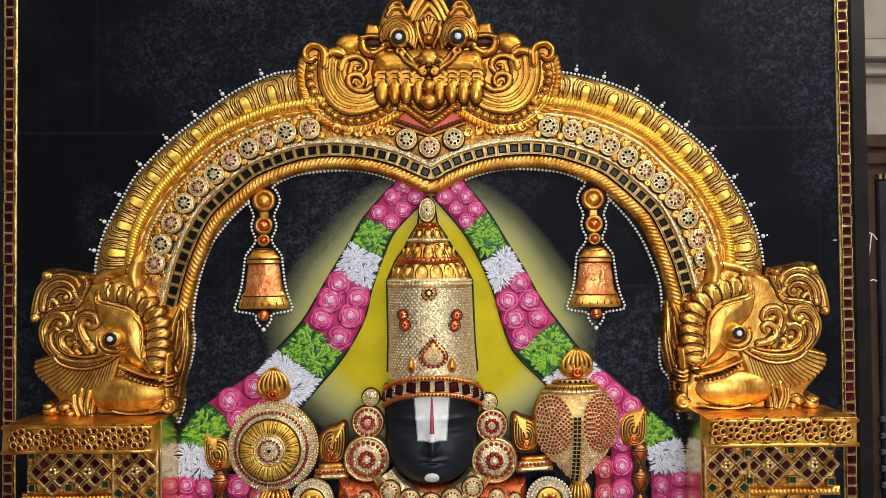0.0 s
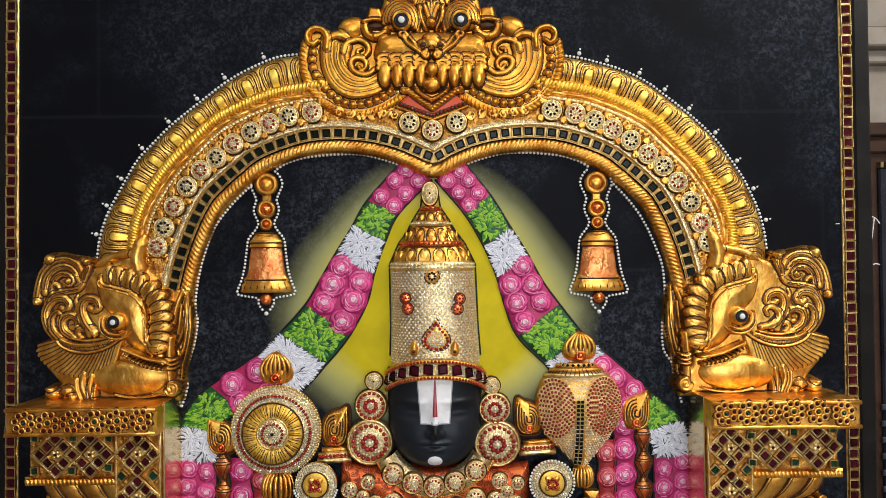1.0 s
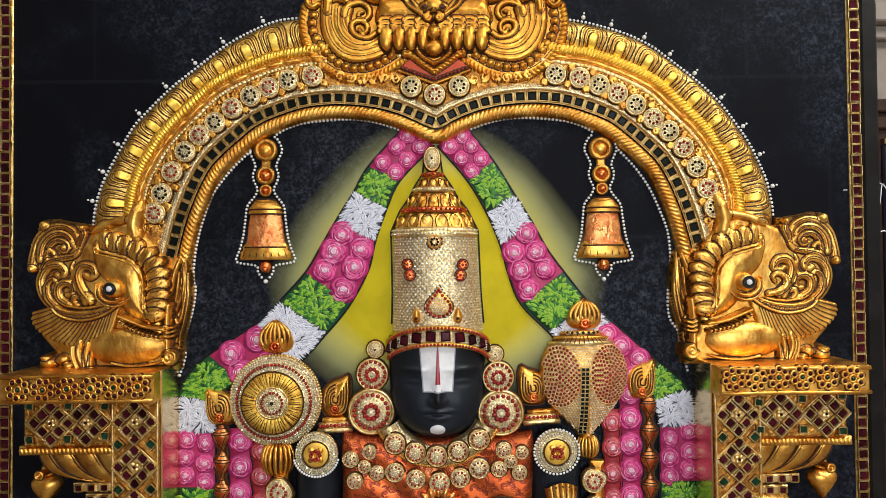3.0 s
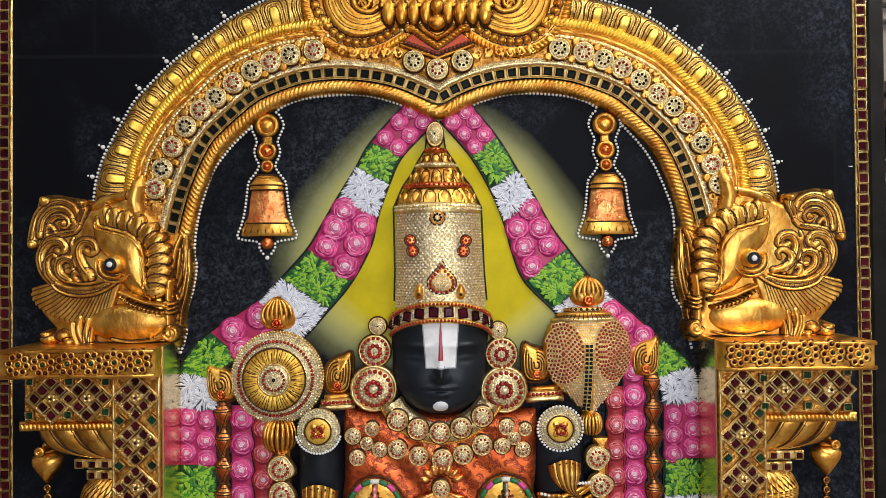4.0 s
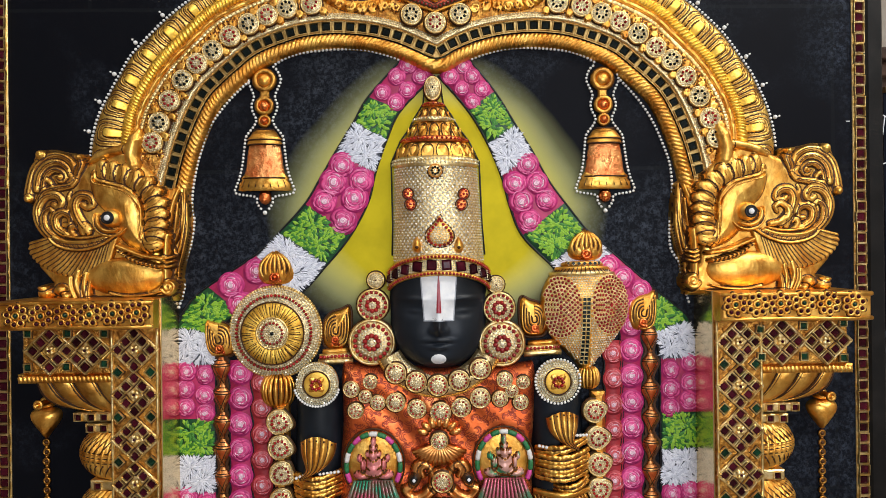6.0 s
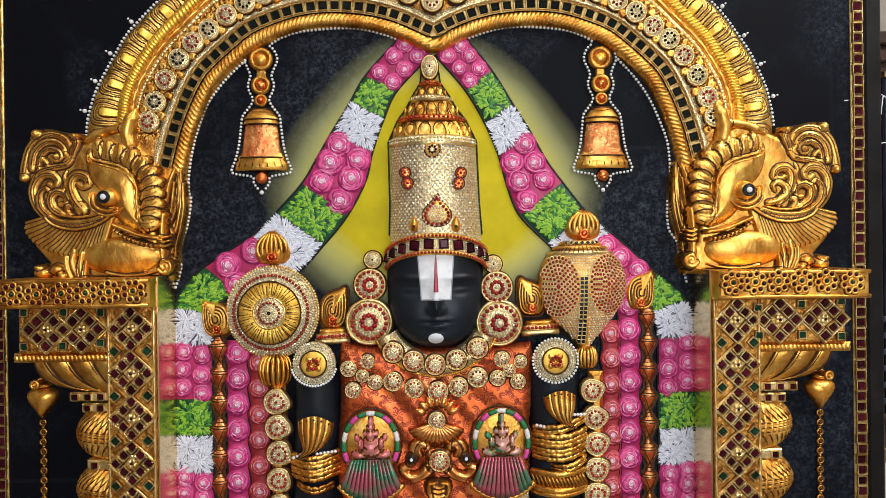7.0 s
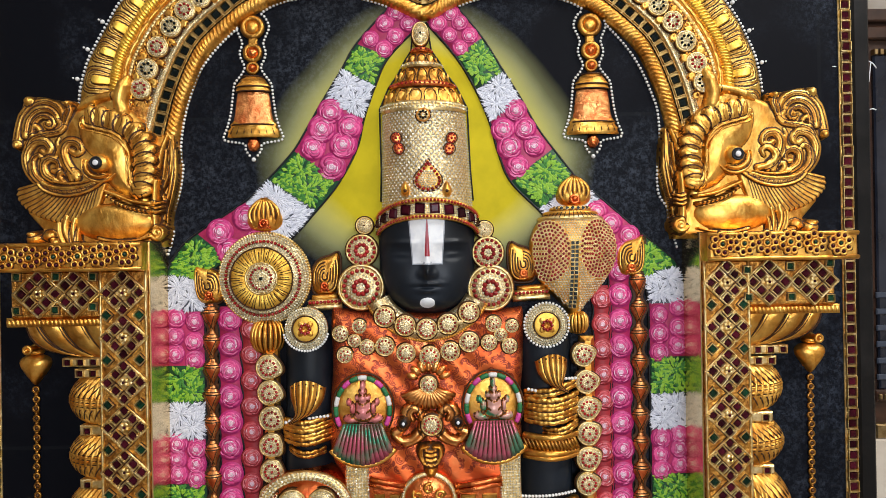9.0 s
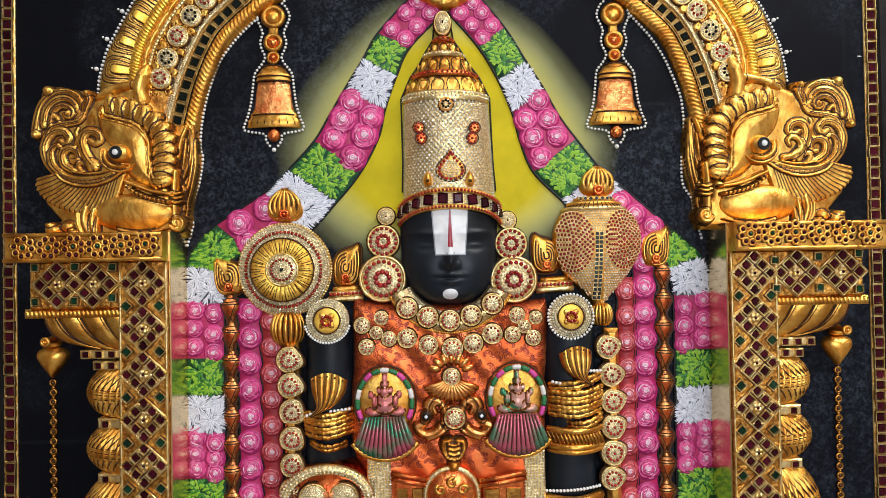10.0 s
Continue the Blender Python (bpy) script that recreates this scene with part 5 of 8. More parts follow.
    for q in (0.03, 0.0, 0.21, 0.25, 0.29, 0.46, 0.5, 0.54, 0.71, 0.75, 0.79):
        s.tube([(fx(x_in - wide * (1 - 0.07 * k - 0.38 * k ** 7) * (1 - min(0.99, q + 0.187 * k))), t + (bt - t) * k, (0.058 - 0.024 * k ** 2.5) * (1 - (1 - min(0.99, q + 0.187 * k)) ** 9 * 0.6) * 0.9 + 0.0022) for k in np.linspace(0.1, 0.97, 12)], 0.0015, 0, 5)
    part("contour_drawing", s, INK, br, "dark painted contour lines")
    s = Shape()
    s.box(*sorted((fx(x_in - wide - 0.003), fx(x_in))), t - 0.012, t, 0.0, 0.062, 0, 0.004)
    part("rim", s, GOLD, br)
    for i in range(22):
        s = Shape()
        s.dome(fx(x_in - wide * (i + 0.5) / 22), t - 0.006, 0.061, 0.0036, 0.0052, 0.003, 0, 8, 2, 0.5)
        part("bead", s, GOLD, br)

    # turned half column
    col = thing("half_column", "gilded turned half column of ribbed pots and stone bands", "column", "half columns")
    axis = PX0 + 0.004
    rad = lambda px: abs(axis - px)
    arc = (0.0, 96.0) if sg < 0 else (84.0, 180.0)
    def pot(za, zb, wide_, narrow):
        s = Shape()
        prof = []
        for i in range(15):
            k = i / 14
            prof.append((za + (zb - za) * k, narrow + (wide_ - narrow) * math.sin(math.pi * k) ** 0.7))
        s.half_lathe(fx(axis), prof, 0.0, 0.7, 0, 110, 44, 0.045, 0.35, *arc)
        for k in (0.44, 0.56):
            j = narrow + (wide_ - narrow) * math.sin(math.pi * k) ** 0.7
            s.half_lathe(fx(axis), [(za + (zb - za) * (k - 0.025), j * 0.98), (za + (zb - za) * k, j * 1.05), (za + (zb - za) * (k + 0.025), j * 0.98)], 0.0, 0.7, 0, 24, 0, 0, 0, *arc)
        part("pot", s, GOLD, col)
        s = Shape()
        swell = lambda k: narrow + (wide_ - narrow) * math.sin(math.pi * k) ** 0.7
        for k0, k1 in ((0.1, 0.38), (0.65, 0.9)):
            for i in range(11):
                a_ = arc[0] + (arc[1] - arc[0]) * (i + 0.5) / 11
                pts = []
                for q in (0.0, 0.35, 0.7, 1.0):
                    k, turn_ = k0 + (k1 - k0) * q, radians(a_ + (12 if sg < 0 else -12) * (0.5 - q))
                    pts.append((fx(axis) - swell(k) * 1.03 * math.cos(turn_), za + (zb - za) * k, max(0.001, swell(k) * 1.03 * math.sin(turn_) * 0.7)))
                s.tube(pts, [0.0004, 0.0008, 0.0012, 0.0006] if k0 < 0.5 else [0.0012, 0.0011, 0.0008, 0.0004], 0, 5)
        for k in (0.40, 0.5, 0.6):
            j = swell(k)
            s.half_lathe(fx(axis), [(za + (zb - za) * (k - 0.012), j * 1.0), (za + (zb - za) * k, j * 1.035), (za + (zb - za) * (k + 0.012), j * 1.0)], 0.0, 0.7, 0, 24, 0, 0, 0, *arc)
        part("contour_drawing", s, INK, col, "dark painted contour lines")
    def stones(za, zb, half_, count):
        s = Shape()
        s.box(*sorted((fx(axis - half_), fx(axis))), zb, za, 0.0, 0.036, 0, 0.002)
        part("band", s, GOLD_PALE, col)
        for i in range(count):
            piece("stone", COL_GEM, fx(axis - half_ * (i + 0.5) / count), (za + zb) / 2, 0.0355, col, 0, 0.95)
    zk = lambda y: (-0.4662, 1.2428)[1] - (y - 600) * T(1, 0.04)
    stones(zk(620), zk(636), rad((-0.4978, 1.2218)[0]), 4)
    stones(zk(640), zk(656), rad((-0.4814, 1.2064)[0]), 3)
    pot(zk(657), zk(740), rad((-0.5002, 1.1641)[0]), rad((-0.4806, 1.1330)[0]))
    stones(zk(741), zk(760), rad((-0.4753, 1.1293)[0]), 2)
    pot(zk(761), zk(838), rad((-0.5008, 1.0874)[0]), rad((-0.4812, 1.0579)[0]))
    stones(zk(838), zk(855), rad((-0.4759, 1.0571)[0]), 2)
    pot(zk(856), zk(985), rad((-0.5092, 0.9958)[0]), rad((-0.4814, 1.0441)[0]))

    # hanging drop with its chain
    drop = thing("hanging_drop", "gold heart-shaped drop on a beaded chain", "pendant", "hanging drops")
    c = (-0.5527, 1.2108) if sg < 0 else (0.5468, 1.2073)
    s = Shape()
    out = [(0, -36), (9, -26), (23, -8), (30, 6), (27, 18), (14, 24), (0, 23), (-14, 24), (-27, 18), (-30, 6), (-23, -8), (-9, -26)]
    s.pillow(spline([(c[0] + T(x) * 0.9, c[1] + T(y) * 0.9) for x, y in out], 3, True), 0.0, 0.016, 0, 5, (c[0], c[1] + T(4)))
    part("heart", s, GOLD, drop)
    s = Shape()
    s.dome(c[0], c[1] + T(27), 0.0, T(15), T(6), 0.012, 0, 14, 3)
    s.dome(c[0], c[1] + T(35), 0.0, T(10), T(7), 0.009, 0, 12, 3)
    part("collar", s, GOLD, drop)
    s = Shape()
    e = (-0.5409, 1.2396) if sg < 0 else (0.5377, 1.2363)
    s.torus(e[0], e[1], 0.040, T(6), T(3.2), 0, 12, 6)
    s.dome(e[0], e[1], 0.0, T(6), T(6), 0.046, 0, 10, 3)
    part("curl", s, GOLD, br, "small curl at the bowl's tip")
    k = 0
    while c[1] - T(36 + k * 17) > 0.95:
        z = c[1] - T(40 + k * 17)
        s = Shape()
        s.torus(c[0] + random.uniform(-0.0006, 0.0006), z, 0.003, T(5.0), T(2.3), 0, 12, 5)
        s.bead(c[0], z, 0.0025, T(4.0), 1, 6)
        s.dome(c[0], z - T(8.5), 0.0, T(3.5), T(3.5), 0.005, 0, 8, 2)
        part("link", s, [GOLD_DARK, INK], drop)
        k += 1


COL_GEM = gem_piece("column_stone", T(14, 0.04), 0.004, RUBY, GOLD_PALE, 0.14)
pillar(-1)
pillar(1)


# ---- painted garlands ----
PINKS = [shade("rose_deep_pink", (0.42, 0.016, 0.14), 0.5, 0, (0.5, 0.03, 0.19), 150, tint=0.12), shade("rose_pink", (0.64, 0.05, 0.22), 0.5, 0, (0.74, 0.1, 0.3), 150, tint=0.1),
         shade("rose_light_pink", (0.8, 0.24, 0.45), 0.5, 0, (0.72, 0.15, 0.37), 150, tint=0.08), shade("rose_white_pink", (0.86, 0.62, 0.72), 0.5)]
CORALS = [shade("rose_dark_coral", (0.34, 0.02, 0.03), 0.5, 0, (0.42, 0.03, 0.045), 150, tint=0.12), shade("rose_coral", (0.56, 0.065, 0.085), 0.5, 0, (0.62, 0.1, 0.12), 150, tint=0.1),
          shade("rose_light_coral", (0.7, 0.22, 0.25), 0.5), PINKS[3]]
PINK_PAD = shade("deep_pink_paint", (0.46, 0.02, 0.115), 0.5, 0, (0.28, 0.008, 0.06), 60)
CORAL_PAD = shade("red_paint", (0.36, 0.02, 0.03), 0.5, 0, (0.26, 0.012, 0.02), 60)
GREEN_PAD = shade("deep_green_paint", (0.008, 0.075, 0.022), 0.5, 0, (0.005, 0.045, 0.015), 60)
GREY_PAD = shade("dark_grey_paint", (0.1, 0.11, 0.14), 0.5, 0, (0.02, 0.025, 0.045), 90)
LEAVES = [shade("light_green_leaf", (0.2, 0.42, 0.015), 0.5, 0, (0.3, 0.52, 0.03), 200), shade("mid_green_leaf", (0.03, 0.17, 0.014), 0.5, 0, (0.06, 0.25, 0.02), 200)]
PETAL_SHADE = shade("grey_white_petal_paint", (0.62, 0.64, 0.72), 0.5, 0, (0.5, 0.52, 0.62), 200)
PETAL = shade("white_petal_paint", (0.8, 0.81, 0.88), 0.5, 0, (0.66, 0.68, 0.78), 200)


def rose_mesh(mats, seed):
    """A rose seen from the front: overlapping round petals, then a pale wound heart."""
    rng = random.Random(seed)
    sh = Shape()
    sh.dome(0, 0, 0, 0.98, 0.98, 0.08, 0, 26, 2)
    layers = ((0.5, 0.42, 6, 1, 0), (0.36, 0.34, 5, 1, 0), (0.25, 0.25, 4, 1, 2), (0.13, 0.17, 3, 2, 3))
    for li, (dist, size, count, main, edge) in enumerate(layers):
        start = rng.uniform(0, 6.28)
        for k in range(count):
            a = start + 2 * math.pi * (k + rng.uniform(-0.15, 0.15)) / count
            x, z = dist * math.cos(a), dist * math.sin(a)
            h = 0.07 + 0.05 * li + 0.012 * k
            rx, rz = size * rng.uniform(0.9, 1.1), size * 1.25 * rng.uniform(0.9, 1.1)
            sh.dome(x, z, h, rx, rz, 0.015, edge, 14, 1, a)
            sh.dome(x - 0.07 * size * math.cos(a), z - 0.07 * size * math.sin(a), h + 0.006, rx * 0.86, rz * 0.88, 0.02, main, 14, 2, a)
    n = 20
    pts = [(0.2 * (1 - k / n) * math.cos(k * 0.62 + seed), 0.2 * (1 - k / n) * math.sin(k * 0.62 + seed), 0.31) for k in range(n)]
    sh.dome(0, 0, 0.25, 0.26, 0.26, 0.05, 2, 12, 2)
    sh.tube(pts, 0.05, 3, 5)
    for k in range(22):
        a, d = rng.uniform(0, 6.28), rng.uniform(0.25, 0.82)
        arc = [(d * math.cos(a + t), d * math.sin(a + t), 0.24 + 0.14 * (1 - d)) for t in np.linspace(0, rng.uniform(0.5, 1.0), 6)]
        sh.tube(arc, [0.008, 0.03, 0.042, 0.038, 0.024, 0.006], rng.choice((2, 2, 3)) if d < 0.6 else 2, 5)
    sh.v = [(x * S(20), z * S(20), h * S(6)) for x, z, h in sh.v]
    return piece_mesh("rose", sh, mats)


ROSES = [rose_mesh(PINKS, s0) for s0 in (1, 2, 3, 4)]
CORAL_ROSES = [rose_mesh(CORALS, s0) for s0 in (5, 6)]


def garland(sg, outer, inner):
    """outer, inner: the two edges, at the ends of the coloured stretches."""
    drops = [1.2850, 1.2087, 1.1567, 1.1047, 1.0419, 0.9902, 0.95]
    a = outer + [(-sg * -0.3712, z) for z in drops]
    b = inner + [(-sg * -0.3155, z) for z in drops]
    m = len(a)
    lines = [np.array(spline(p, 12)) for p in (a, b)]
    fine = np.linspace(0, m - 1, len(lines[0]))

    def at(s_, q):
        """q from -1 at the outer edge to 1 at the inner one; s_ counts the stretches."""
        k = (q + 1) / 2
        return tuple(float(np.interp(s_, fine, lines[0][:, c]) * (1 - k) + np.interp(s_, fine, lines[1][:, c]) * k) for c in (0, 1))

    # ends of the stretches, by colour
    ends = [1, 2, 3, 5, 6, 7, 8, 10, 11, 12, 13, 14, 15, 16, 17]
    kinds = "pgwpgwpgwpgwpgw"
    gar = thing("flower_garland", "dark-edged garland of pink roses, green leaves and white blossom", "garland", "garlands")
    s0 = 0.0
    rng = random.Random(8 + sg)
    for kind, s1 in zip(kinds, ends):
        n = 10
        sh = Shape()
        for i in range(n + 1):
            s_ = s0 + (s1 - s0) * i / n
            for q, h in ((-1, 0.0004), (-0.97, 0.0022), (0, 0.003), (0.97, 0.0022), (1, 0.0004)):
                x, z = at(s_, q)
                sh.v.append((x, z, h))
        sh.f = [(i * 5 + k, i * 5 + 5 + k, i * 5 + 6 + k, i * 5 + 1 + k) for i in range(n) for k in range(4)]
        sh.m, sh.flat = [0] * len(sh.f), [False] * len(sh.f)
        pad = part("pad", sh, {"p": PINK_PAD, "g": GREEN_PAD, "w": GREY_PAD}[kind], gar, {"p": "deep pink painted stretch", "g": "dark green painted stretch", "w": "stretch of white blossom"}[kind])
        mid = [at(s0 + (s1 - s0) * t, 0) for t in np.linspace(0, 1, 9)]
        length = sum(math.dist(p, q) for p, q in zip(mid, mid[1:]))
        wide = math.dist(at((s0 + s1) / 2, -1), at((s0 + s1) / 2, 1))
        if kind == "p":
            # roses side by side, the columns a little out of step
            cols = 2 if wide < S(92) else 3
            rows = max(2, round(length / (wide / cols * 0.88)))
            size = wide / cols / S(38) * 1.06
            for i in range(rows):
                for j in range(cols):
                    t = (i + 0.5 + (0.16 if j % 2 else -0.16) + rng.uniform(-0.06, 0.06)) / rows
                    q = (2 * j + 1) / cols - 1 + rng.uniform(-0.03, 0.03)
                    x, z = at(s0 + (s1 - s0) * t, q * 0.94)
                    piece("rose", ROSES[rng.randrange(4)], x, z, 0.0028, pad, rng.uniform(0, 6.28), size * rng.uniform(0.9, 1.04))
        else:
            # brush strokes that radiate from one or two hearts
            hearts = [at(s0 + (s1 - s0) * t, q) for t, q in (((0.5, 0.0),) if kind == "w" and length < S(56) else ((0.32, -0.3), (0.68, 0.32)))]
            long_, wide_, count = (S(17), S(1.6), 0.115) if kind == "w" else (S(14), S(3.3), 0.046)
            strokes = []
            for _ in range(int(length * wide / S(1) ** 2 * count)):
                x, z = at(s0 + (s1 - s0) * rng.uniform(0.04, 0.96), rng.uniform(-1, 1) * (0.9 if kind == "w" else 0.82))
                cx_, cz_ = min(hearts, key=lambda p: math.dist(p, (x, z)))
                strokes.append((math.dist((cx_, cz_), (x, z)), x, z, math.atan2(z - cz_, x - cx_) + rng.uniform(-0.25, 0.25)))
            sh = Shape()
            for k, (d, x, z, a_) in enumerate(sorted(strokes, reverse=True)):
                l, w = long_ * rng.uniform(0.65, 1.0), wide_ * rng.uniform(0.75, 1.1)
                c_, s_ = math.cos(a_), math.sin(a_)
                h = 0.003 + 0.0018 * k / len(strokes)
                bend = rng.uniform(-0.1, 0.1) * l
                pts = [(-0.5 * l, 0, 0.0), (0.1 * l, w, 0.0), (0.5 * l, bend, 0.0), (0.1 * l, -w, 0.0), (0.1 * l, bend * 0.3, 0.0006)]
                sh.add([(x + c_ * u - s_ * v, z + s_ * u + c_ * v, h + e) for u, v, e in pts], [(0, 1, 4), (1, 2, 4), (2, 3, 4), (3, 0, 4)], 0 if rng.random() < 0.62 else 1, True)
            part("blossom" if kind == "w" else "foliage", sh, [PETAL, PETAL_SHADE] if kind == "w" else LEAVES, pad)["kind"] = "stuff"
        s0 = s1
    edge = Shape()
    for q in (-1, 1):
        edge.tube([(*at(s_, q), 0.0012) for s_ in np.linspace(0.0, m - 1, 110)], 0.0018, 0, 5)
    part("dark_outline", edge, BLACK, gar, "dark painted outline")


garland(-1, [(-0.0475, 1.7151), (-0.0956, 1.6619), (-0.1173, 1.6250), (-0.1438, 1.5825), (-0.1654, 1.5457), (-0.1870, 1.5106), (-0.2240, 1.4701), (-0.2569, 1.4393), (-0.3250, 1.3951), (-0.3512, 1.3717), (-0.3692, 1.3369)],
        [(-0.0007, 1.6916), (-0.0497, 1.6425), (-0.0698, 1.6015), (-0.0865, 1.5548), (-0.0967, 1.5139), (-0.1225, 1.4658), (-0.1563, 1.4244), (-0.2041, 1.3776), (-0.2777, 1.3563), (-0.3006, 1.3443), (-0.3146, 1.3282)])
garland(1, [(0.0490, 1.7126), (0.0840, 1.6685), (0.1139, 1.6196), (0.1374, 1.5815), (0.1583, 1.5427), (0.1826, 1.5088), (0.2166, 1.4658), (0.2499, 1.4368), (0.3108, 1.3830), (0.3367, 1.3623), (0.3593, 1.3376)],
        [(0.0034, 1.6915), (0.0458, 1.6416), (0.0733, 1.5944), (0.0926, 1.5474), (0.1044, 1.5038), (0.1212, 1.4626), (0.1610, 1.4213), (0.1975, 1.3841), (0.2790, 1.3466), (0.2994, 1.3382), (0.3074, 1.3242)])

# upright strings beside the figure
RED_BEAD = Shape()
prof = [(S(23), S(4)), (S(18), S(6)), (S(13), S(11)), (S(8), S(14)), (S(4), S(14.5)), (S(-2), S(12.5)), (S(-9), S(8.5)), (S(-16), S(5)), (S(-23), S(4))]
RED_BEAD.half_lathe(0, prof, 0.0, 0.7, 0, 14)
RED_BEAD.prism([(r_ + S(4.5), z_ * 1.1) for z_, r_ in prof] + [(-r_ - S(4.5), z_ * 1.1) for z_, r_ in reversed(prof)], -0.004, -0.001, 1, 0.0005)
for z, rr in ((S(17.5), S(6.6)), (S(12), S(12)), (S(8), S(14.3))):
    RED_BEAD.half_lathe(0, [(z - S(1), rr), (z, rr * 1.04), (z + S(1), rr)], 0.0, 0.72, 1, 14)
# a red wedge on the bead's front, with dark edges
wedge = lambda z, q: (-q * S(8.5) * (z + S(14)) / S(20), z, S(0.4) + 0.7 * math.sqrt(max(0.0, np.interp(z, [r_[0] for r_ in reversed(prof)], [r_[1] for r_ in reversed(prof)]) ** 2 - (q * S(8.5) * (z + S(14)) / S(20)) ** 2)))
RED_BEAD.add([wedge(S(zz), q) for zz in (6, 2, -2, -7, -13) for q in (-1, -0.5, 0, 0.5, 1)], [(5 * j + i, 5 * j + i + 1, 5 * j + i + 6, 5 * j + i + 5) for j in range(4) for i in range(4)], 2)
for q in (-1, 1):
    RED_BEAD.tube([wedge(S(zz), q * 1.05) for zz in (7, 2, -2, -7, -13, -20)], S(0.8), 1, 4)
    RED_BEAD.tube([(q * S(10), S(1), S(6)), (q * S(7.5), S(-4), S(5)), (q * S(5), S(-10), S(4.5))], S(0.6), 1, 4)
BROWN_FOIL = shade("brown_copper_foil", (0.74, 0.33, 0.11), 0.32, 1.0, (0.4, 0.12, 0.04), 90, (0.35, 0.65), 0.4, 200, 0.45)
RED_FOIL = shade("red_copper_foil", (0.9, 0.23, 0.065), 0.3, 1.0, (0.6, 0.1, 0.03), 80, (0.35, 0.65), 0.4, 200, 0.45)
RED_BEAD = piece_mesh("red_bead", RED_BEAD, [BROWN_FOIL, INK, RED_FOIL])
TEAR = medallion_mesh("teardrop_medallion", S(22), RUBY_BRIGHT, RUBY_BRIGHT, ((0.55, 12, 0.1),), 0.011, tear=0.32)


def strings(bead_x, rose_x, coral_x, drop_pts, tops, gold_x, side):
    gar = thing("bead_string", "hanging string of red copper spindle beads", "bead string", "bead strings")
    k = 0
    while tops[0] - k * S(46.5) > 0.95:
        piece("bead", RED_BEAD, bead_x, tops[0] - k * S(46.5), 0.004, gar, random.uniform(-0.05, 0.05), random.uniform(0.95, 1.03))
        k += 1
    for name, x, top, half, meshes, mat, label in (
            ("rose_garland", rose_x, tops[1], S(20), ROSES, PINK_PAD, "hanging garland of single pink roses"),
            ("rose_garland", coral_x, tops[2], S(17), CORAL_ROSES, CORAL_PAD, "hanging garland of single coral red roses")):
        gar = thing(name, label, "garland", "rose garlands")
        sh = Shape()
        for i in range(181):
            z = top + (0.95 - top) * i / 180
            w = half * (0.97 - 0.09 * math.cos((top - z) / S(44) * 6.283))
            for q, h in ((-1, 0.0004), (-0.94, 0.003), (0, 0.004), (0.94, 0.003), (1, 0.0004)):
                sh.v.append((x + q * w, z, h))
        sh.f = [(i * 5 + k, i * 5 + 5 + k, i * 5 + 6 + k, i * 5 + 1 + k) for i in range(180) for k in range(4)]
        sh.m, sh.flat = [0] * len(sh.f), [False] * len(sh.f)
        part("band", sh, mat, gar)
        k = 0
        while top - (k + 0.5) * S(44) > 0.96:
            piece("rose", meshes[k % len(meshes)], x + random.uniform(-0.001, 0.001), top - (k + 0.5) * S(44), 0.004, gar, random.uniform(0, 6), 1.08 if half > S(18) else 0.95)
            k += 1
        sh = Shape()
        for q in (-1, 1):
            sh.tube([(x + q * half * (1.0 - 0.09 * math.cos((top - z) / S(44) * 6.283)), z, 0.002) for z in np.linspace(top, 0.95, 180)], 0.0016, 0, 5)
        part("dark_outline", sh, BLACK, gar, "dark painted outline")
    gar = thing("medallion_chain", "hanging chain of crystal teardrop medallions with red stones", "chain", "medallion chains")
    sh = Shape()
    sh.box(gold_x - S(12), gold_x + S(12), 0.95, drop_pts[0][1] + S(30), 0.0, 0.018, 0, 0.006)
    part("gold_band", sh, GOLD, gar)
    for x, z in drop_pts:
        piece("medallion", TEAR, x, z, 0.018, gar, (2.1 if side < 0 else 1.3) + random.uniform(-0.25, 0.25), random.uniform(0.93, 1.02))


strings((-0.3056, 1.2348)[0], (-0.2804, 1.2344)[0], (-0.2512, 1.2338)[0], [(-0.2214, 1.2072), (-0.2204, 1.1719), (-0.2185, 1.1358), (-0.2190, 1.0990), (-0.2187, 1.0631), (-0.2192, 1.0279)], ((-0.3051, 1.2767)[1], (-0.2797, 1.2913)[1], (-0.2506, 1.2773)[1]), (-0.2206, 1.1581)[0], -1)
strings((0.3005, 1.2236)[0], (0.2740, 1.2241)[0], (0.2491, 1.2246)[0], [(0.2172, 1.2167), (0.2211, 1.1787), (0.2227, 1.1423), (0.2227, 1.1068), (0.2220, 1.0713), (0.2205, 1.0367)], (1.314, 1.352, 1.312), (0.2240, 1.1493)[0], 1)

# ---- painted bells ----
BELL = shade("orange_bell_foil", (0.95, 0.42, 0.14), 0.25, 0.8, (0.74, 0.19, 0.05), 50, (0.38, 0.62), 1.0, 110, 0.45, depth=0.0022)


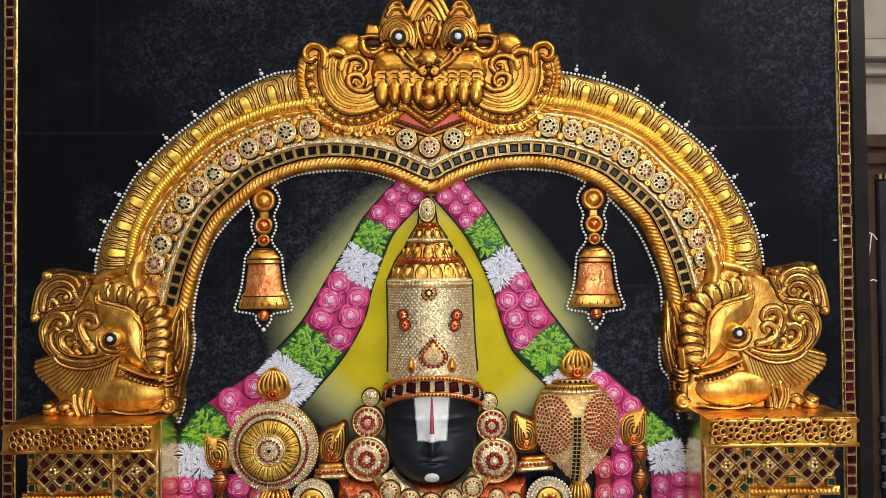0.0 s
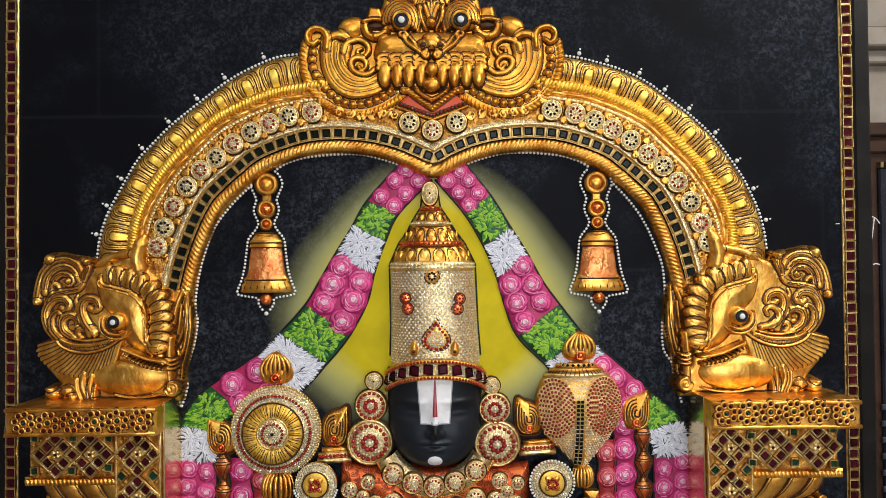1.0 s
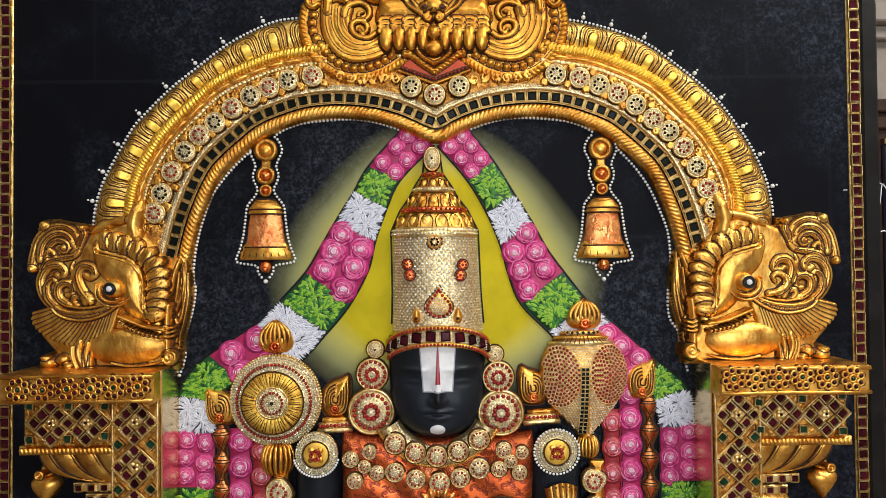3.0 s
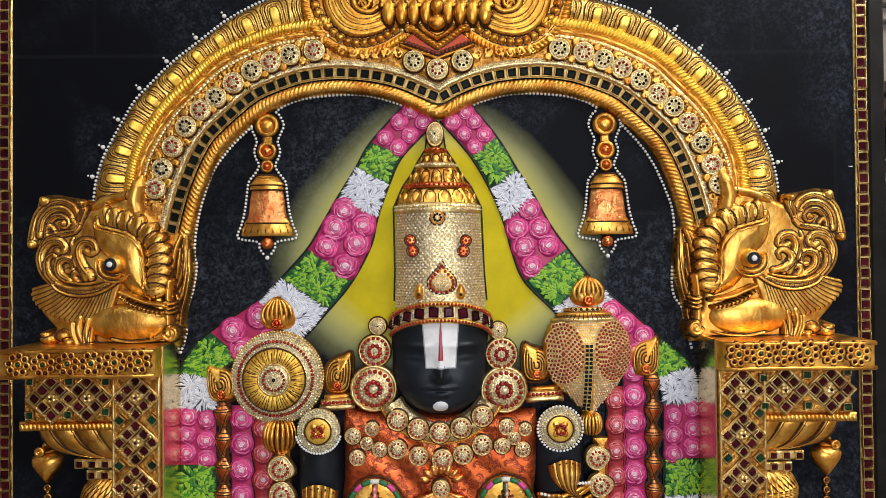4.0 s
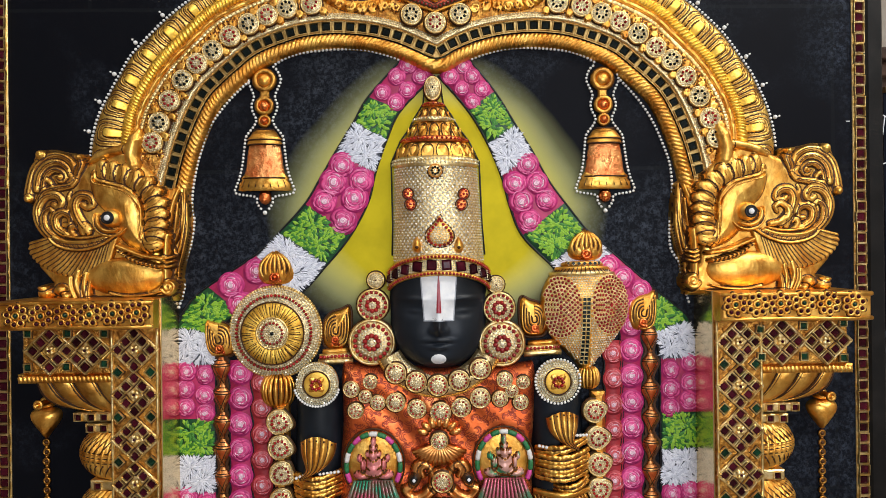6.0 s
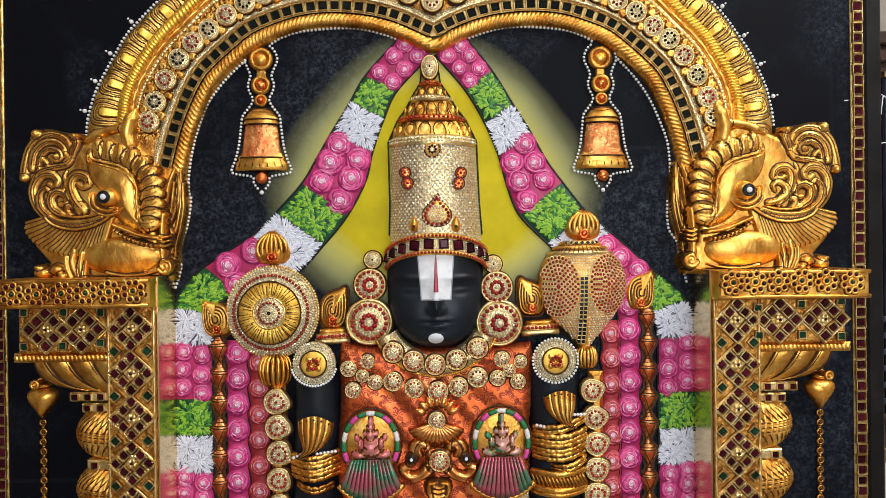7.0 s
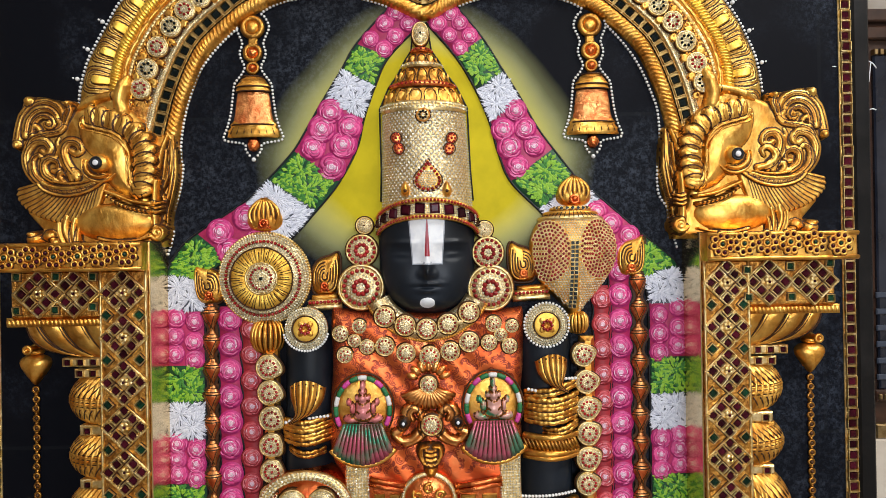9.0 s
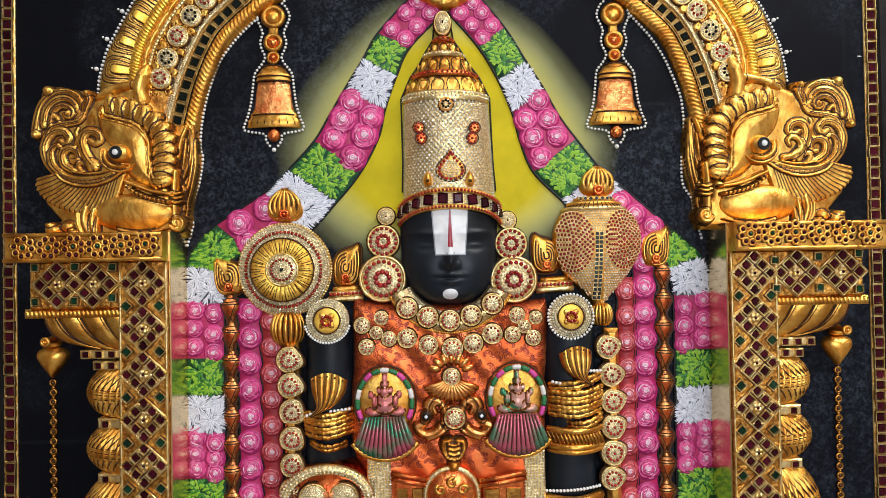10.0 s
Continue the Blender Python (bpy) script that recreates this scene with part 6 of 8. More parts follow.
def bell(x, z, shift):
    """x, z: the middle of the bell's body."""
    b = thing("hanging_bell", "orange and gold embossed bell outlined with pearls", "bell", "bells")
    def relief(name, rows, mat, hh, n=12):
        sh = Shape()
        sh.half_lathe(x, [(z + a, w) for a, w in rows], -0.001, 1.0, 0, n)
        sh.v = [(vx, vz, min(vh, 1) * hh / max(w for _, w in rows)) for vx, vz, vh in sh.v]
        return part(name, sh, mat, b)
    relief("lip", [(S(-56), S(41)), (S(-54), S(46)), (S(-47), S(44)), (S(-44), S(45)), (S(-37), S(39)), (S(-34), S(41)), (S(-28), S(36)), (S(-26), S(35))], GOLD, 0.012, 24)
    relief("body", [(S(-33), S(36)), (S(-15), S(32)), (S(5), S(30)), (S(22), S(27))], BELL, 0.011)
    relief("shoulder", [(S(22), S(29)), (S(26), S(30)), (S(30), S(28)), (S(33), S(30)), (S(37), S(26)), (S(46), S(20)), (S(50), S(12))], GOLD, 0.012, 16)
    for dz, rr, m in ((S(64), S(11), COPPER), (S(90), S(16), COPPER), (S(134), S(20), GOLD)):
        sh = Shape()
        sh.torus(x + shift * dz, z + dz, 0.003, rr * 0.8, rr * 0.28, 0, 18, 6)
        sh.dome(x + shift * dz, z + dz, 0.0, rr * 0.62, rr * 0.62, 0.009, 1, 14, 4)
        part("ball", sh, [GOLD_DARK, m], b)
    sh = Shape()
    sh.box(x + shift * 0.11 - S(8), x + shift * 0.11 + S(8), z + S(102), z + S(122), 0.0, 0.005, 0, 0.002)
    part("link", sh, GOLD_DARK, b)
    sh = Shape()
    sh.dome(x, z - S(66), 0.0, S(11), S(13), 0.008, 0, 12, 3)
    sh.dome(x, z - S(72), 0.002, S(6), S(6), 0.008, 0, 10, 3)
    part("clapper", sh, COPPER, b)
    sh = Shape()
    for q in (-0.8, -0.55, -0.28, 0, 0.28, 0.55, 0.8):
        sh.tube([(x + q * S(41), z - S(38), 0.0118 * math.sqrt(1 - q * q) * 0.8), (x + q * S(47), z - S(50), 0.0125 * math.sqrt(1 - q * q))], S(0.75), 0, 4)
    for dz, w in ((-34, 38), (23, 30), (31, 29), (48, 18)):
        sh.tube([(x + S(w) * math.cos(a), z + S(dz), 0.0125 * math.sin(a)) for a in np.linspace(0.15, 2.99, 12)], S(1.3), 0, 4)
    part("contour_drawing", sh, INK, b, "dark painted contour lines")
    side = [(S(7), S(-86)), (S(13), S(-77)), (S(16), S(-66)), (S(44), S(-61)), (S(51), S(-55)), (S(44), S(-36)), (S(38), S(-12)), (S(34), S(20)), (S(31), S(38)), (S(19), S(54)), (S(14), S(66)), (S(20), S(80)), (S(22), S(92)), (S(18), S(106)), (S(22), S(118)), (S(28), S(134)), (S(22), S(150)), (S(14), S(158))]
    for sg in (-1, 1):
        g = Guide([(x + shift * max(dz, 0) + sg * dx, z + dz) for dx, dz in side], 6)
        for k in range(int(g.length / S(6.3)) + 1):
            px, pz = g.at(k * S(6.3))
            piece("pearl", PEARL_DOT, float(px), float(pz), S(3), b, 0, 0.9)
    piece("pearl", PEARL_LARGE, x, z - S(93), S(3), b)


bell(*(-0.2432, 1.5755), 0.01)
bell(*(0.2400, 1.5737), -0.02)


# ---- the figure: one plain dark form ----
SKIN = shade("black_matt_stone_paint", (0.006, 0.008, 0.011), 0.4, 0.0, (0.014, 0.019, 0.028), 14, (0.35, 0.7), specular=0.27)
r = Relief((-0.2163, 1.1584)[0], (0.2149, 1.1499)[0], 0.95, (0.0006, 1.4229)[1], 0.00095)
hc = (0.0001, 1.3467)
X, Z = r.x - hc[0], r.z - hc[1]
low = np.clip(-Z / T(92, 0.04), 0, 1)
wide = T(88, 0.04) * np.sqrt(np.clip(1 - low ** 2.6, 0.0, 1)) * (1 + 0.02 * np.clip(Z / T(80), -1, 1)) + 1e-6
q = np.abs(X) / wide
head = (q < 1) & (Z > -T(92, 0.04)) & (Z < T(96, 0.04))
form = 0.006 + 0.037 * np.clip(1 - q ** 2.1, 0, 1) ** 0.5 * np.clip(1 - low ** 3, 0, 1) ** 0.45
bump = lambda cx, cz, sx, sz: np.exp(-((X - T(cx)) / T(sx)) ** 2 - ((Z - T(cz)) / T(sz)) ** 2)
form += 0.013 * bump(1, -13, 6.5, 13) + 0.004 * bump(-9, -17, 6, 6) + 0.004 * bump(11, -17, 6, 6) + 0.004 * bump(1, 12, 8, 30)
form += 0.006 * bump(1, -33, 19, 3.6) + 0.006 * bump(1, -45, 14, 4.5) - 0.003 * bump(1, -38.5, 17, 2) + 0.004 * bump(1, -66, 22, 10) - 0.005 * bump(-40, 18, 20, 10) - 0.005 * bump(42, 18, 20, 10) + 0.003 * bump(-40, 17, 13, 4.5) + 0.003 * bump(42, 17, 13, 4.5) + 0.003 * bump(-40, 38, 24, 5) + 0.003 * bump(42, 38, 24, 5)
form += 0.003 * bump(-42, -26, 26, 24) + 0.003 * bump(44, -26, 26, 24)
r.h[head] = form[head]
for pts, w in (([(-0.1687, 1.2441), (-0.1695, 1.1884), (-0.1729, 1.0574)], 41), ([(0.1657, 1.2364), (0.1662, 1.1819), (0.1642, 0.9188)], 47)):
    r.stroke(pts, T(w, 0.02), 0.0, 0.028, ink=None)
GREY_EDGE = shade("grey_edge_paint", (0.3, 0.32, 0.36), 0.4)
idol = r.build("black_idol_figure", [SKIN, WHITE, RED, GREY_EDGE])


def on_face(x, z, lift):
    """Height of the face there."""
    i, j = np.clip(np.searchsorted(r.xs, x + hc[0]), 0, r.nx - 1), np.clip(np.searchsorted(r.zs, z + hc[1]), 0, r.nz - 1)
    return float(form[j, i]) + lift


def paint(left, right, z0, z1, mi, lift, rows=34, cols=14):
    """A painted patch that follows the face."""
    sh = Shape()
    for j in range(rows + 1):
        z = z0 + (z1 - z0) * j / rows
        a_, b_ = left(z), right(z)
        for i in range(cols + 1):
            x = a_ + (b_ - a_) * i / cols
            sh.v.append((hc[0] + x, hc[1] + z, on_face(x, z, lift)))
    sh.f = [(j * (cols + 1) + i, j * (cols + 1) + i + 1, (j + 1) * (cols + 1) + i + 1, (j + 1) * (cols + 1) + i) for j in range(rows) for i in range(cols)]
    sh.m, sh.flat = [mi] * len(sh.f), [False] * len(sh.f)
    return sh


marks = [paint(lambda z: -T(25) - z * 0.075, lambda z: T(27) + z * 0.075, 0.0, T(84), 3, 0.0012),
         paint(lambda z: -T(23) - z * 0.075, lambda z: T(25) + z * 0.075, T(2), T(84), 1, 0.0016),
         paint(lambda z: T(1) - T(4.2) * (1 - (z - T(14)) / T(70)) ** 0.6, lambda z: T(1) + T(4.2) * (1 - (z - T(14)) / T(70)) ** 0.6, T(14), T(83.9), 2, 0.0021, 34, 6),
         paint(lambda z: -T(13) * math.sqrt(max(0, 1 - ((z + T(66)) / T(9.5)) ** 2)), lambda z: T(13) * math.sqrt(max(0, 1 - ((z + T(66)) / T(9.5)) ** 2)), -T(75.5), -T(56.5), 1, 0.0009, 16, 10)]
bm = bmesh.new()
bm.from_mesh(idol.data)
for sh in marks:
    vs = [bm.verts.new((x, FACE - h, z)) for x, z, h in sh.v]
    for q, mi in zip(sh.f, sh.m):
        fc = bm.faces.new([vs[i] for i in q])
        fc.material_index, fc.smooth = mi, True
bm.to_mesh(idol.data)
bm.free()
tagged(idol, "plain black idol figure with white and red forehead mark", "statue")

# ---- crown ----
crown = thing("tall_crown", "tall crystal-studded crown with gilded tiers and a finial", "crown")
cz = lambda y: (0.0013, 1.6929)[1] - y * T(1, 0.04)
ax = lambda y: (-0.0038, 1.6621)[0] + ((0.0020, 1.4168)[0] - (-0.0038, 1.6621)[0]) * (y - 40) / 320.0


def tier(name, rows, mat, deep, flutes=0, flute=0.0, n=40, label=""):
    sh = Shape()
    big = max(w for _, w in rows)
    sh.half_lathe(0, [(cz(y), T(w, 0.04), ax(y)) for y, w in rows], 0.0, deep / T(big, 0.04), 0, n, flutes, flute)
    return part(name, sh, mat, crown, label)


tier("tier", [(58, 18), (62, 20), (64, 20), (72, 26), (84, 34)], GOLD, 0.022, 16, 0.03)
tier("tier", [(90, 37), (98, 41), (110, 50), (122, 56)], GOLD, 0.032, 16, 0.03)
tier("tier", [(130, 60), (140, 67), (150, 73), (160, 76)], GOLD, 0.036, 16, 0.03)
tier("ring", [(54, 14), (56, 20), (60, 21), (63, 18)], COPPER, 0.022)
tier("ring", [(83, 35), (86, 39), (90, 39), (93, 36)], GOLD_PALE, 0.027)
tier("ring", [(120, 57), (123, 62), (128, 63), (131, 59)], COPPER, 0.035)
tier("ring", [(158, 74), (162, 79), (172, 80), (177, 77)], GOLD_PALE, 0.040)
tier("drum", [(175, 77), (200, 78), (280, 80), (350, 84), (366, 85)], CRYSTAL_BED, 0.038)
# petals in ink on the tiers
sh = Shape()
for y0, y1, w0, w1, d0, d1, count in ((66, 83, 22, 33, 0.016, 0.022, 5), (95, 121, 40, 55, 0.024, 0.032, 7), (133, 158, 62, 75, 0.031, 0.036, 8)):
    for k in range(count):
        a0 = math.pi * (k + 0.5) / count
        pts = []
        for da, t in ((-0.36, 1.0), (-0.42, 0.55), (-0.25, 0.15), (0, 0.05), (0.25, 0.15), (0.42, 0.55), (0.36, 1.0)):
            a = a0 + da * math.pi / count
            y, w, d = y0 + (y1 - y0) * t, w0 + (w1 - w0) * t, d0 + (d1 - d0) * t
            pts.append((ax(y) - T(w, 0.04) * math.cos(a), cz(y), d * math.sin(a) + 0.0008))
        sh.tube(spline(pts, 3), T(0.9), 0, 4)
part("contour_drawing", sh, INK, crown, "dark painted petal outlines")
# raised petals
for y0, y1, w, d, count in ((66, 83, 28, 0.02, 5), (95, 121, 49, 0.029, 7), (133, 158, 70, 0.034, 8)):
    for k in range(count):
        a = math.pi * (k + 0.5) / count
        sh = Shape()
        ym = y0 + (y1 - y0) * 0.62
        sh.dome(ax(ym) - T(w, 0.04) * math.cos(a), cz(ym), d * math.sin(a) - 0.001, T(w * 0.95 / count * 1.1) * max(0.35, math.sin(a)), T((y1 - y0) * 0.4), 0.0013, 0, 12, 3)
        part("petal", sh, GOLD, crown)


def wrap(y, w, a, d):
    return ax(y) - T(w, 0.04) * math.cos(a), cz(y), d * math.sin(a)


rng = random.Random(3)
sh = Shape()
for j in range(34):
    y = 179 + j * 5.1
    w = 77.5 + 7 * (y - 175) / 180
    count = 27
    for k in range(count):
        a = math.pi * (k + 0.5 * (j % 2) + 0.25) / count
        x, z, h = wrap(y, w, a, 0.038)
        crystal(sh, x, z, h - 0.0003, T(3.7) * max(0.5, math.sin(a)), rng)
part("crystal_field", sh, CRYSTAL_WHITE, crown, "close rows of white crystals")["kind"] = "stuff"
sh = Shape()
for y, w, d, count, rows in ((87, 39, 0.027, 18, 1), (164, 79.5, 0.040, 36, 1), (170, 80, 0.040, 36, 1)):
    for k in range(count):
        x, z, h = wrap(y, w, math.pi * (k + 0.5) / count, d)
        crystal(sh, x, z, h, T(3.2), rng)
part("crystal_field", sh, CRYSTAL, crown, "rings of white crystals")["kind"] = "stuff"
RED_DOT = dot_piece("red_stone", T(3.1), RUBY_BRIGHT, 6)
for y, w, d, count in ((59, 20.5, 0.022, 7), (125.5, 62, 0.035, 22)):
    for k in range(count):
        x, z, h = wrap(y, w, math.pi * (k + 0.5) / count, d)
        piece("red_stone", RED_DOT, x, z, h, crown, 0, 0.78)
FINIAL = medallion_mesh("finial", T(19), JET, JET, ((0.8, 1, 0.02),), 0.014)
ob = piece("finial", FINIAL, *(-0.0043, 1.6693), 0.014, crown)
ob.matrix_basis = ob.matrix_basis @ Matrix.Diagonal((0.78, 1, 1.12, 1))
piece("flower_stone", medallion_mesh("flower_stone", T(12), JET, PEARL, ((0.5, 8, 0.16),), 0.004, GOLD, GOLD), *(-0.0019, 1.5515), 0.0385, crown)
# two red curls on the drum
for c, m in (((-0.0377, 1.5137), 1), ((0.0352, 1.5127), -1)):
    sh = Shape()
    for dx, dz, rx, rz in ((-2, 9, 8.5, 11), (2, -9, 8.5, 12)):
        p = (c[0] + m * T(dx), c[1] + T(dz))
        sh.dome(*p, 0.0345, T(rx), T(rz), 0.0016, 0, 16, 3, m * 0.3)
        for k in range(9):
            a = k * 0.7
            sh.bead(p[0] + T(rx - 3.2) * math.cos(a), p[1] + T(rz - 3.2) * math.sin(a), 0.0355, T(2.1), 1, 6)
        sh.bead(*p, 0.036, T(2.6), 1, 6)
        sh.torus(*p, 0.0355, T((rx + rz) / 2), T(1.0), 2, 18, 4)
    part("curl", sh, [COPPER, RUBY_BRIGHT, INK], crown, "red stone-set curl")
# crest in front
crest = thing("crown_crest", "teardrop crest of red stones and crystals with two gold buds", "ornament")
c = (0.0034, 1.4676)
sh = Shape()
drop = [(c[0] + T(a), c[1] + T(b)) for a, b in ((0, 31), (8, 19), (20, 6), (25, -8), (18, -21), (0, -26), (-18, -21), (-25, -8), (-20, 6), (-8, 19))]
sh.pillow(spline(drop, 4, True), 0.034, 0.0405, 0, 4, (c[0], c[1] - T(4)), 0.3)
part("setting", sh, GOLD, crest)
sh = Shape()
rim_ = spline(drop, 4, True)
sh.tube([(x, z, 0.0365) for x, z in rim_ + rim_[:1]], T(1.6), 0, 5)
part("contour_drawing", sh, INK, crest)
ring = spline([(c[0] + (x - c[0]) * 0.8, c[1] - T(2) + (z - c[1]) * 0.8) for x, z in drop], 2, True)
for x, z in ring:
    piece("red_stone", RED_DOT, x, z, 0.041, crest, 0, 1.0)
sh = Shape()
for i in range(-4, 5):
    for j in range(-5, 6):
        x, z = T((i + 0.5 * (j % 2)) * 4.2), T(j * 3.8 - 3)
        if math.hypot(x / T(15), (z + T(4)) / T(15)) < 1:
            crystal(sh, c[0] + x, c[1] + z, 0.0408, T(3.2), rng)
part("crystal_field", sh, CRYSTAL, crest)["kind"] = "stuff"
for p in ((-0.0279, 1.4498), (0.0291, 1.4490)):
    sh = Shape()
    sh.pillow(spline([(p[0] + T(a), p[1] + T(b)) for a, b in ((0, 16), (8, 2), (7, -9), (0, -13), (-7, -9), (-8, 2))], 4, True), 0.03, 0.044, 0, 4)
    sh.bead(p[0], p[1] - T(3), 0.042, T(4), 1, 6)
    part("bud", sh, [GOLD, INK], crest)

# brow band
band_ = thing("brow_band", "curved brow band of dark red squares between rows of red stones", "headband")
mid = [(lambda t: ((0.0020, 1.4225)[0] + T(93, 0.045) * math.sin(t), (0.0020, 1.4225)[1] - T(30) * (1 - math.cos(t)) * 1.1, 0.012 + 0.036 * math.cos(t)))(t) for t in np.linspace(-1.42, 1.42, 41)]
for off, rad, mat in ((T(15), T(4.6), GOLD), (-T(13), T(4.6), GOLD)):
    sh = Shape()
    sh.tube([(x, z + off, h) for x, z, h in mid], rad, 0, 7)
    part("rail", sh, mat, band_, "gold rail with red stones")
    for x, z, h in mid:
        piece("red_stone", RED_DOT, x, z + off, h + T(4), band_, 0, 0.9)
sh = Shape()
for (x0, z0, h0), (x1, z1, h1) in zip(mid, mid[1:]):
    sh.add([(x0, z0 - T(13), h0 - 0.002), (x1, z1 - T(13), h1 - 0.002), (x1, z1 + T(15), h1 - 0.002), (x0, z0 + T(15), h0 - 0.002)], [(0, 1, 2, 3)])
part("strip", sh, GOLD_PALE, band_)
sq = gem_piece("square_stone", T(17), 0.003, RUBY, RUBY, 0.06)
sh = Shape()
for k in range(10):
    x, z, h = mid[2 + 4 * k]
    ob = piece("square_stone", sq, x, z + T(1), h - 0.001, band_, 0, 1)
    t = (k - 4.5) * 0.24
    ob.matrix_basis = ob.matrix_basis @ Matrix.Rotation(-t * 0.25, 4, "Y") @ Matrix.Rotation(t * 0.9, 4, "Z") @ Matrix.Diagonal((1.0 if abs(t) < 0.6 else 0.85, 1, 1.05, 1))
for k in range(11):
    x, z, h = mid[min(40, 4 * k)]
    for j in range(-2, 3):
        for i in (-1, 0, 1):
            crystal(sh, x + T(i * 3.4), z + T(1 + j * 3.8), h - 0.001, T(2.6), rng)
part("crystal_field", sh, CRYSTAL, band_)["kind"] = "stuff"

# ---- ear ornaments ----
EAR = {15: medallion_mesh("small_disc", T(15), RUBY_BRIGHT, RUBY, ((0.55, 1, 0.03),), 0.01), 27: medallion_mesh("middle_disc", T(28), RUBY_BRIGHT, CRYSTAL, ((0.8, 17, 0.1), (0.36, 9, 0.125)), 0.012),
       40: medallion_mesh("large_disc", T(41), RUBY_BRIGHT, CRYSTAL, ((0.72, 20, 0.08), (0.29, 9, 0.1)), 0.014)}
for spots in ([(-0.0866, 1.4021), (-0.0909, 1.3675), (-0.0925, 1.3160)], [(0.0814, 1.3940), (0.0855, 1.3615), (0.0884, 1.3121)]):
    ear = thing("ear_ornament", "ear ornament of three crystal discs with red stone rings", "jewellery", "ear ornaments")
    for (x, z), k in zip(spots, (15, 27, 40)):
        sh = Shape()
        sh.dome(x, z, 0.0, T(k * 0.8), T(k * 0.8), 0.018, 0, 14, 3)
        part("backing", sh, GOLD, ear)
        piece("disc", EAR[k], x, z, 0.014, ear, random.uniform(0, 3))

# ---- collar and necklace ----
collar = thing("crystal_collar", "broad crystal collar with five red-dotted medallions", "necklace")
cc = (-0.0001, 1.3329)
sh, bed = Shape(), Shape()
arcs = np.linspace(math.radians(207), math.radians(333), 41)
for t in arcs:
    for rr, h in ((T(76), 0.018), (T(84), 0.034), (T(100), 0.037), (T(112), 0.034), (T(116), 0.022)):
        sh.v.append((cc[0] + rr * math.cos(t), cc[1] + rr * math.sin(t), h))
sh.f = [(i * 5 + k, i * 5 + 5 + k, i * 5 + 6 + k, i * 5 + 1 + k) for i in range(40) for k in range(4)]
sh.m, sh.flat = [0] * len(sh.f), [False] * len(sh.f)
part("crescent", sh, CRYSTAL_BED, collar)
for j in range(9):
    rr = T(80 + j * 3.8)
    for k in range(int(rr * 2.2 / T(4.3))):
        t = math.radians(208) + k * T(4.3) / rr
        if t < math.radians(332):
            crystal(bed, cc[0] + rr * math.cos(t), cc[1] + rr * math.sin(t), 0.0345 if 2 < j < 7 else 0.0325, T(2.7), rng)
part("crystal_field", bed, CRYSTAL, collar)["kind"] = "stuff"
MED17 = medallion_mesh("medallion", T(18), RUBY_BRIGHT, CRYSTAL, ((0.68, 13, 0.095),), 0.007)
for x, z in [(-0.0588, 1.2764), (-0.0310, 1.2638), (-0.0015, 1.2587), (0.0275, 1.2650), (0.0566, 1.2804)]:
    piece("medallion", MED17, x, z, 0.037, collar, random.uniform(0, 3))
sh = Shape()
for k in range(60):
    t = math.radians(208) + math.radians(124) * k / 59
    sh.bead(cc[0] + T(115.5) * math.cos(t), cc[1] + T(115.5) * math.sin(t), 0.027, T(3.6), 0, 6)
part("bead_edge", sh, GOLD, collar, "row of fine gold beads")["kind"] = "stuff"

# ---- chest cloth ----
CLOTH = shade("copper_lustre_paint", (0.74, 0.155, 0.038), 0.36, 0.9, (0.82, 0.3, 0.1), 20, (0.48, 0.74), 0.25, 160, 0.52, third=(0.5, 0.075, 0.02), third_scale=14, grain=4.0)
cloth = Relief((-0.1438, 1.1591)[0], (0.1388, 1.1535)[0], 0.95, (-0.0053, 1.2883)[1], 0.00075)
edge_pts = [(-0.1344, 1.2814), (-0.1206, 1.2858), (-0.0746, 1.2804), (0.0639, 1.2779), (0.1219, 1.2830), (0.1342, 1.2767), (0.1319, 1.1997), (0.1280, 1.1537), (0.1281, 1.0771), (0.1056, 1.0317), (0.0998, 0.9251), (-0.1144, 0.9302), (-0.1151, 1.0366), (-0.1373, 1.0827), (-0.1377, 1.1590), (-0.1340, 1.2048)]
cloth.sheet(spline(edge_pts, 4, True), 0.010, 0.018, 0.016)
inside = cloth.h > 0
fold = np.sin((cloth.z * 55 + 6 * np.sin(cloth.x * 14)) * 2.2) * 0.0013 + np.sin(cloth.x * 90 + cloth.z * 40) * 0.0004
cloth.h[inside] += fold[inside]
rng = random.Random(21)
done = []
for _ in range(5000):
    c = (rng.uniform(cloth.xs[0], cloth.xs[-1]), rng.uniform(1.06, cloth.zs[-1]))
    if all(math.hypot(c[0] - d[0], c[1] - d[1]) > T(10.5) for d in done):
        done.append(c)
        big, st, m = T(rng.uniform(8, 13)), rng.uniform(0, 360), rng.choice((-1, 1))
        for q in (1.0, 0.68, 0.38):
            cloth.groove(spiral(c, big * q, big * q * 0.5, rng.uniform(0.4, 0.6), st + rng.uniform(-10, 10), 10, m), 0.00085, 0.0004, 1, 5)
tagged(cloth.build("chest_cloth", [CLOTH, shade("rust_red_engraving", (0.27, 0.04, 0.015), 0.45, 0.6)], brown_rims=False), "copper-red embossed chest cloth engraved with fine curls", "cloth")
neck = thing("medallion_necklace", "necklace of round crystal medallions with red stones on the chest", "necklace")
MED = {k: medallion_mesh("medallion", T(k), RUBY_BRIGHT, RUBY_BRIGHT if k < 16 else CRYSTAL, ((0.6, 10, 0.1),) if k > 16 else ((0.55, 7, 0.1),), 0.008) for k in (13, 15, 19)}
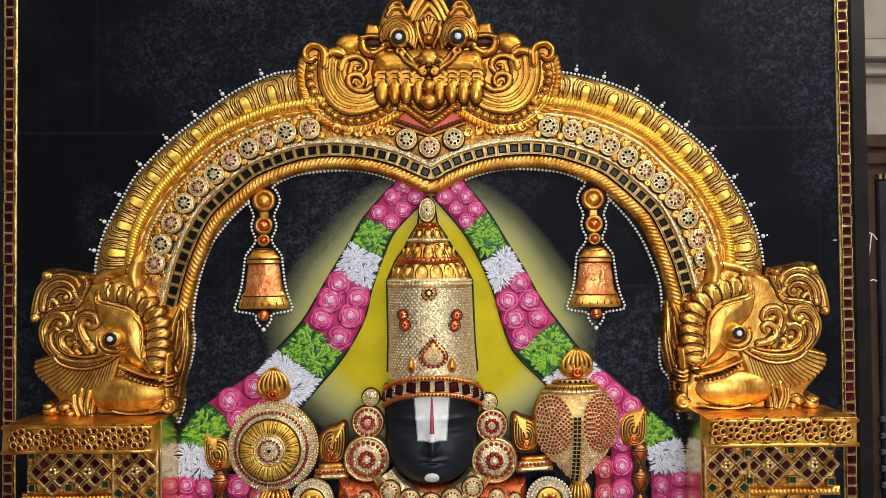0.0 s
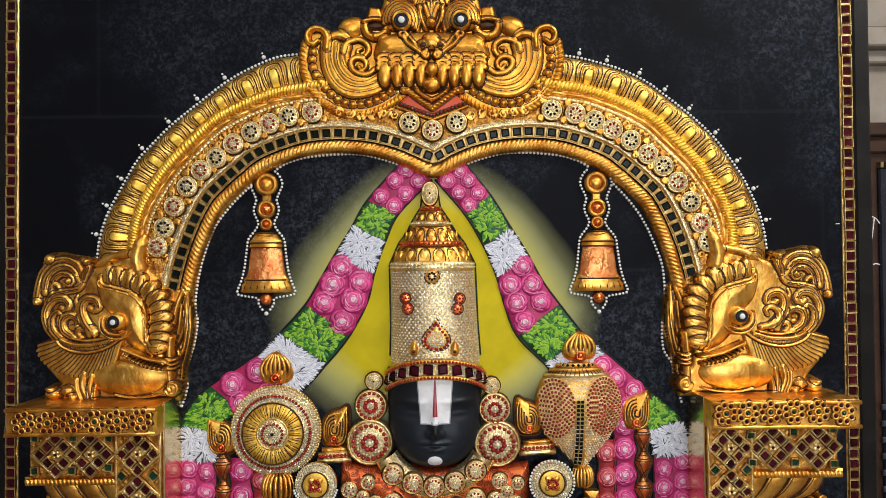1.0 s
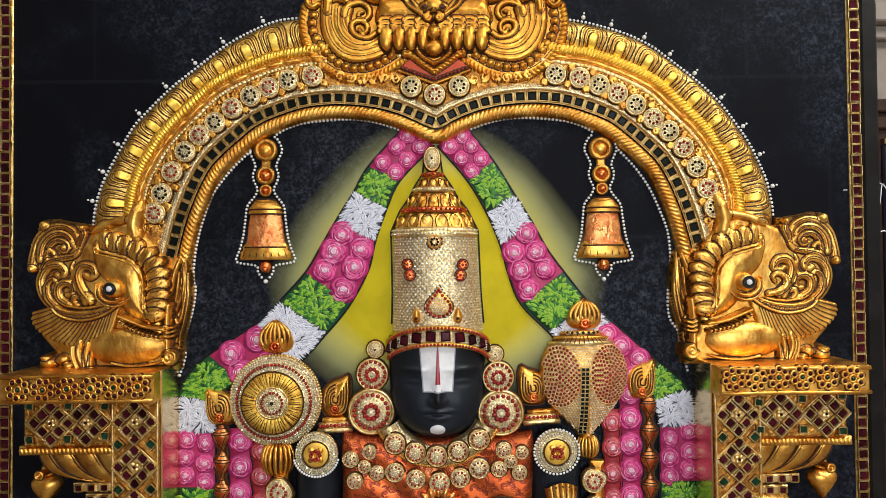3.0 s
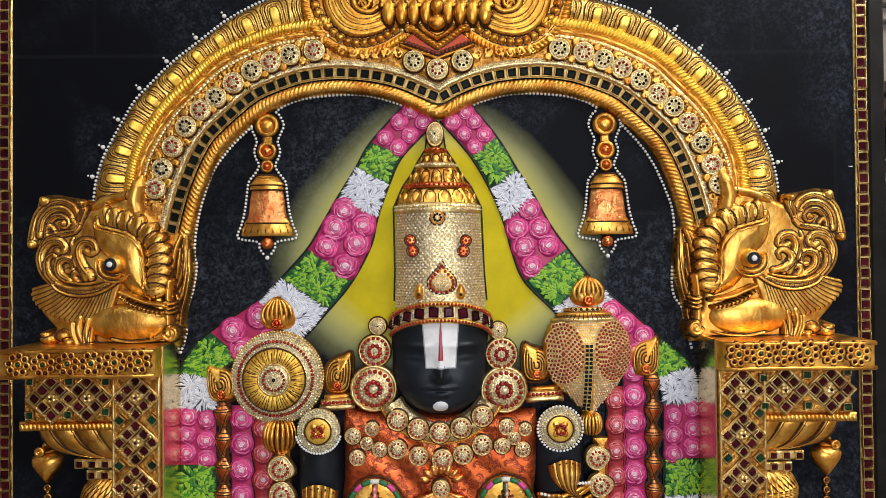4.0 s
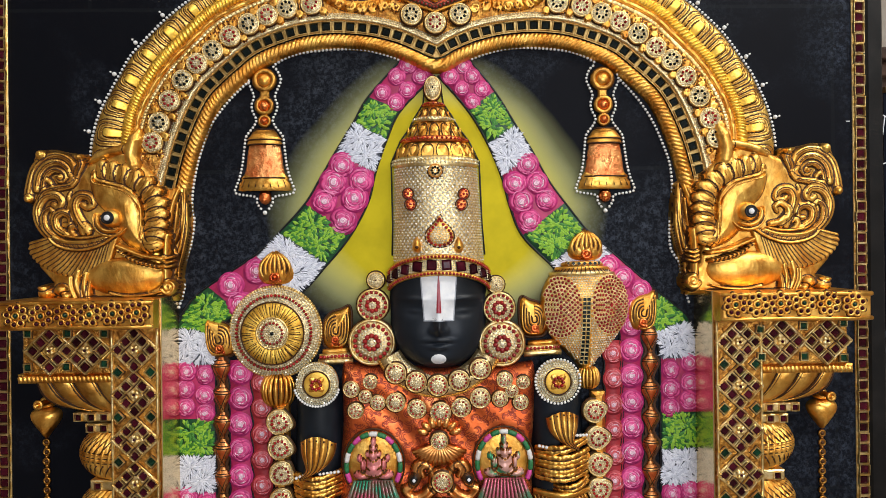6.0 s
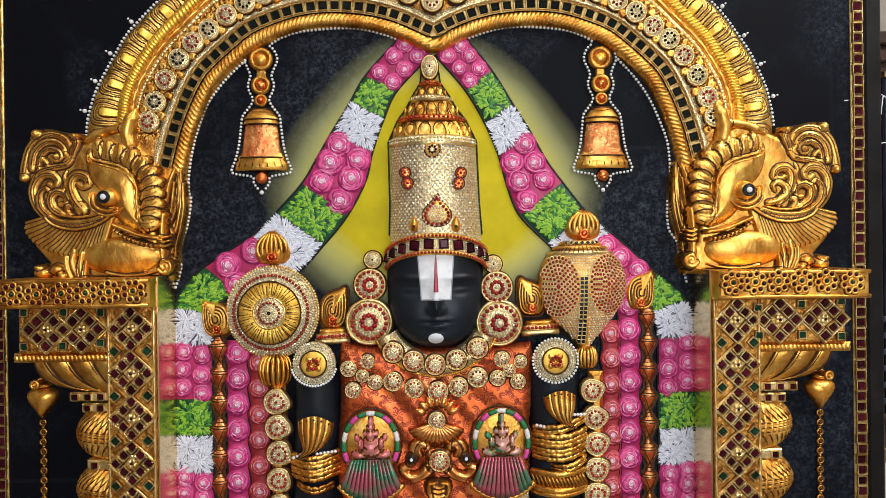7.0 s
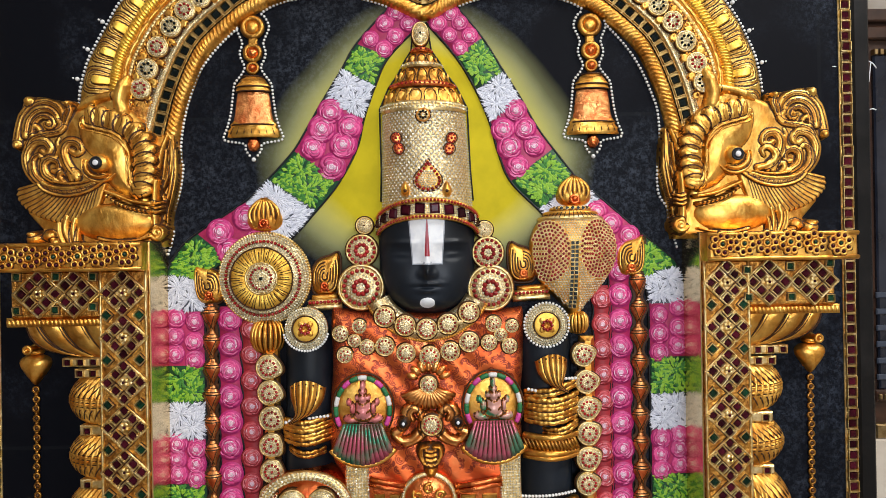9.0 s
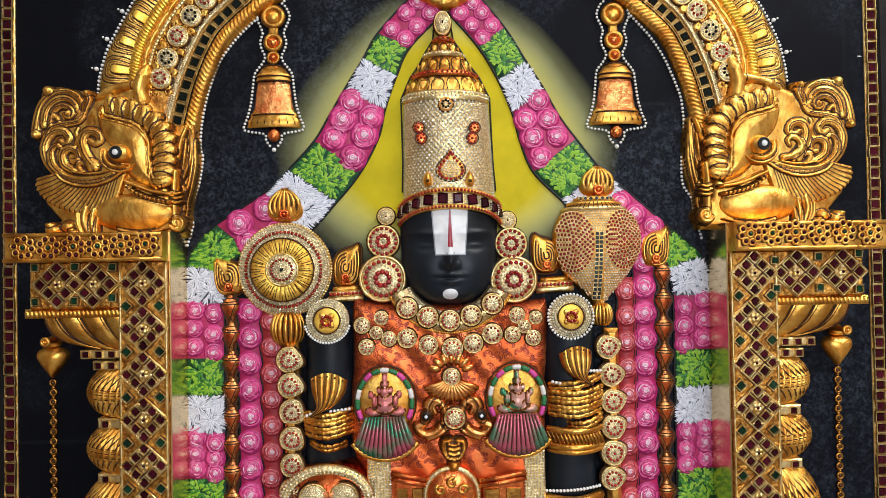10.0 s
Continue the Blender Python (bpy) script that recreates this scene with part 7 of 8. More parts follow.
for (x, z), k in zip([(-0.1204, 1.2534), (-0.0943, 1.2629), (-0.1015, 1.2432), (-0.1147, 1.2237), (-0.0841, 1.2345), (-0.0597, 1.2348), (-0.0309, 1.2251), (0.0018, 1.2199), (0.0302, 1.2263), (0.0565, 1.2388), (0.0840, 1.2375), (0.0906, 1.2633), (0.1159, 1.2598), (0.1003, 1.2479), (0.1123, 1.2324)], (15, 13, 13, 15, 15, 19, 19, 19, 19, 19, 15, 15, 13, 13, 15)):
    piece("medallion", MED[k], x, z, 0.0285, neck, random.uniform(0, 3), random.uniform(0.88, 0.97))

# dark painted outline beside the crown
for m in (-1, 1):
    ln = Shape()
    ln.tube([(ax(y) + m * T(w - 1.5, 0.02), cz(y), 0.0012) for y, w in ((30, 17), (55, 20), (80, 36), (100, 46), (125, 64), (165, 82), (180, 82), (280, 83), (338, 86))], 0.0013, 0, 5)
    tagged(link("painted_outline", ln, BLACK), "dark painted outline beside the crown", "outline", "painted outlines")


# ---- disc and conch emblems with their flames ----
def flame(p, w, h, turn, base=0.0, high=0.012, lean=0.0):
    """A gold flame bud with fluted tongues and a small red heart; lean: how far its tip sweeps sideways."""
    f = thing("flame_ornament", "gold flame-shaped ornament with dark flutes and a red bud", "ornament", "flame ornaments")
    a = radians(turn)
    w = w * 1.12

    def pt(x, z):
        x = x + lean * w * (z / h + 0.3) * abs(z / h + 0.3) - lean * w * 0.12
        return p[0] + x * math.cos(a) - z * math.sin(a), p[1] + x * math.sin(a) + z * math.cos(a)

    bud_form = [(0, 0.54), (0.1, 0.42), (0.33, 0.2), (0.49, -0.06), (0.47, -0.3), (0.26, -0.46), (-0.26, -0.46), (-0.47, -0.3), (-0.49, -0.06), (-0.33, 0.2), (-0.1, 0.42)]
    side_form = [(0.36, 0.53), (0.47, 0.42), (0.5, 0.2), (0.5, -0.05), (0.44, -0.33), (0.26, -0.47), (-0.28, -0.47), (-0.46, -0.3), (-0.49, -0.02), (-0.42, 0.2), (-0.2, 0.36), (0.12, 0.44)]
    m = 1 if lean >= 0 else -1
    out = [(x * m, z) for x, z in side_form] if lean else bud_form
    lean = 0.0
    sh = Shape()
    sh.pillow(spline([pt(x * w, z * h) for x, z in out], 3, True), base, base + high, 0, 5, pt(0, -0.08 * h))
    part("bud", sh, GOLD, f)
    steps = np.linspace(0, 1, 8)
    heart = 0.0
    lines = Shape()
    if out is bud_form:

        def ridge(x, lift):
            """A line that springs from the bud's foot, swells and closes at the tip."""
            pts = [pt(w * x * 0.46 * math.sin(math.pi * (0.2 + 0.78 * t)) ** 0.8, (-0.33 + 0.8 * t) * h) for t in steps]
            return [(q[0], q[1], base + high * (lift + 0.36 * math.sin(math.pi * (0.15 + 0.72 * t)) * (1 - 0.45 * abs(x)))) for q, t in zip(pts, steps)]

        for x in (-0.86, -0.57, -0.28, 0.0, 0.28, 0.57, 0.86):
            sh = Shape()
            sh.tube(ridge(x, 0.6 - 0.12 * abs(x)), [w * 0.042 * (0.5 + math.sin(math.pi * (0.1 + 0.8 * t))) for t in steps], 0, 6)
            part("flute", sh, GOLD, f)
        for x in (-0.72, -0.43, -0.14, 0.14, 0.43, 0.72):
            lines.tube(ridge(x, 0.66 - 0.1 * abs(x)), T(1.2), 0, 4)
    else:
        # nested tongues that rise from the foot on the outer side and curl over towards the heart
        def tongue(size):
            return spline([(m * (0.36 * size + 0.04), 0.48 * size), (m * 0.47 * size, 0.15 * size), (m * 0.42 * size, -0.28 * size), (m * 0.1 * size, -0.42 * size), (-m * 0.34 * size, -0.32 * size), (-m * 0.43 * size, 0.04 * size), (-m * 0.3 * size, 0.3 * size), (-m * 0.02 * size, 0.4 * size)], 4)

        for k, size in enumerate((0.9, 0.7, 0.5, 0.3)):
            lift = 0.55 + 0.12 * k
            sh = Shape()
            sh.tube([(*pt(x * w, (z - 0.03) * h), base + high * lift) for x, z in tongue(size)], w * 0.05, 0, 6)
            part("flute", sh, GOLD, f)
            lines.tube([(*pt(x * w, (z - 0.03) * h), base + high * (lift + 0.06) + w * 0.03) for x, z in tongue(size - 0.1)], T(1.3), 0, 4)
    ring = spline([pt(x * w * 1.04, z * h * 1.04) for x, z in out], 3, True)
    lines.tube([(x, z, base + 0.001) for x, z in ring + ring[:1]], T(2.6), 0, 5)
    part("contour_drawing", lines, INK, f, "dark painted contour lines")
    sh = Shape()
    c = pt(heart * 0.5 * w, -0.26 * h)
    sh.torus(c[0], c[1], base + high * 0.95, w * 0.11, w * 0.05, 0, 10, 5)
    sh.bead(c[0], c[1], base + high * 0.9, w * 0.08, 0, 6)
    for m in (-1, 0, 1):
        sh.dome(c[0] + m * w * 0.12, c[1] - h * 0.1, base + high * 0.4, w * 0.08, h * 0.06, high * 0.5, 0, 8, 2)
    part("red_bud", sh, COPPER, f, "copper red bud")


disc = thing("jewelled_disc", "round gold disc with crystal rings, red stones and a fluted middle", "disc")
c = (-0.2291, 1.3306)
sh = Shape()
sh.dome(*c, 0.0, T(82), T(82), 0.022, 0, 40, 5)
part("plate", sh, CRYSTAL_BED, disc)
sh = Shape()
n = 96
for rr, h in ((T(54), 0.022), (T(52), 0.025), (T(40), 0.0275), (T(29), 0.026)):
    for i in range(n):
        a = 2 * math.pi * i / n
        sh.v.append((c[0] + rr * math.cos(a), c[1] + rr * math.sin(a), h + 0.0005 * math.cos(a * 32)))
sh.f = [(j * n + i, j * n + (i + 1) % n, (j + 1) * n + (i + 1) % n, (j + 1) * n + i) for j in range(3) for i in range(n)]
sh.m, sh.flat = [0] * len(sh.f), [False] * len(sh.f)
part("fluted_ring", sh, LUSTRE, disc, "fluted polished gold ring")
sh = Shape()
for rr in (54.5, 28.5):
    ring = [(c[0] + T(rr) * math.cos(a), c[1] + T(rr) * math.sin(a), 0.0245) for a in np.linspace(0, 6.29, 50)]
    sh.tube(ring, T(1.3), 0, 4)
rng = random.Random(14)
for i in range(58):
    a = 2 * math.pi * (i + rng.uniform(0.2, 0.8)) / 58
    ends_ = (53, rng.uniform(38, 46), rng.uniform(31, 37)) if i % 3 else (rng.uniform(44, 50), 38, 30)
    sh.tube([(c[0] + T(q) * math.cos(a), c[1] + T(q) * math.sin(a), 0.0276 - 0.00016 * max(0, q - 40)) for q in ends_], T(rng.uniform(0.45, 0.85)), 0, 4)
part("contour_drawing", sh, INK, disc, "dark painted contour lines")
sh = Shape()
rng = random.Random(4)
for rr in (57, 60.5, 69, 73, 77):
    count = int(2 * math.pi * rr / 4.6)
    for i in range(count):
        a = 2 * math.pi * (i + 0.5 * (rr > 70)) / count
        crystal(sh, c[0] + T(rr) * math.cos(a), c[1] + T(rr) * math.sin(a), 0.022 * math.sin(min(math.acos(rr / 82) + 0.078, 1.57)), T(3.2), rng)
part("crystal_ring", sh, CRYSTAL, disc, "rings of white crystals")["kind"] = "stuff"
for i in range(62):
    a = 2 * math.pi * i / 62
    piece("red_stone", RED_DOT, c[0] + T(65) * math.cos(a), c[1] + T(65) * math.sin(a), 0.0172, disc)
piece("medallion", medallion_mesh("medallion", T(29), RUBY_BRIGHT, JET, ((0.62, 18, 0.075),), 0.007), *c, 0.023, disc)
sh = Shape()
for i in range(96):
    a = 2 * math.pi * i / 96
    sh.bead(c[0] + T(80.5) * math.cos(a), c[1] + T(80.5) * math.sin(a), 0.005, T(3.2), 0, 6)
part("bead_edge", sh, GOLD_PALE, disc, "edge of fine pale gold beads")["kind"] = "stuff"
flame((-0.2280, 1.4199), T(58), T(62), 0, 0.0, 0.014)
flame((-0.3081, 1.3228), T(46), T(70), 6, 0.0, 0.012, -0.35)
flame((-0.1438, 1.3342), T(44), T(76), -4, 0.0, 0.012, 0.4)
conch = thing("jewelled_conch", "conch emblem set with red stones, crystals and dark stones", "conch")
out = [(0.2071, 1.4264), (0.2322, 1.4213), (0.2539, 1.4053), (0.2668, 1.3815), (0.2686, 1.3549), (0.2602, 1.3300), (0.2440, 1.3068), (0.2255, 1.2860), (0.2070, 1.2668), (0.1917, 1.2843), (0.1733, 1.3033), (0.1564, 1.3239), (0.1475, 1.3475), (0.1465, 1.3756), (0.1564, 1.4005), (0.1771, 1.4190)]
mid_ = (0.2048, 1.3604)
sh = Shape()
sh.pillow(spline(out, 4, True), 0.0, 0.032, 0, 7, mid_, 0.45)
part("shell", sh, GOLD, conch, "gold foil shell")
o = np.array(spline(out, 4, True))


def on_conch(x, z):
    """Height of the shell there, or None outside it."""
    dx, dz = x - mid_[0], z - mid_[1]
    ang = np.arctan2(o[:, 1] - mid_[1], o[:, 0] - mid_[0])
    i = int(np.argmin(np.abs((ang - math.atan2(dz, dx) + math.pi) % (2 * math.pi) - math.pi)))
    k = math.hypot(dx, dz) / math.hypot(o[i, 0] - mid_[0], o[i, 1] - mid_[1])
    return None if k > 0.95 else 0.032 * math.sin(min(math.acos(k) + 0.056, 1.57)) ** 0.9 + 0.0002


spots = []
for cx, cz_, rx, rz in ((*(0.1702, 1.3620), T(36), T(55)), (*(0.2398, 1.3650), T(34), T(53))):
    for ring in range(8):
        q = (ring + 0.35) / 8
        count = max(4, int(2 * math.pi * q * (rx + rz) / 2 / T(7.2)))
        for i in range(count):
            a = 2 * math.pi * (i + 0.5 * (ring % 2)) / count
            x, z = cx + rx * q * math.cos(a), cz_ + rz * q * math.sin(a)
            h = on_conch(x, z)
            if h:
                spots.append((x, z))
                piece("red_stone", RED_DOT, x, z, h + 0.0006, conch, 0, 0.84)
sh = Shape()
bez = Shape()
for x, z in spots:
    bez.torus(x, z, on_conch(x, z) + 0.0004, T(3.7), T(1.1), 0, 8, 4)
part("bezel_work", bez, GOLD_PALE, conch, "fine gold bezels")["kind"] = "stuff"
for i in range(-20, 21):
    for j in range(-28, 24):
        x, z = mid_[0] + T((i + 0.5 * (j % 2)) * 4.6), mid_[1] + T(j * 4.3)
        h = on_conch(x, z)
        if h and (abs(x - mid_[0]) > T(9) or z > mid_[1] + T(19)) and z < mid_[1] + T(66):
            if all(math.hypot((x - cx) / rx, (z - cz_) / rz) > 1.02 for cx, cz_, rx, rz in ((*(0.1702, 1.3620), T(36), T(55)), (*(0.2398, 1.3650), T(34), T(53)))):
                crystal(sh, x, z, h, T(3.0), rng)
part("crystal_field", sh, CRYSTAL, conch, "rows of white crystals")["kind"] = "stuff"
DARK_SQ = gem_piece("dark_stone", T(6.8), 0.002, JET, GOLD_PALE, 0.1)
for k in range(16):
    for dx in (-3.6, 3.6):
        z = mid_[1] + T(16 - k * 7.4)
        x = mid_[0] + T(dx - k * 0.25)
        h = on_conch(x, z)
        if h:
            piece("dark_stone", DARK_SQ, x, z, h + 0.001, conch)
for dz, w, hh in ((58, 56, 0.022), (67, 46, 0.019), (75, 34, 0.015)):
    sh = Shape()
    sh.tube([(mid_[0] + T(w) * math.cos(a), mid_[1] + T(dz) - T(9) * math.sin(a) * -0.35, 0.004 + hh * math.sin(a)) for a in np.linspace(0.05, 3.09, 20)], T(4.2), 0, 7)
    part("cap_ring", sh, (GOLD_PALE, GOLD, GOLD)[(58, 67, 75).index(dz)], conch, "gold ring round the conch's top")
sh = Shape()
for k in range(19):
    a = math.pi * (k + 0.5) / 19
    sh.tube([(mid_[0] + T(w) * math.cos(a), mid_[1] + T(dz), 0.006 + hh * math.sin(a)) for dz, w, hh in ((61, 53, 0.024), (67, 46, 0.0225), (73, 37, 0.019))], T(0.8), 0, 4)
part("contour_drawing", sh, INK, conch, "dark painted contour lines")
for k in range(9):
    a = math.pi * (k + 0.8) / 9.6
    piece("dark_stone", DARK_SQ, mid_[0] + T(31) * math.cos(a), mid_[1] + T(78), 0.008 + 0.014 * math.sin(a), conch, math.pi / 4, 0.9)
flame((0.2098, 1.4466), T(58), T(56), 0, 0.0, 0.014)
flame((0.1358, 1.3462), T(44), T(70), 2, 0.0, 0.012, -0.4)
flame((0.2907, 1.3532), T(46), T(74), -4, 0.0, 0.012, 0.45)


# pedestals under the emblems
def pedestal(p, w, tilt):
    f = thing("emblem_stand", "small gold stand edged with a row of red stones", "stand", "emblem stands")
    for dz, ww, hh, m in ((8, 0.8, 0.010, GOLD), (0, 1.0, 0.014, GOLD_PALE), (-9, 1.06, 0.017, GOLD_PALE)):
        sh = Shape()
        sh.tube([(p[0] + T(w) * ww * (t - 0.5), p[1] + T(dz) + tilt * T(w) * (t - 0.5), hh * 0.6) for t in np.linspace(0, 1, 5)], T(6), 0, 7)
        part("tier", sh, m, f)
    for k in range(9):
        t = (k + 0.5) / 9
        piece("red_stone", RED_DOT, p[0] + T(w) * (t - 0.5), p[1] + tilt * T(w) * (t - 0.5), 0.0135, f, 0, 1.1)


pedestal((-0.1443, 1.2959), 58, 0.05)
pedestal((0.1466, 1.3042), 62, 0.05)

# fluted gold ball above the left chain, and a small one at the right
for p, w in (((-0.2263, 1.2485), 30), ((0.2122, 1.2606), 20)):
    f = thing("fluted_ball", "fluted gold ball ornament above the medallion chain", "ornament", "fluted balls")
    for k in range(9):
        a = math.pi * (k + 0.5) / 9
        sh = Shape()
        sh.tube([(p[0] - T(w) * math.cos(a) * math.sin(t) ** 0.7 * 0.95, p[1] + T(w) * math.cos(t), 0.003 + 0.018 * math.sin(a) * math.sin(t) ** 0.7) for t in np.linspace(0.15, 2.9, 9)], [T(w) * 0.1 * (0.4 + math.sin(t)) for t in np.linspace(0.15, 2.9, 9)], 0, 6)
        part("flute", sh, GOLD, f)
    sh = Shape()
    sh.pillow([(p[0] + T(w) * math.cos(a), p[1] + T(w) * math.sin(a)) for a in np.linspace(0, 6.28, 20, False)], 0.0, 0.018, 0, 4, p)
    part("core", sh, INK, f)

# ---- arm ornaments ----
for c, lower in (((-0.1677, 1.2609), 200), ((0.1639, 1.2603), 360)):
    arm = thing("armlet", "round crystal armlet with a gold and red middle, edged with pearls", "armlet", "armlets")
    sh = Shape()
    sh.dome(*c, 0.022, T(37), T(37), 0.010, 0, 28, 4)
    part("plate", sh, GOLD_PALE, arm)
    sh = Shape()
    sh.dome(*c, 0.0325, T(22), T(22), 0.0014, 0, 24, 4)
    part("middle", sh, LUSTRE, arm)
    sh = Shape()
    for rr in (27, 31, 35):
        count = int(2 * math.pi * rr / 4.2)
        for i in range(count):
            a = 2 * math.pi * i / count
            crystal(sh, c[0] + T(rr) * math.cos(a), c[1] + T(rr) * math.sin(a), 0.0255 + 0.008 * math.sqrt(1 - (rr / 37) ** 2), T(3.6), rng)
    part("crystal_ring", sh, CRYSTAL, arm)["kind"] = "stuff"
    for k in range(4):
        a = math.pi / 4 + k * math.pi / 2
        sh = Shape()
        sh.dome(c[0] + T(9) * math.cos(a), c[1] + T(9) * math.sin(a), 0.034, T(8), T(5.5), 0.0015, 0, 10, 2, a)
        part("petal", sh, GOLD, arm)
    for k in range(8):
        a = k * math.pi / 4
        piece("red_stone", RED_DOT, c[0] + T(8) * math.cos(a), c[1] + T(8) * math.sin(a), 0.037, arm, 0, 1.1)
    sh = Shape()
    sh.torus(*c, 0.0325, T(22.5), T(1.3), 0, 28, 5)
    part("contour_drawing", sh, INK, arm)
    a0 = 195 if lower == 200 else 90
    for k in range(22 if lower == 200 else 40):
        a = radians(a0 + k * (150 / 21 if lower == 200 else 360 / 40))
        piece("pearl", PEARL_DOT, c[0] + T(39) * math.cos(a), c[1] + T(38.5) * math.sin(a), 0.031, arm, 0, 0.85)


def snake_bracelet(p, w, h, coils, lean, mirror):
    f = thing("snake_bracelet", "gold hooded snake bracelet with coiled bands", "bracelet", "bracelets")
    # the spread hood: broad at the top, sweeping down and sideways into the coils
    k = w / 62.0
    fore = spline([(-32, 23), (-30, 3), (-24, -15), (-23, -26), (-32, -36)], 4)
    back = spline([(30, 20), (26, 0), (14, -17), (-2, -28), (-30, -40)], 4)
    rows, cols = len(fore), 40

    def hood_at(j, q, lift=0.0):
        (x0, z0), (x1, z1) = fore[j], back[j]
        t = j / (rows - 1)
        x, z = x0 + (x1 - x0) * (q + 1) / 2, z0 + (z1 - z0) * (q + 1) / 2 + 14 * (1 - q * q) * (1 - t) ** 3
        bulge = 0.030 + 0.012 * math.sqrt(max(0, 1 - q * q)) + 0.0022 * abs(math.cos(q * 7.85)) ** 0.7 * (1 - 0.5 * t) + 0.004 * math.sin(math.pi * t)
        return p[0] + mirror * T(x) * k, p[1] + T(z) * k, bulge + lift

    sh = Shape()
    for j in range(rows):
        for i in range(cols + 1):
            sh.v.append(hood_at(j, i / cols * 2 - 1))
    sh.f = [(j * (cols + 1) + i, j * (cols + 1) + i + 1, (j + 1) * (cols + 1) + i + 1, (j + 1) * (cols + 1) + i) for j in range(rows - 1) for i in range(cols)]
    sh.m, sh.flat = [0] * len(sh.f), [False] * len(sh.f)
    part("hood", sh, GOLD, f)
    sh = Shape()
    for q in (-1.0, -0.6, -0.2, 0.2, 0.6, 1.0):
        sh.tube([hood_at(j, q, 0.0003) for j in range(rows)], T(1.0), 0, 5)
    for q in (-0.8, -0.4, 0.0, 0.4, 0.8):
        sh.bead(*hood_at(1, q, 0.0), T(1.9), 0, 6)
    part("contour_drawing", sh, INK, f, "dark painted contour lines")
    for x0, z0, x1, z1, rad in coils:
        sh = Shape()
        n = 60
        pts = []
        for i in range(n + 1):
            t = i / n
            pts.append((x0 + (x1 - x0) * t, z0 + (z1 - z0) * t - T(3) * math.sin(math.pi * t), 0.012 + 0.028 * math.sin(math.pi * (0.08 + 0.84 * t))))
        for up in (-0.5, 0.5):
            sh.tube([(x, z + T(rad) * (up + 0.1 * math.sin(n_ * 0.5 + up * 9)), h) for n_, (x, z, h) in enumerate(pts)], [T(rad) * 0.56 * (1 + 0.16 * math.sin(n_ * 0.9 + up) * math.sin(n_ * 0.37 + rad)) for n_ in range(n + 1)], 0, 8)
        part("coil", sh, GOLD, f)
        line_ = Shape()
        line_.tube([(x, z - T(rad) * 0.97, h - T(rad) * 0.1) for x, z, h in pts], T(1.7), 0, 5)
        line_.tube([(x, z, h + T(rad) * 0.4) for x, z, h in pts], T(1.0), 0, 5)
        part("contour_drawing", line_, INK, f, "dark painted contour lines")


BL = [(*(-0.1992, 1.1320), *(-0.1373, 1.1353), 8), (*(-0.2009, 1.1206), *(-0.1367, 1.1239), 8), (*(-0.1995, 1.1099), *(-0.1369, 1.1124), 8), (*(-0.1936, 1.0946), *(-0.1448, 1.0920), 6)]
snake_bracelet((-0.1651, 1.1640), 62, 72, BL, -18, 1)
BR = [(*(0.1343, 1.1644), *(0.2058, 1.1799), 8), (*(0.1326, 1.1537), *(0.2069, 1.1599), 9), (*(0.1324, 1.1422), *(0.2067, 1.1476), 9), (*(0.1337, 1.1306), *(0.2049, 1.1353), 8), (*(0.1534, 1.1133), *(0.2062, 1.1230), 7)]
snake_bracelet((0.1683, 1.1961), 56, 64, BR, -14, -1)
# broad bracelet below
f = thing("broad_bracelet", "broad gold bracelet with slanting flutes between plain rails", "bracelet", "bracelets")
a, b = (0.1317, 1.1061), (0.2059, 1.1077)
for dz, rad in ((0, 6), (-28, 6), (-36, 5)):
    sh = Shape()
    sh.tube([(a[0] + (b[0] - a[0]) * t, a[1] + (b[1] - a[1]) * t + T(dz), 0.012 + 0.028 * math.sin(math.pi * (0.08 + 0.84 * t))) for t in np.linspace(0, 1, 16)], T(rad), 0, 7)
    part("rail", sh, GOLD, f)
for k in range(15):
    t = (k + 0.5) / 15
    hh = 0.012 + 0.027 * math.sin(math.pi * (0.08 + 0.84 * t))
    sh = Shape()
    x, z = a[0] + (b[0] - a[0]) * t, a[1] + (b[1] - a[1]) * t
    sh.tube([(x + T(-5), z - T(3), hh), (x, z - T(14), hh + 0.001), (x + T(6), z - T(26), hh)], T(3.4), 0, 6)
    part("flute", sh, GOLD_DARK, f)
# pearls across the arms
for p0, p1, count in (((-0.1961, 1.1337), (-0.1862, 1.1373), 3), ((-0.1641, 1.1384), (-0.1390, 1.1417), 6), ((0.1368, 1.1728), (0.1613, 1.1669), 6), ((0.1848, 1.1864), (0.2018, 1.1868), 5), ((0.1274, 1.0229), (0.2001, 1.0282), 17)):
    f = thing("pearl_row", "short row of white pearls across the dark arm", "pearls", "pearl rows")
    for k in range(count):
        t = k / (count - 1)
        mid_h = 0.025 + 0.008 * math.sin(math.pi * t) if count > 10 else 0.034
        piece("pearl", PEARL_DOT, p0[0] + (p1[0] - p0[0]) * t, p0[1] + (p1[1] - p0[1]) * t, mid_h, f, 0, 1.05)
# gold cuff at the bottom of the arm
f = Shape()
f.tube([((0.1222, 1.0130)[0] + T(106) * t, (0.1222, 1.0115)[1] + T(4) * t, 0.014 + 0.028 * math.sin(math.pi * t)) for t in np.linspace(0.04, 0.96, 14)], T(9), 0, 8)
tagged(link("gold_cuff", f, GOLD), "plain rounded gold cuff round the dark arm", "bracelet", "bracelets")

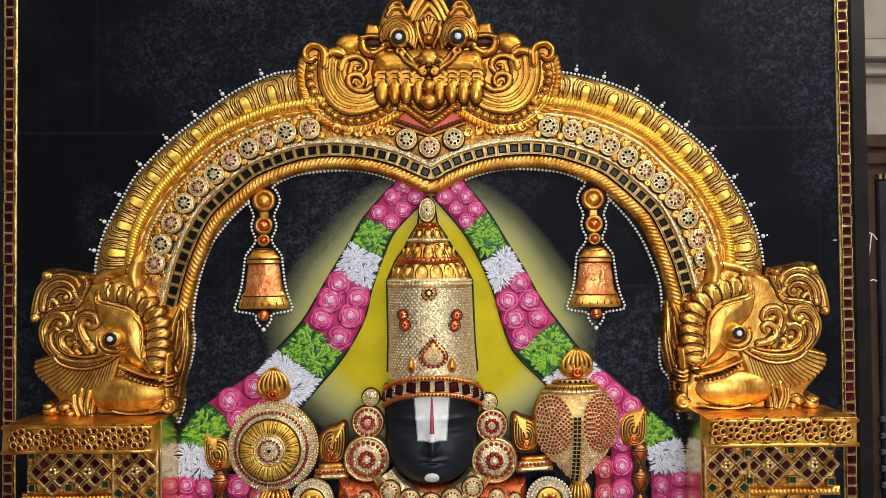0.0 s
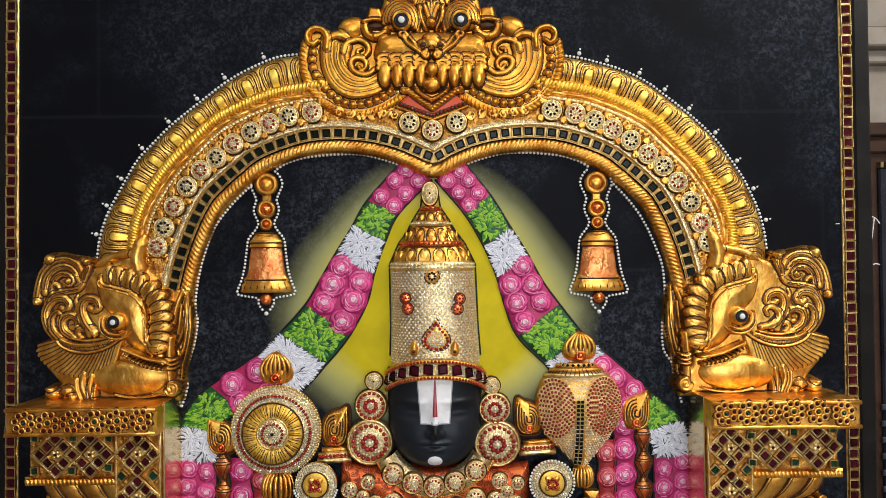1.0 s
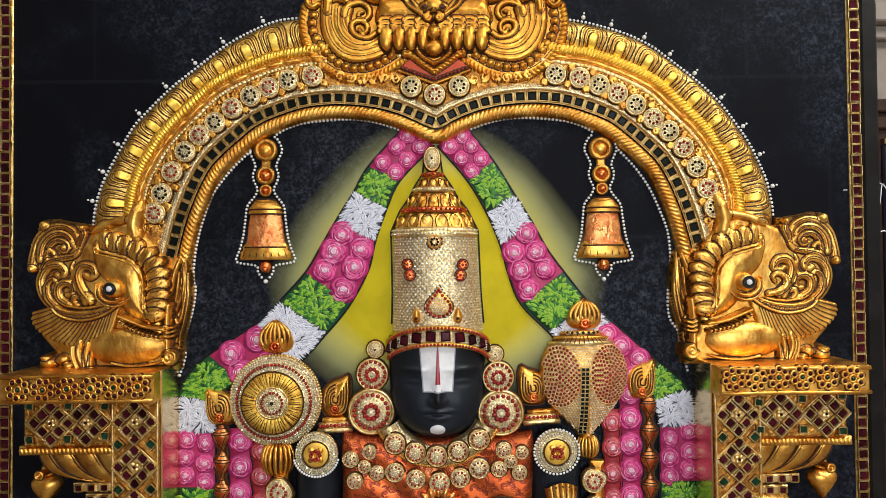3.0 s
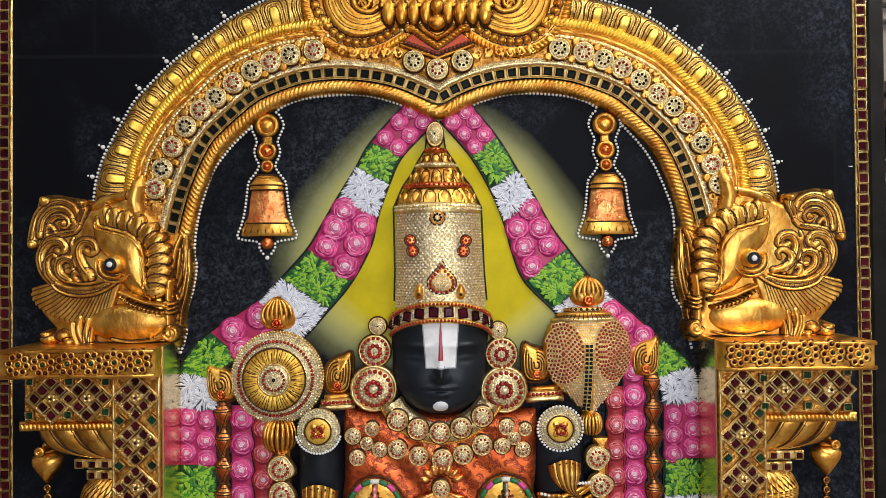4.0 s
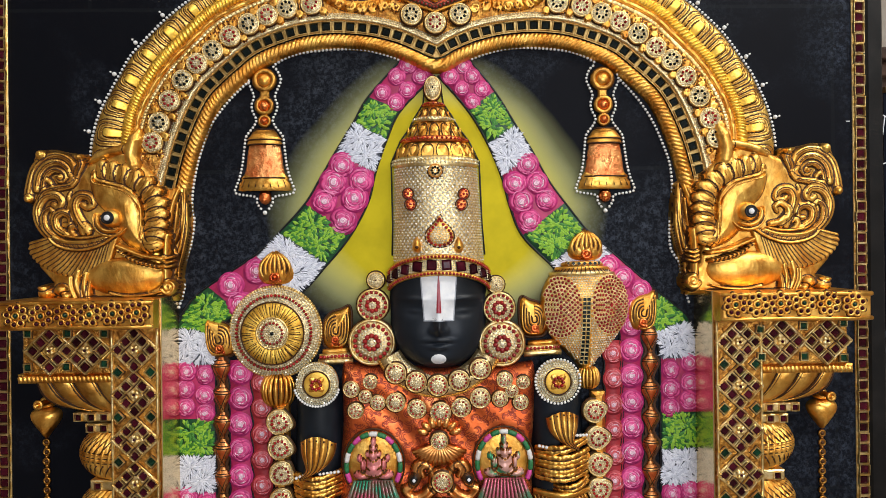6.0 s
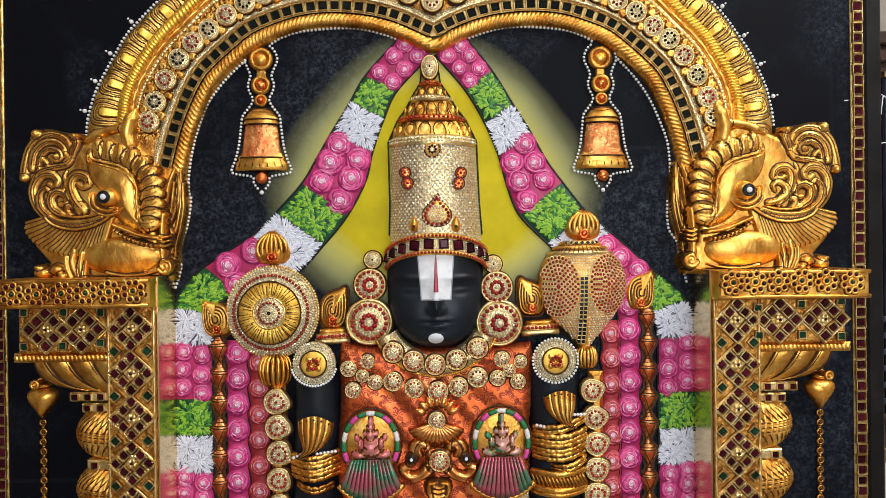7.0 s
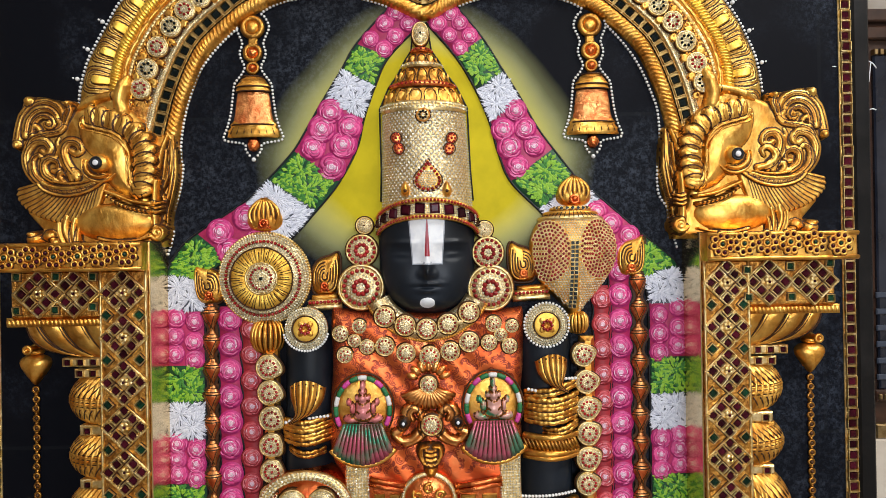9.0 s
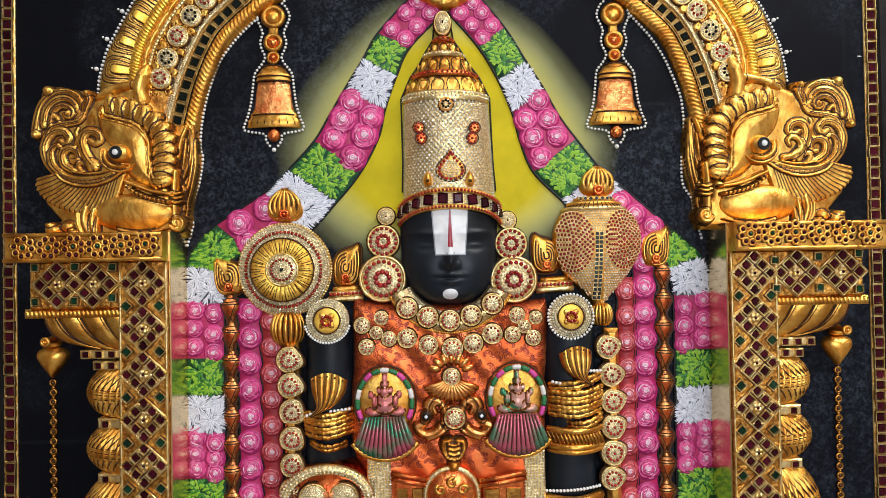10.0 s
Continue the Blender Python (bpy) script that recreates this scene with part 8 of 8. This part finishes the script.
# jewelled hand cover at the lower left
f = thing("jewelled_hand_cover", "domed crystal hand cover with a thick crystal rim", "ornament")
c = (-0.1659, 1.0377)
sh = Shape()
sh.pillow([(c[0] + T(72) * math.cos(a), c[1] - T(14) + T(58) * math.sin(a)) for a in np.linspace(0, 6.283, 30, False)], 0.0, 0.056, 0, 6, (c[0], c[1] - T(14)), 0.4)
part("body", sh, COPPER, f)
sh = Shape()
sh.tube([(c[0] + T(70) * math.cos(a), c[1] - T(12) + T(52) * math.sin(a), 0.058) for a in np.linspace(0.1, 3.04, 26)], T(9), 0, 8)
part("rim", sh, GOLD_PALE, f)
sh = Shape()
for k in range(90):
    a = 0.12 + 2.9 * (k // 3) / 29
    rr = (64, 70, 76)[k % 3]
    crystal(sh, c[0] + T(rr) * math.cos(a), c[1] - T(12) + T(rr * 0.75) * math.sin(a), 0.0635 + (0.0015 if rr == 70 else 0), T(3.4), rng)
part("crystal_field", sh, CRYSTAL, f)["kind"] = "stuff"
for dx in (-24, 26):
    piece("medallion", medallion_mesh("medallion", T(25), RUBY_BRIGHT, CRYSTAL, ((0.9, 1, 0.02),), 0.012), c[0] + T(dx), c[1] - T(10), 0.05, f)
for dx in (-58, 58):
    piece("red_medallion", medallion_mesh("medallion", T(11), RUBY_BRIGHT, CRYSTAL, ((0.6, 7, 0.15),), 0.008, COPPER, COPPER), c[0] + T(dx), c[1] - T(4), 0.042, f)

# ---- crystal hangings at the waist ----
for a, b in ([(-0.1171, 1.0790), (-0.0836, 1.0782)], [(0.0952, 1.0821), (0.1259, 1.0814)]):
    f = thing("crystal_hanging", "upright hanging of woven white crystals", "hanging", "crystal hangings")
    sh = Shape()
    sh.box(a[0], b[0], 0.95, a[1], 0.0, 0.030, 0, 0.003)
    part("backing", sh, GOLD_PALE, f)
    sh = Shape()
    j = 0
    while a[1] - T(4 + j * 5.2) > 0.97:
        for i in range(int((b[0] - a[0]) / T(5.2))):
            crystal(sh, a[0] + T(3.6 + i * 5.2), a[1] - T(4 + j * 5.2), 0.030, T(3.2), rng)
        j += 1
    part("crystal_field", sh, CRYSTAL, f)["kind"] = "stuff"


# ---- oval niches with seated figures ----
SKIRT = {0: shade("green_red_pleats", (0.04, 0.25, 0.14), 0.35, 0.5, (0.5, 0.1, 0.15), 28, (0.42, 0.58), 0.3, 200), 1: shade("red_green_pleats", (0.52, 0.11, 0.16), 0.35, 0.5, (0.1, 0.22, 0.13), 28, (0.5, 0.66), 0.3, 200)}
FIG = {0: shade("pink_enamel_statuette", (0.7, 0.26, 0.25), 0.35, 0.3, (0.5, 0.1, 0.1), 70, bump=0.3), 1: shade("pink_green_enamel_statuette", (0.66, 0.36, 0.3), 0.35, 0.3, (0.05, 0.26, 0.12), 34, (0.48, 0.56), bump=0.3)}
WREATH = [shade("wreath_white", (0.72, 0.7, 0.66), 0.5, bump=0.6, bump_scale=400), shade("wreath_green", (0.02, 0.16, 0.05), 0.5, bump=0.6, bump_scale=400), shade("wreath_pink", (0.6, 0.06, 0.3), 0.5, bump=0.6, bump_scale=400)]


def niche(c, kind):
    f = thing("oval_niche", "oval gold niche with a flower wreath and a pleated skirt", "niche", "oval niches")
    sh = Shape()
    sh.pillow([(c[0] + T(52) * math.cos(a), c[1] + T(59) * math.sin(a)) for a in np.linspace(0, 6.283, 32, False)], 0.024, 0.034, 0, 4, c, 0.3)
    part("back_plate", sh, GOLD, f)
    order = [0, 1, 2, 1, 0, 1, 2]
    total = 13
    for k in range(total):
        a0 = radians(-32 + 244 * k / total)
        a1 = radians(-32 + 244 * (k + 1) / total)
        sh = Shape()
        pts = [(c[0] + T(46) * math.cos(a0 + (a1 - a0) * t), c[1] + T(54) * math.sin(a0 + (a1 - a0) * t), 0.036) for t in np.linspace(0.02, 0.98, 6)]
        sh.tube(pts, [T(3.8), T(4.7), T(4.1), T(4.7), T(4.1), T(3.6)], 0, 7)
        part("wreath_piece", sh, WREATH[order[abs(k - 6) % 4]], f)
    # pleats
    n = 13
    for k in range(n):
        a0 = radians(-140 + 100 * k / (n - 1))
        sh = Shape()
        base = (c[0] + T(30) * (k / (n - 1) * 2 - 1), c[1] - T(24))
        tip = (c[0] + T(61) * math.cos(a0), c[1] - T(34) + T(58) * math.sin(a0))
        sh.tube([(base[0] + (tip[0] - base[0]) * t, base[1] + (tip[1] - base[1]) * t, 0.040 + 0.004 * math.sin(t * 3.1)) for t in np.linspace(0, 1, 6)], [T(3.0 + 3.6 * t) for t in np.linspace(0, 1, 6)], 0, 7)
        part("pleat", sh, SKIRT[kind], f)
    sh = Shape()
    for k in range(n - 1):
        a0 = radians(-140 + 100 * (k + 0.5) / (n - 1))
        base, tip = (c[0] + T(30) * ((k + 0.5) / (n - 1) * 2 - 1), c[1] - T(24)), (c[0] + T(60) * math.cos(a0), c[1] - T(34) + T(57) * math.sin(a0))
        sh.tube([(base[0] + (tip[0] - base[0]) * t, base[1] + (tip[1] - base[1]) * t, 0.0435 + 0.004 * math.sin(t * 3.1)) for t in np.linspace(0, 1, 4)], T(0.9), 0, 4)
    edge = [(c[0] + T(53) * math.cos(a), c[1] + T(61) * math.sin(a), 0.031) for a in np.linspace(-0.6, 3.74, 40)]
    sh.tube(edge, T(1.6), 0, 5)
    part("contour_drawing", sh, INK, f, "dark painted contour lines")
    sh = Shape()
    rim = [(c[0] + T(66) * math.cos(radians(a)), c[1] - T(32) + T(63) * math.sin(radians(a)), 0.040) for a in np.linspace(-146, -34, 20)]
    sh.tube(rim, T(5), 0, 7)
    part("gold_hem", sh, GOLD, f)
    # the seated figure, one plain form
    r = Relief(c[0] - T(46), c[0] + T(46), c[1] - T(30), c[1] + T(54), 0.0012)
    for dx, dz, rx, rz, hh in ((0, -17, 33, 8, 0.010), (-20, -16, 15, 8, 0.013), (20, -16, 15, 8, 0.013), (0, -4, 17, 15, 0.015), (0, 7, 14, 12, 0.014), (0, 20, 9, 10, 0.017), (-10, 20, 4, 6, 0.012), (10, 20, 4, 6, 0.012), (0, 31, 8, 5, 0.014), (0, 40, 5, 10, 0.012), (-18, 2, 5, 12, 0.012), (18, 2, 5, 12, 0.012), (-24, 12, 5, 7, 0.009), (24, 12, 5, 7, 0.009)):
        r.blob((c[0] + T(dx), c[1] + T(dz)), T(rx), T(rz), 0.032, hh, 0, 0, 1, 0.0009)
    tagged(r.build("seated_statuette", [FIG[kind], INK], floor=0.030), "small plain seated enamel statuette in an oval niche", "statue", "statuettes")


niche((-0.0907, 1.1503), 0)
niche((0.0878, 1.1513), 1)

# ---- pendant, scrolls and buckle between the niches ----
RED_GOLD = shade("red_gold", (0.9, 0.42, 0.13), 0.3, 1.0, (0.68, 0.25, 0.06), 60, bump=0.4)
f = thing("leaf_pendant", "gold leaf-fringed pendant with a red-dotted medallion", "pendant")
c = (-0.0004, 1.1827)
for k in range(13):
    a = radians(-155 + 130 * k / 12)
    sh = Shape()
    tip = (c[0] + T(50) * math.cos(a), c[1] - T(4) + T(38) * math.sin(a))
    sh.tube([(c[0] + (tip[0] - c[0]) * t, c[1] - T(4) + (tip[1] - c[1] + T(4)) * t, 0.034 + 0.004 * math.sin(3 * t)) for t in (0.15, 0.4, 0.7, 1.0)], [T(2), T(4.0), T(5.4), T(4.5)], 0, 6)
    part("leaf", sh, RED_GOLD, f)
for k in range(7):
    a = radians(20 + 140 * k / 6)
    sh = Shape()
    sh.dome(c[0] + T(30) * math.cos(a), c[1] + T(4) + T(26) * math.sin(a), 0.028, T(12), T(7), 0.006, 0, 10, 3, a)
    part("leaf", sh, RED_GOLD, f)
piece("medallion", MED[15], *c, 0.036, f)
f = Relief((-0.0539, 1.1142)[0], (0.0523, 1.1120)[0], (-0.0018, 1.0527)[1], (0.0001, 1.1660)[1], 0.0011)
ctr = (0.0015, 1.1279)
for m in (-1, 1):
    fx = lambda pts: [(ctr[0] + m * T(a), ctr[1] + T(b)) for a, b in pts]
    f.stroke(fx(((14, 8), (20, 24), (34, 30), (44, 20), (42, 4), (52, -10), (62, -16), (50, -28), (34, -26), (22, -16))), T(9), 0.026, 0.014)
    f.stroke(fx(((30, 8), (34, 18), (28, 26))), T(6), 0.026, 0.014)
    f.stroke(fx(((12, -20), (26, -30), (44, -36))), T(6), 0.026, 0.012)
    f.blob(fx(((48, 2),))[0], T(10), T(11), 0.028, 0.014)
    f.blob(fx(((47, 3),))[0], T(7), T(7), 0.040, 0.003, 0, 2)
    f.blob(fx(((47, 3),))[0], T(2.6), T(2.6), 0.0432, 0.001, 0, 3, None)
f.blob(ctr, T(24), T(24), 0.026, 0.014)
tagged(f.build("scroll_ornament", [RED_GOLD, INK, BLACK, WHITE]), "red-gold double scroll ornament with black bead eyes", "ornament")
f = thing("round_medallion", "round crystal medallion with a red stone ring", "medallion")
piece("medallion", MED17, *(0.0030, 1.1281), 0.040, f)
f = Relief((-0.0241, 1.0834)[0], (0.0290, 1.0822)[0], (-0.0019, 1.0482)[1], (-0.0010, 1.1040)[1], 0.0011)
c = (0.0008, 1.0866)
f.sheet(spline([(c[0] + T(a), c[1] + T(b)) for a, b in ((0, 21), (20, 18), (26, 4), (18, -14), (8, -28), (-8, -28), (-18, -14), (-26, 4), (-20, 18))], 3, True), 0.026, 0.014, 0.008)
for b in (8, 0, -8, -16):
    f.stroke([(c[0] - T(8), c[1] + T(b)), (c[0], c[1] + T(b - 2)), (c[0] + T(8), c[1] + T(b))], T(4), 0.036, 0.008)
for m in (-1, 1):
    f.stroke([(c[0] + m * T(a), c[1] + T(b)) for a, b in ((6, 14), (16, 12), (18, 0), (12, -14))], T(4), 0.036, 0.007)
f.blob((c[0], c[1] - T(31)), T(13), T(12), 0.028, 0.016)
tagged(f.build("carved_hood", [GOLD, INK]), "gold carved snake hood ornament above the buckle", "ornament")
f = thing("round_buckle", "round copper buckle with a crystal rim and scrollwork", "buckle")
c = (-0.0025, 1.0244)
sh = Shape()
sh.dome(*c, 0.026, T(50), T(50), 0.016, 0, 30, 4)
part("plate", sh, COPPER, f)
sh = Shape()
sh.torus(*c, 0.036, T(45), T(5), 0, 32, 7)
part("rim", sh, GOLD_PALE, f)
sh = Shape()
for i in range(64):
    a = 2 * math.pi * i / 64
    crystal(sh, c[0] + T(45) * math.cos(a), c[1] + T(45) * math.sin(a), 0.040, T(2.6), rng)
part("crystal_field", sh, CRYSTAL, f)["kind"] = "stuff"
for k in range(6):
    a = k * math.pi / 3 + 0.5
    sh = Shape()
    p = (c[0] + T(22) * math.cos(a), c[1] + T(22) * math.sin(a))
    sh.tube([(x, z, 0.042) for x, z in spiral(p, T(9), T(3), 1.1, 60 * k, 10)], T(3.2), 0, 6)
    part("scroll", sh, GOLD, f)
# belt panels
for (a, b), up in (([(-0.0799, 1.0499), (-0.0383, 1.0490)], -1), ([(0.0375, 1.0473), (0.0952, 1.0461)], 1)):
    f = thing("belt_panel", "copper belt panel with sunken rectangles and a raised rail", "belt", "belt panels")
    sh = Shape()
    sh.box(a[0], b[0], 0.99, a[1] - T(4), 0.024, 0.034, 0, 0.003)
    part("plate", sh, COPPER, f)
    for dz in (0, -9):
        sh = Shape()
        sh.tube([(a[0] - T(4), a[1] + T(dz - up * 6), 0.036), ((a[0] + b[0]) / 2, a[1] + T(dz), 0.038), (b[0] + T(4), a[1] + T(dz + up * 6), 0.036)], T(5), 0, 7)
        part("rail", sh, COPPER, f)
    for k in range(2):
        w = (b[0] - a[0]) / 2
        sh = Shape()
        sh.box(a[0] + w * k + w * 0.15, a[0] + w * k + w * 0.85, 1.0, a[1] - T(20), 0.034, 0.0365, 0, 0.002)
        part("raised_panel", sh, GOLD_DARK, f)


# ---- what shows past the frame's right edge ----
BACK = 1.35


def box_part(name, x0, x1, y0, y1, z0, z1, mat, parent=None, label="", edge=0.003):
    s = Shape()
    s.box(x0, x1, z0, z1, FACE - y1, FACE - y0, 0, edge)
    return part(name, s, mat, parent, label)


Z_LOW = 1.8555
slab("wall_pier", 0.8, 1.9, BACK + 0.02, 1.62, Z_LOW, 3.0, PIER_PAINT, "beige painted wall above the dark cabinet", "wall")
beam = thing("wall_moulding", "beige moulded rail across the wall", "moulding", kind="structure")
box_part("rail", 0.8, 1.9, BACK - 0.03, BACK + 0.02, 2.007, 2.046, PIER_PAINT, beam)
box_part("lower_rail", 0.8, 1.9, BACK - 0.004, BACK + 0.02, 1.979, 2.006, PIER_PAINT, beam)
# a dark strip stands for the open gap, its shade given by colour
box_part("groove", 0.8, 1.9, BACK - 0.002, BACK + 0.02, 2.047, 2.057, DARK_WOOD, beam)

cab = thing("dark_cabinet", "tall dark wooden cabinet with a dark glass door", "cabinet")
GLASS = shade("dark_glass", (0.012, 0.014, 0.022), 0.06, 0.0, (0.03, 0.034, 0.05), 7, (0.4, 0.7), specular=0.6)
BRASS = shade("dull_brass", (0.45, 0.33, 0.16), 0.4, 1.0, (0.3, 0.2, 0.09), 120)
Z_GLASS = (0.9357, 1.7591)[1]
Z_BAND, Z_BASE = (0.9284, 1.0630)[1], (0.9264, 0.9624)[1]
XG = (0.9324, 1.6620)[0]
box_part("body", 0.8, 1.9, BACK + 0.01, 1.6, Z_BASE, Z_LOW, DARK_WOOD, cab)
box_part("cornice", 0.8, 1.9, BACK - 0.01, BACK + 0.01, Z_LOW - 0.03, Z_LOW - 0.004, DARK_WOOD, cab)
box_part("cornice", 0.8, 1.9, BACK - 0.004, BACK + 0.01, Z_LOW - 0.065, Z_LOW - 0.038, DARK_WOOD, cab)
box_part("door", XG, 1.7, BACK + 0.002, BACK + 0.01, Z_BAND, Z_GLASS, GLASS, cab, "dark reflecting glass pane")
for k in range(14):
    box_part("dentil", XG + 0.012 * k, XG + 0.012 * k + 0.008, BACK - 0.002, BACK + 0.01, Z_GLASS, Z_GLASS + 0.012, BRASS, cab, "small brass tooth", 0.001)
for k in range(6):
    z = Z_BAND + 0.02 + 0.034 * k
    box_part("shelf_edge", XG - 0.006, 1.7, BACK - 0.002, BACK + 0.002, z, z + 0.012, shade("blue_grey_slat", (0.05, 0.06, 0.085), 0.3), cab, "blue-grey glossy slat")
box_part("brass_band", 0.92, 1.7, BACK - 0.004, BACK + 0.01, Z_BAND - 0.026, Z_BAND, DARK_WOOD, cab)
for k in range(30):
    box_part("stud", 0.925 + 0.011 * k, 0.925 + 0.011 * k + 0.007, BACK - 0.008, BACK - 0.004, Z_BAND - 0.019, Z_BAND - 0.008, BRASS, cab, "", 0.0015)
box_part("brass_band", 0.92, 1.7, BACK - 0.004, BACK + 0.01, Z_BASE, Z_BASE + 0.03, BRASS, cab)
slab("wall_plinth", 0.8, 1.9, BACK - 0.004, 1.6, 0.0, Z_BASE - 0.001, PLASTER, "grey beige plinth under the dark cabinet", "wall")

# small white dash on the board's paint
sc_ = Shape()
sc_.box((0.5889, 1.6219)[0], (0.5947, 1.6219)[0], (0.5914, 1.6211)[1], (0.5914, 1.6224)[1], 0.0, 0.0006, 0, 0.0002)
tagged(link("paint_chip", sc_, WHITE), "tiny white dash on the dark paint", "chip")

# loose white wire at the frame's edge
wire = thing("white_wire", "thin loose white wire looped at the frame's edge", "wire")
for pts in ([(0.6413, 1.6331), (0.6488, 1.6330), (0.6562, 1.6296), (0.6618, 1.6221)], [(0.6537, 1.6305), (0.6498, 1.6007), (0.6439, 1.5611)], [(0.6397, 1.5595), (0.6472, 1.5603), (0.6547, 1.5627), (0.6605, 1.5610)]):
    sh = Shape()
    sh.tube([(x, z, -0.012) for x, z in spline(pts, 5)], 0.0009, 0, 6)
    part("strand", sh, WHITE, wire)
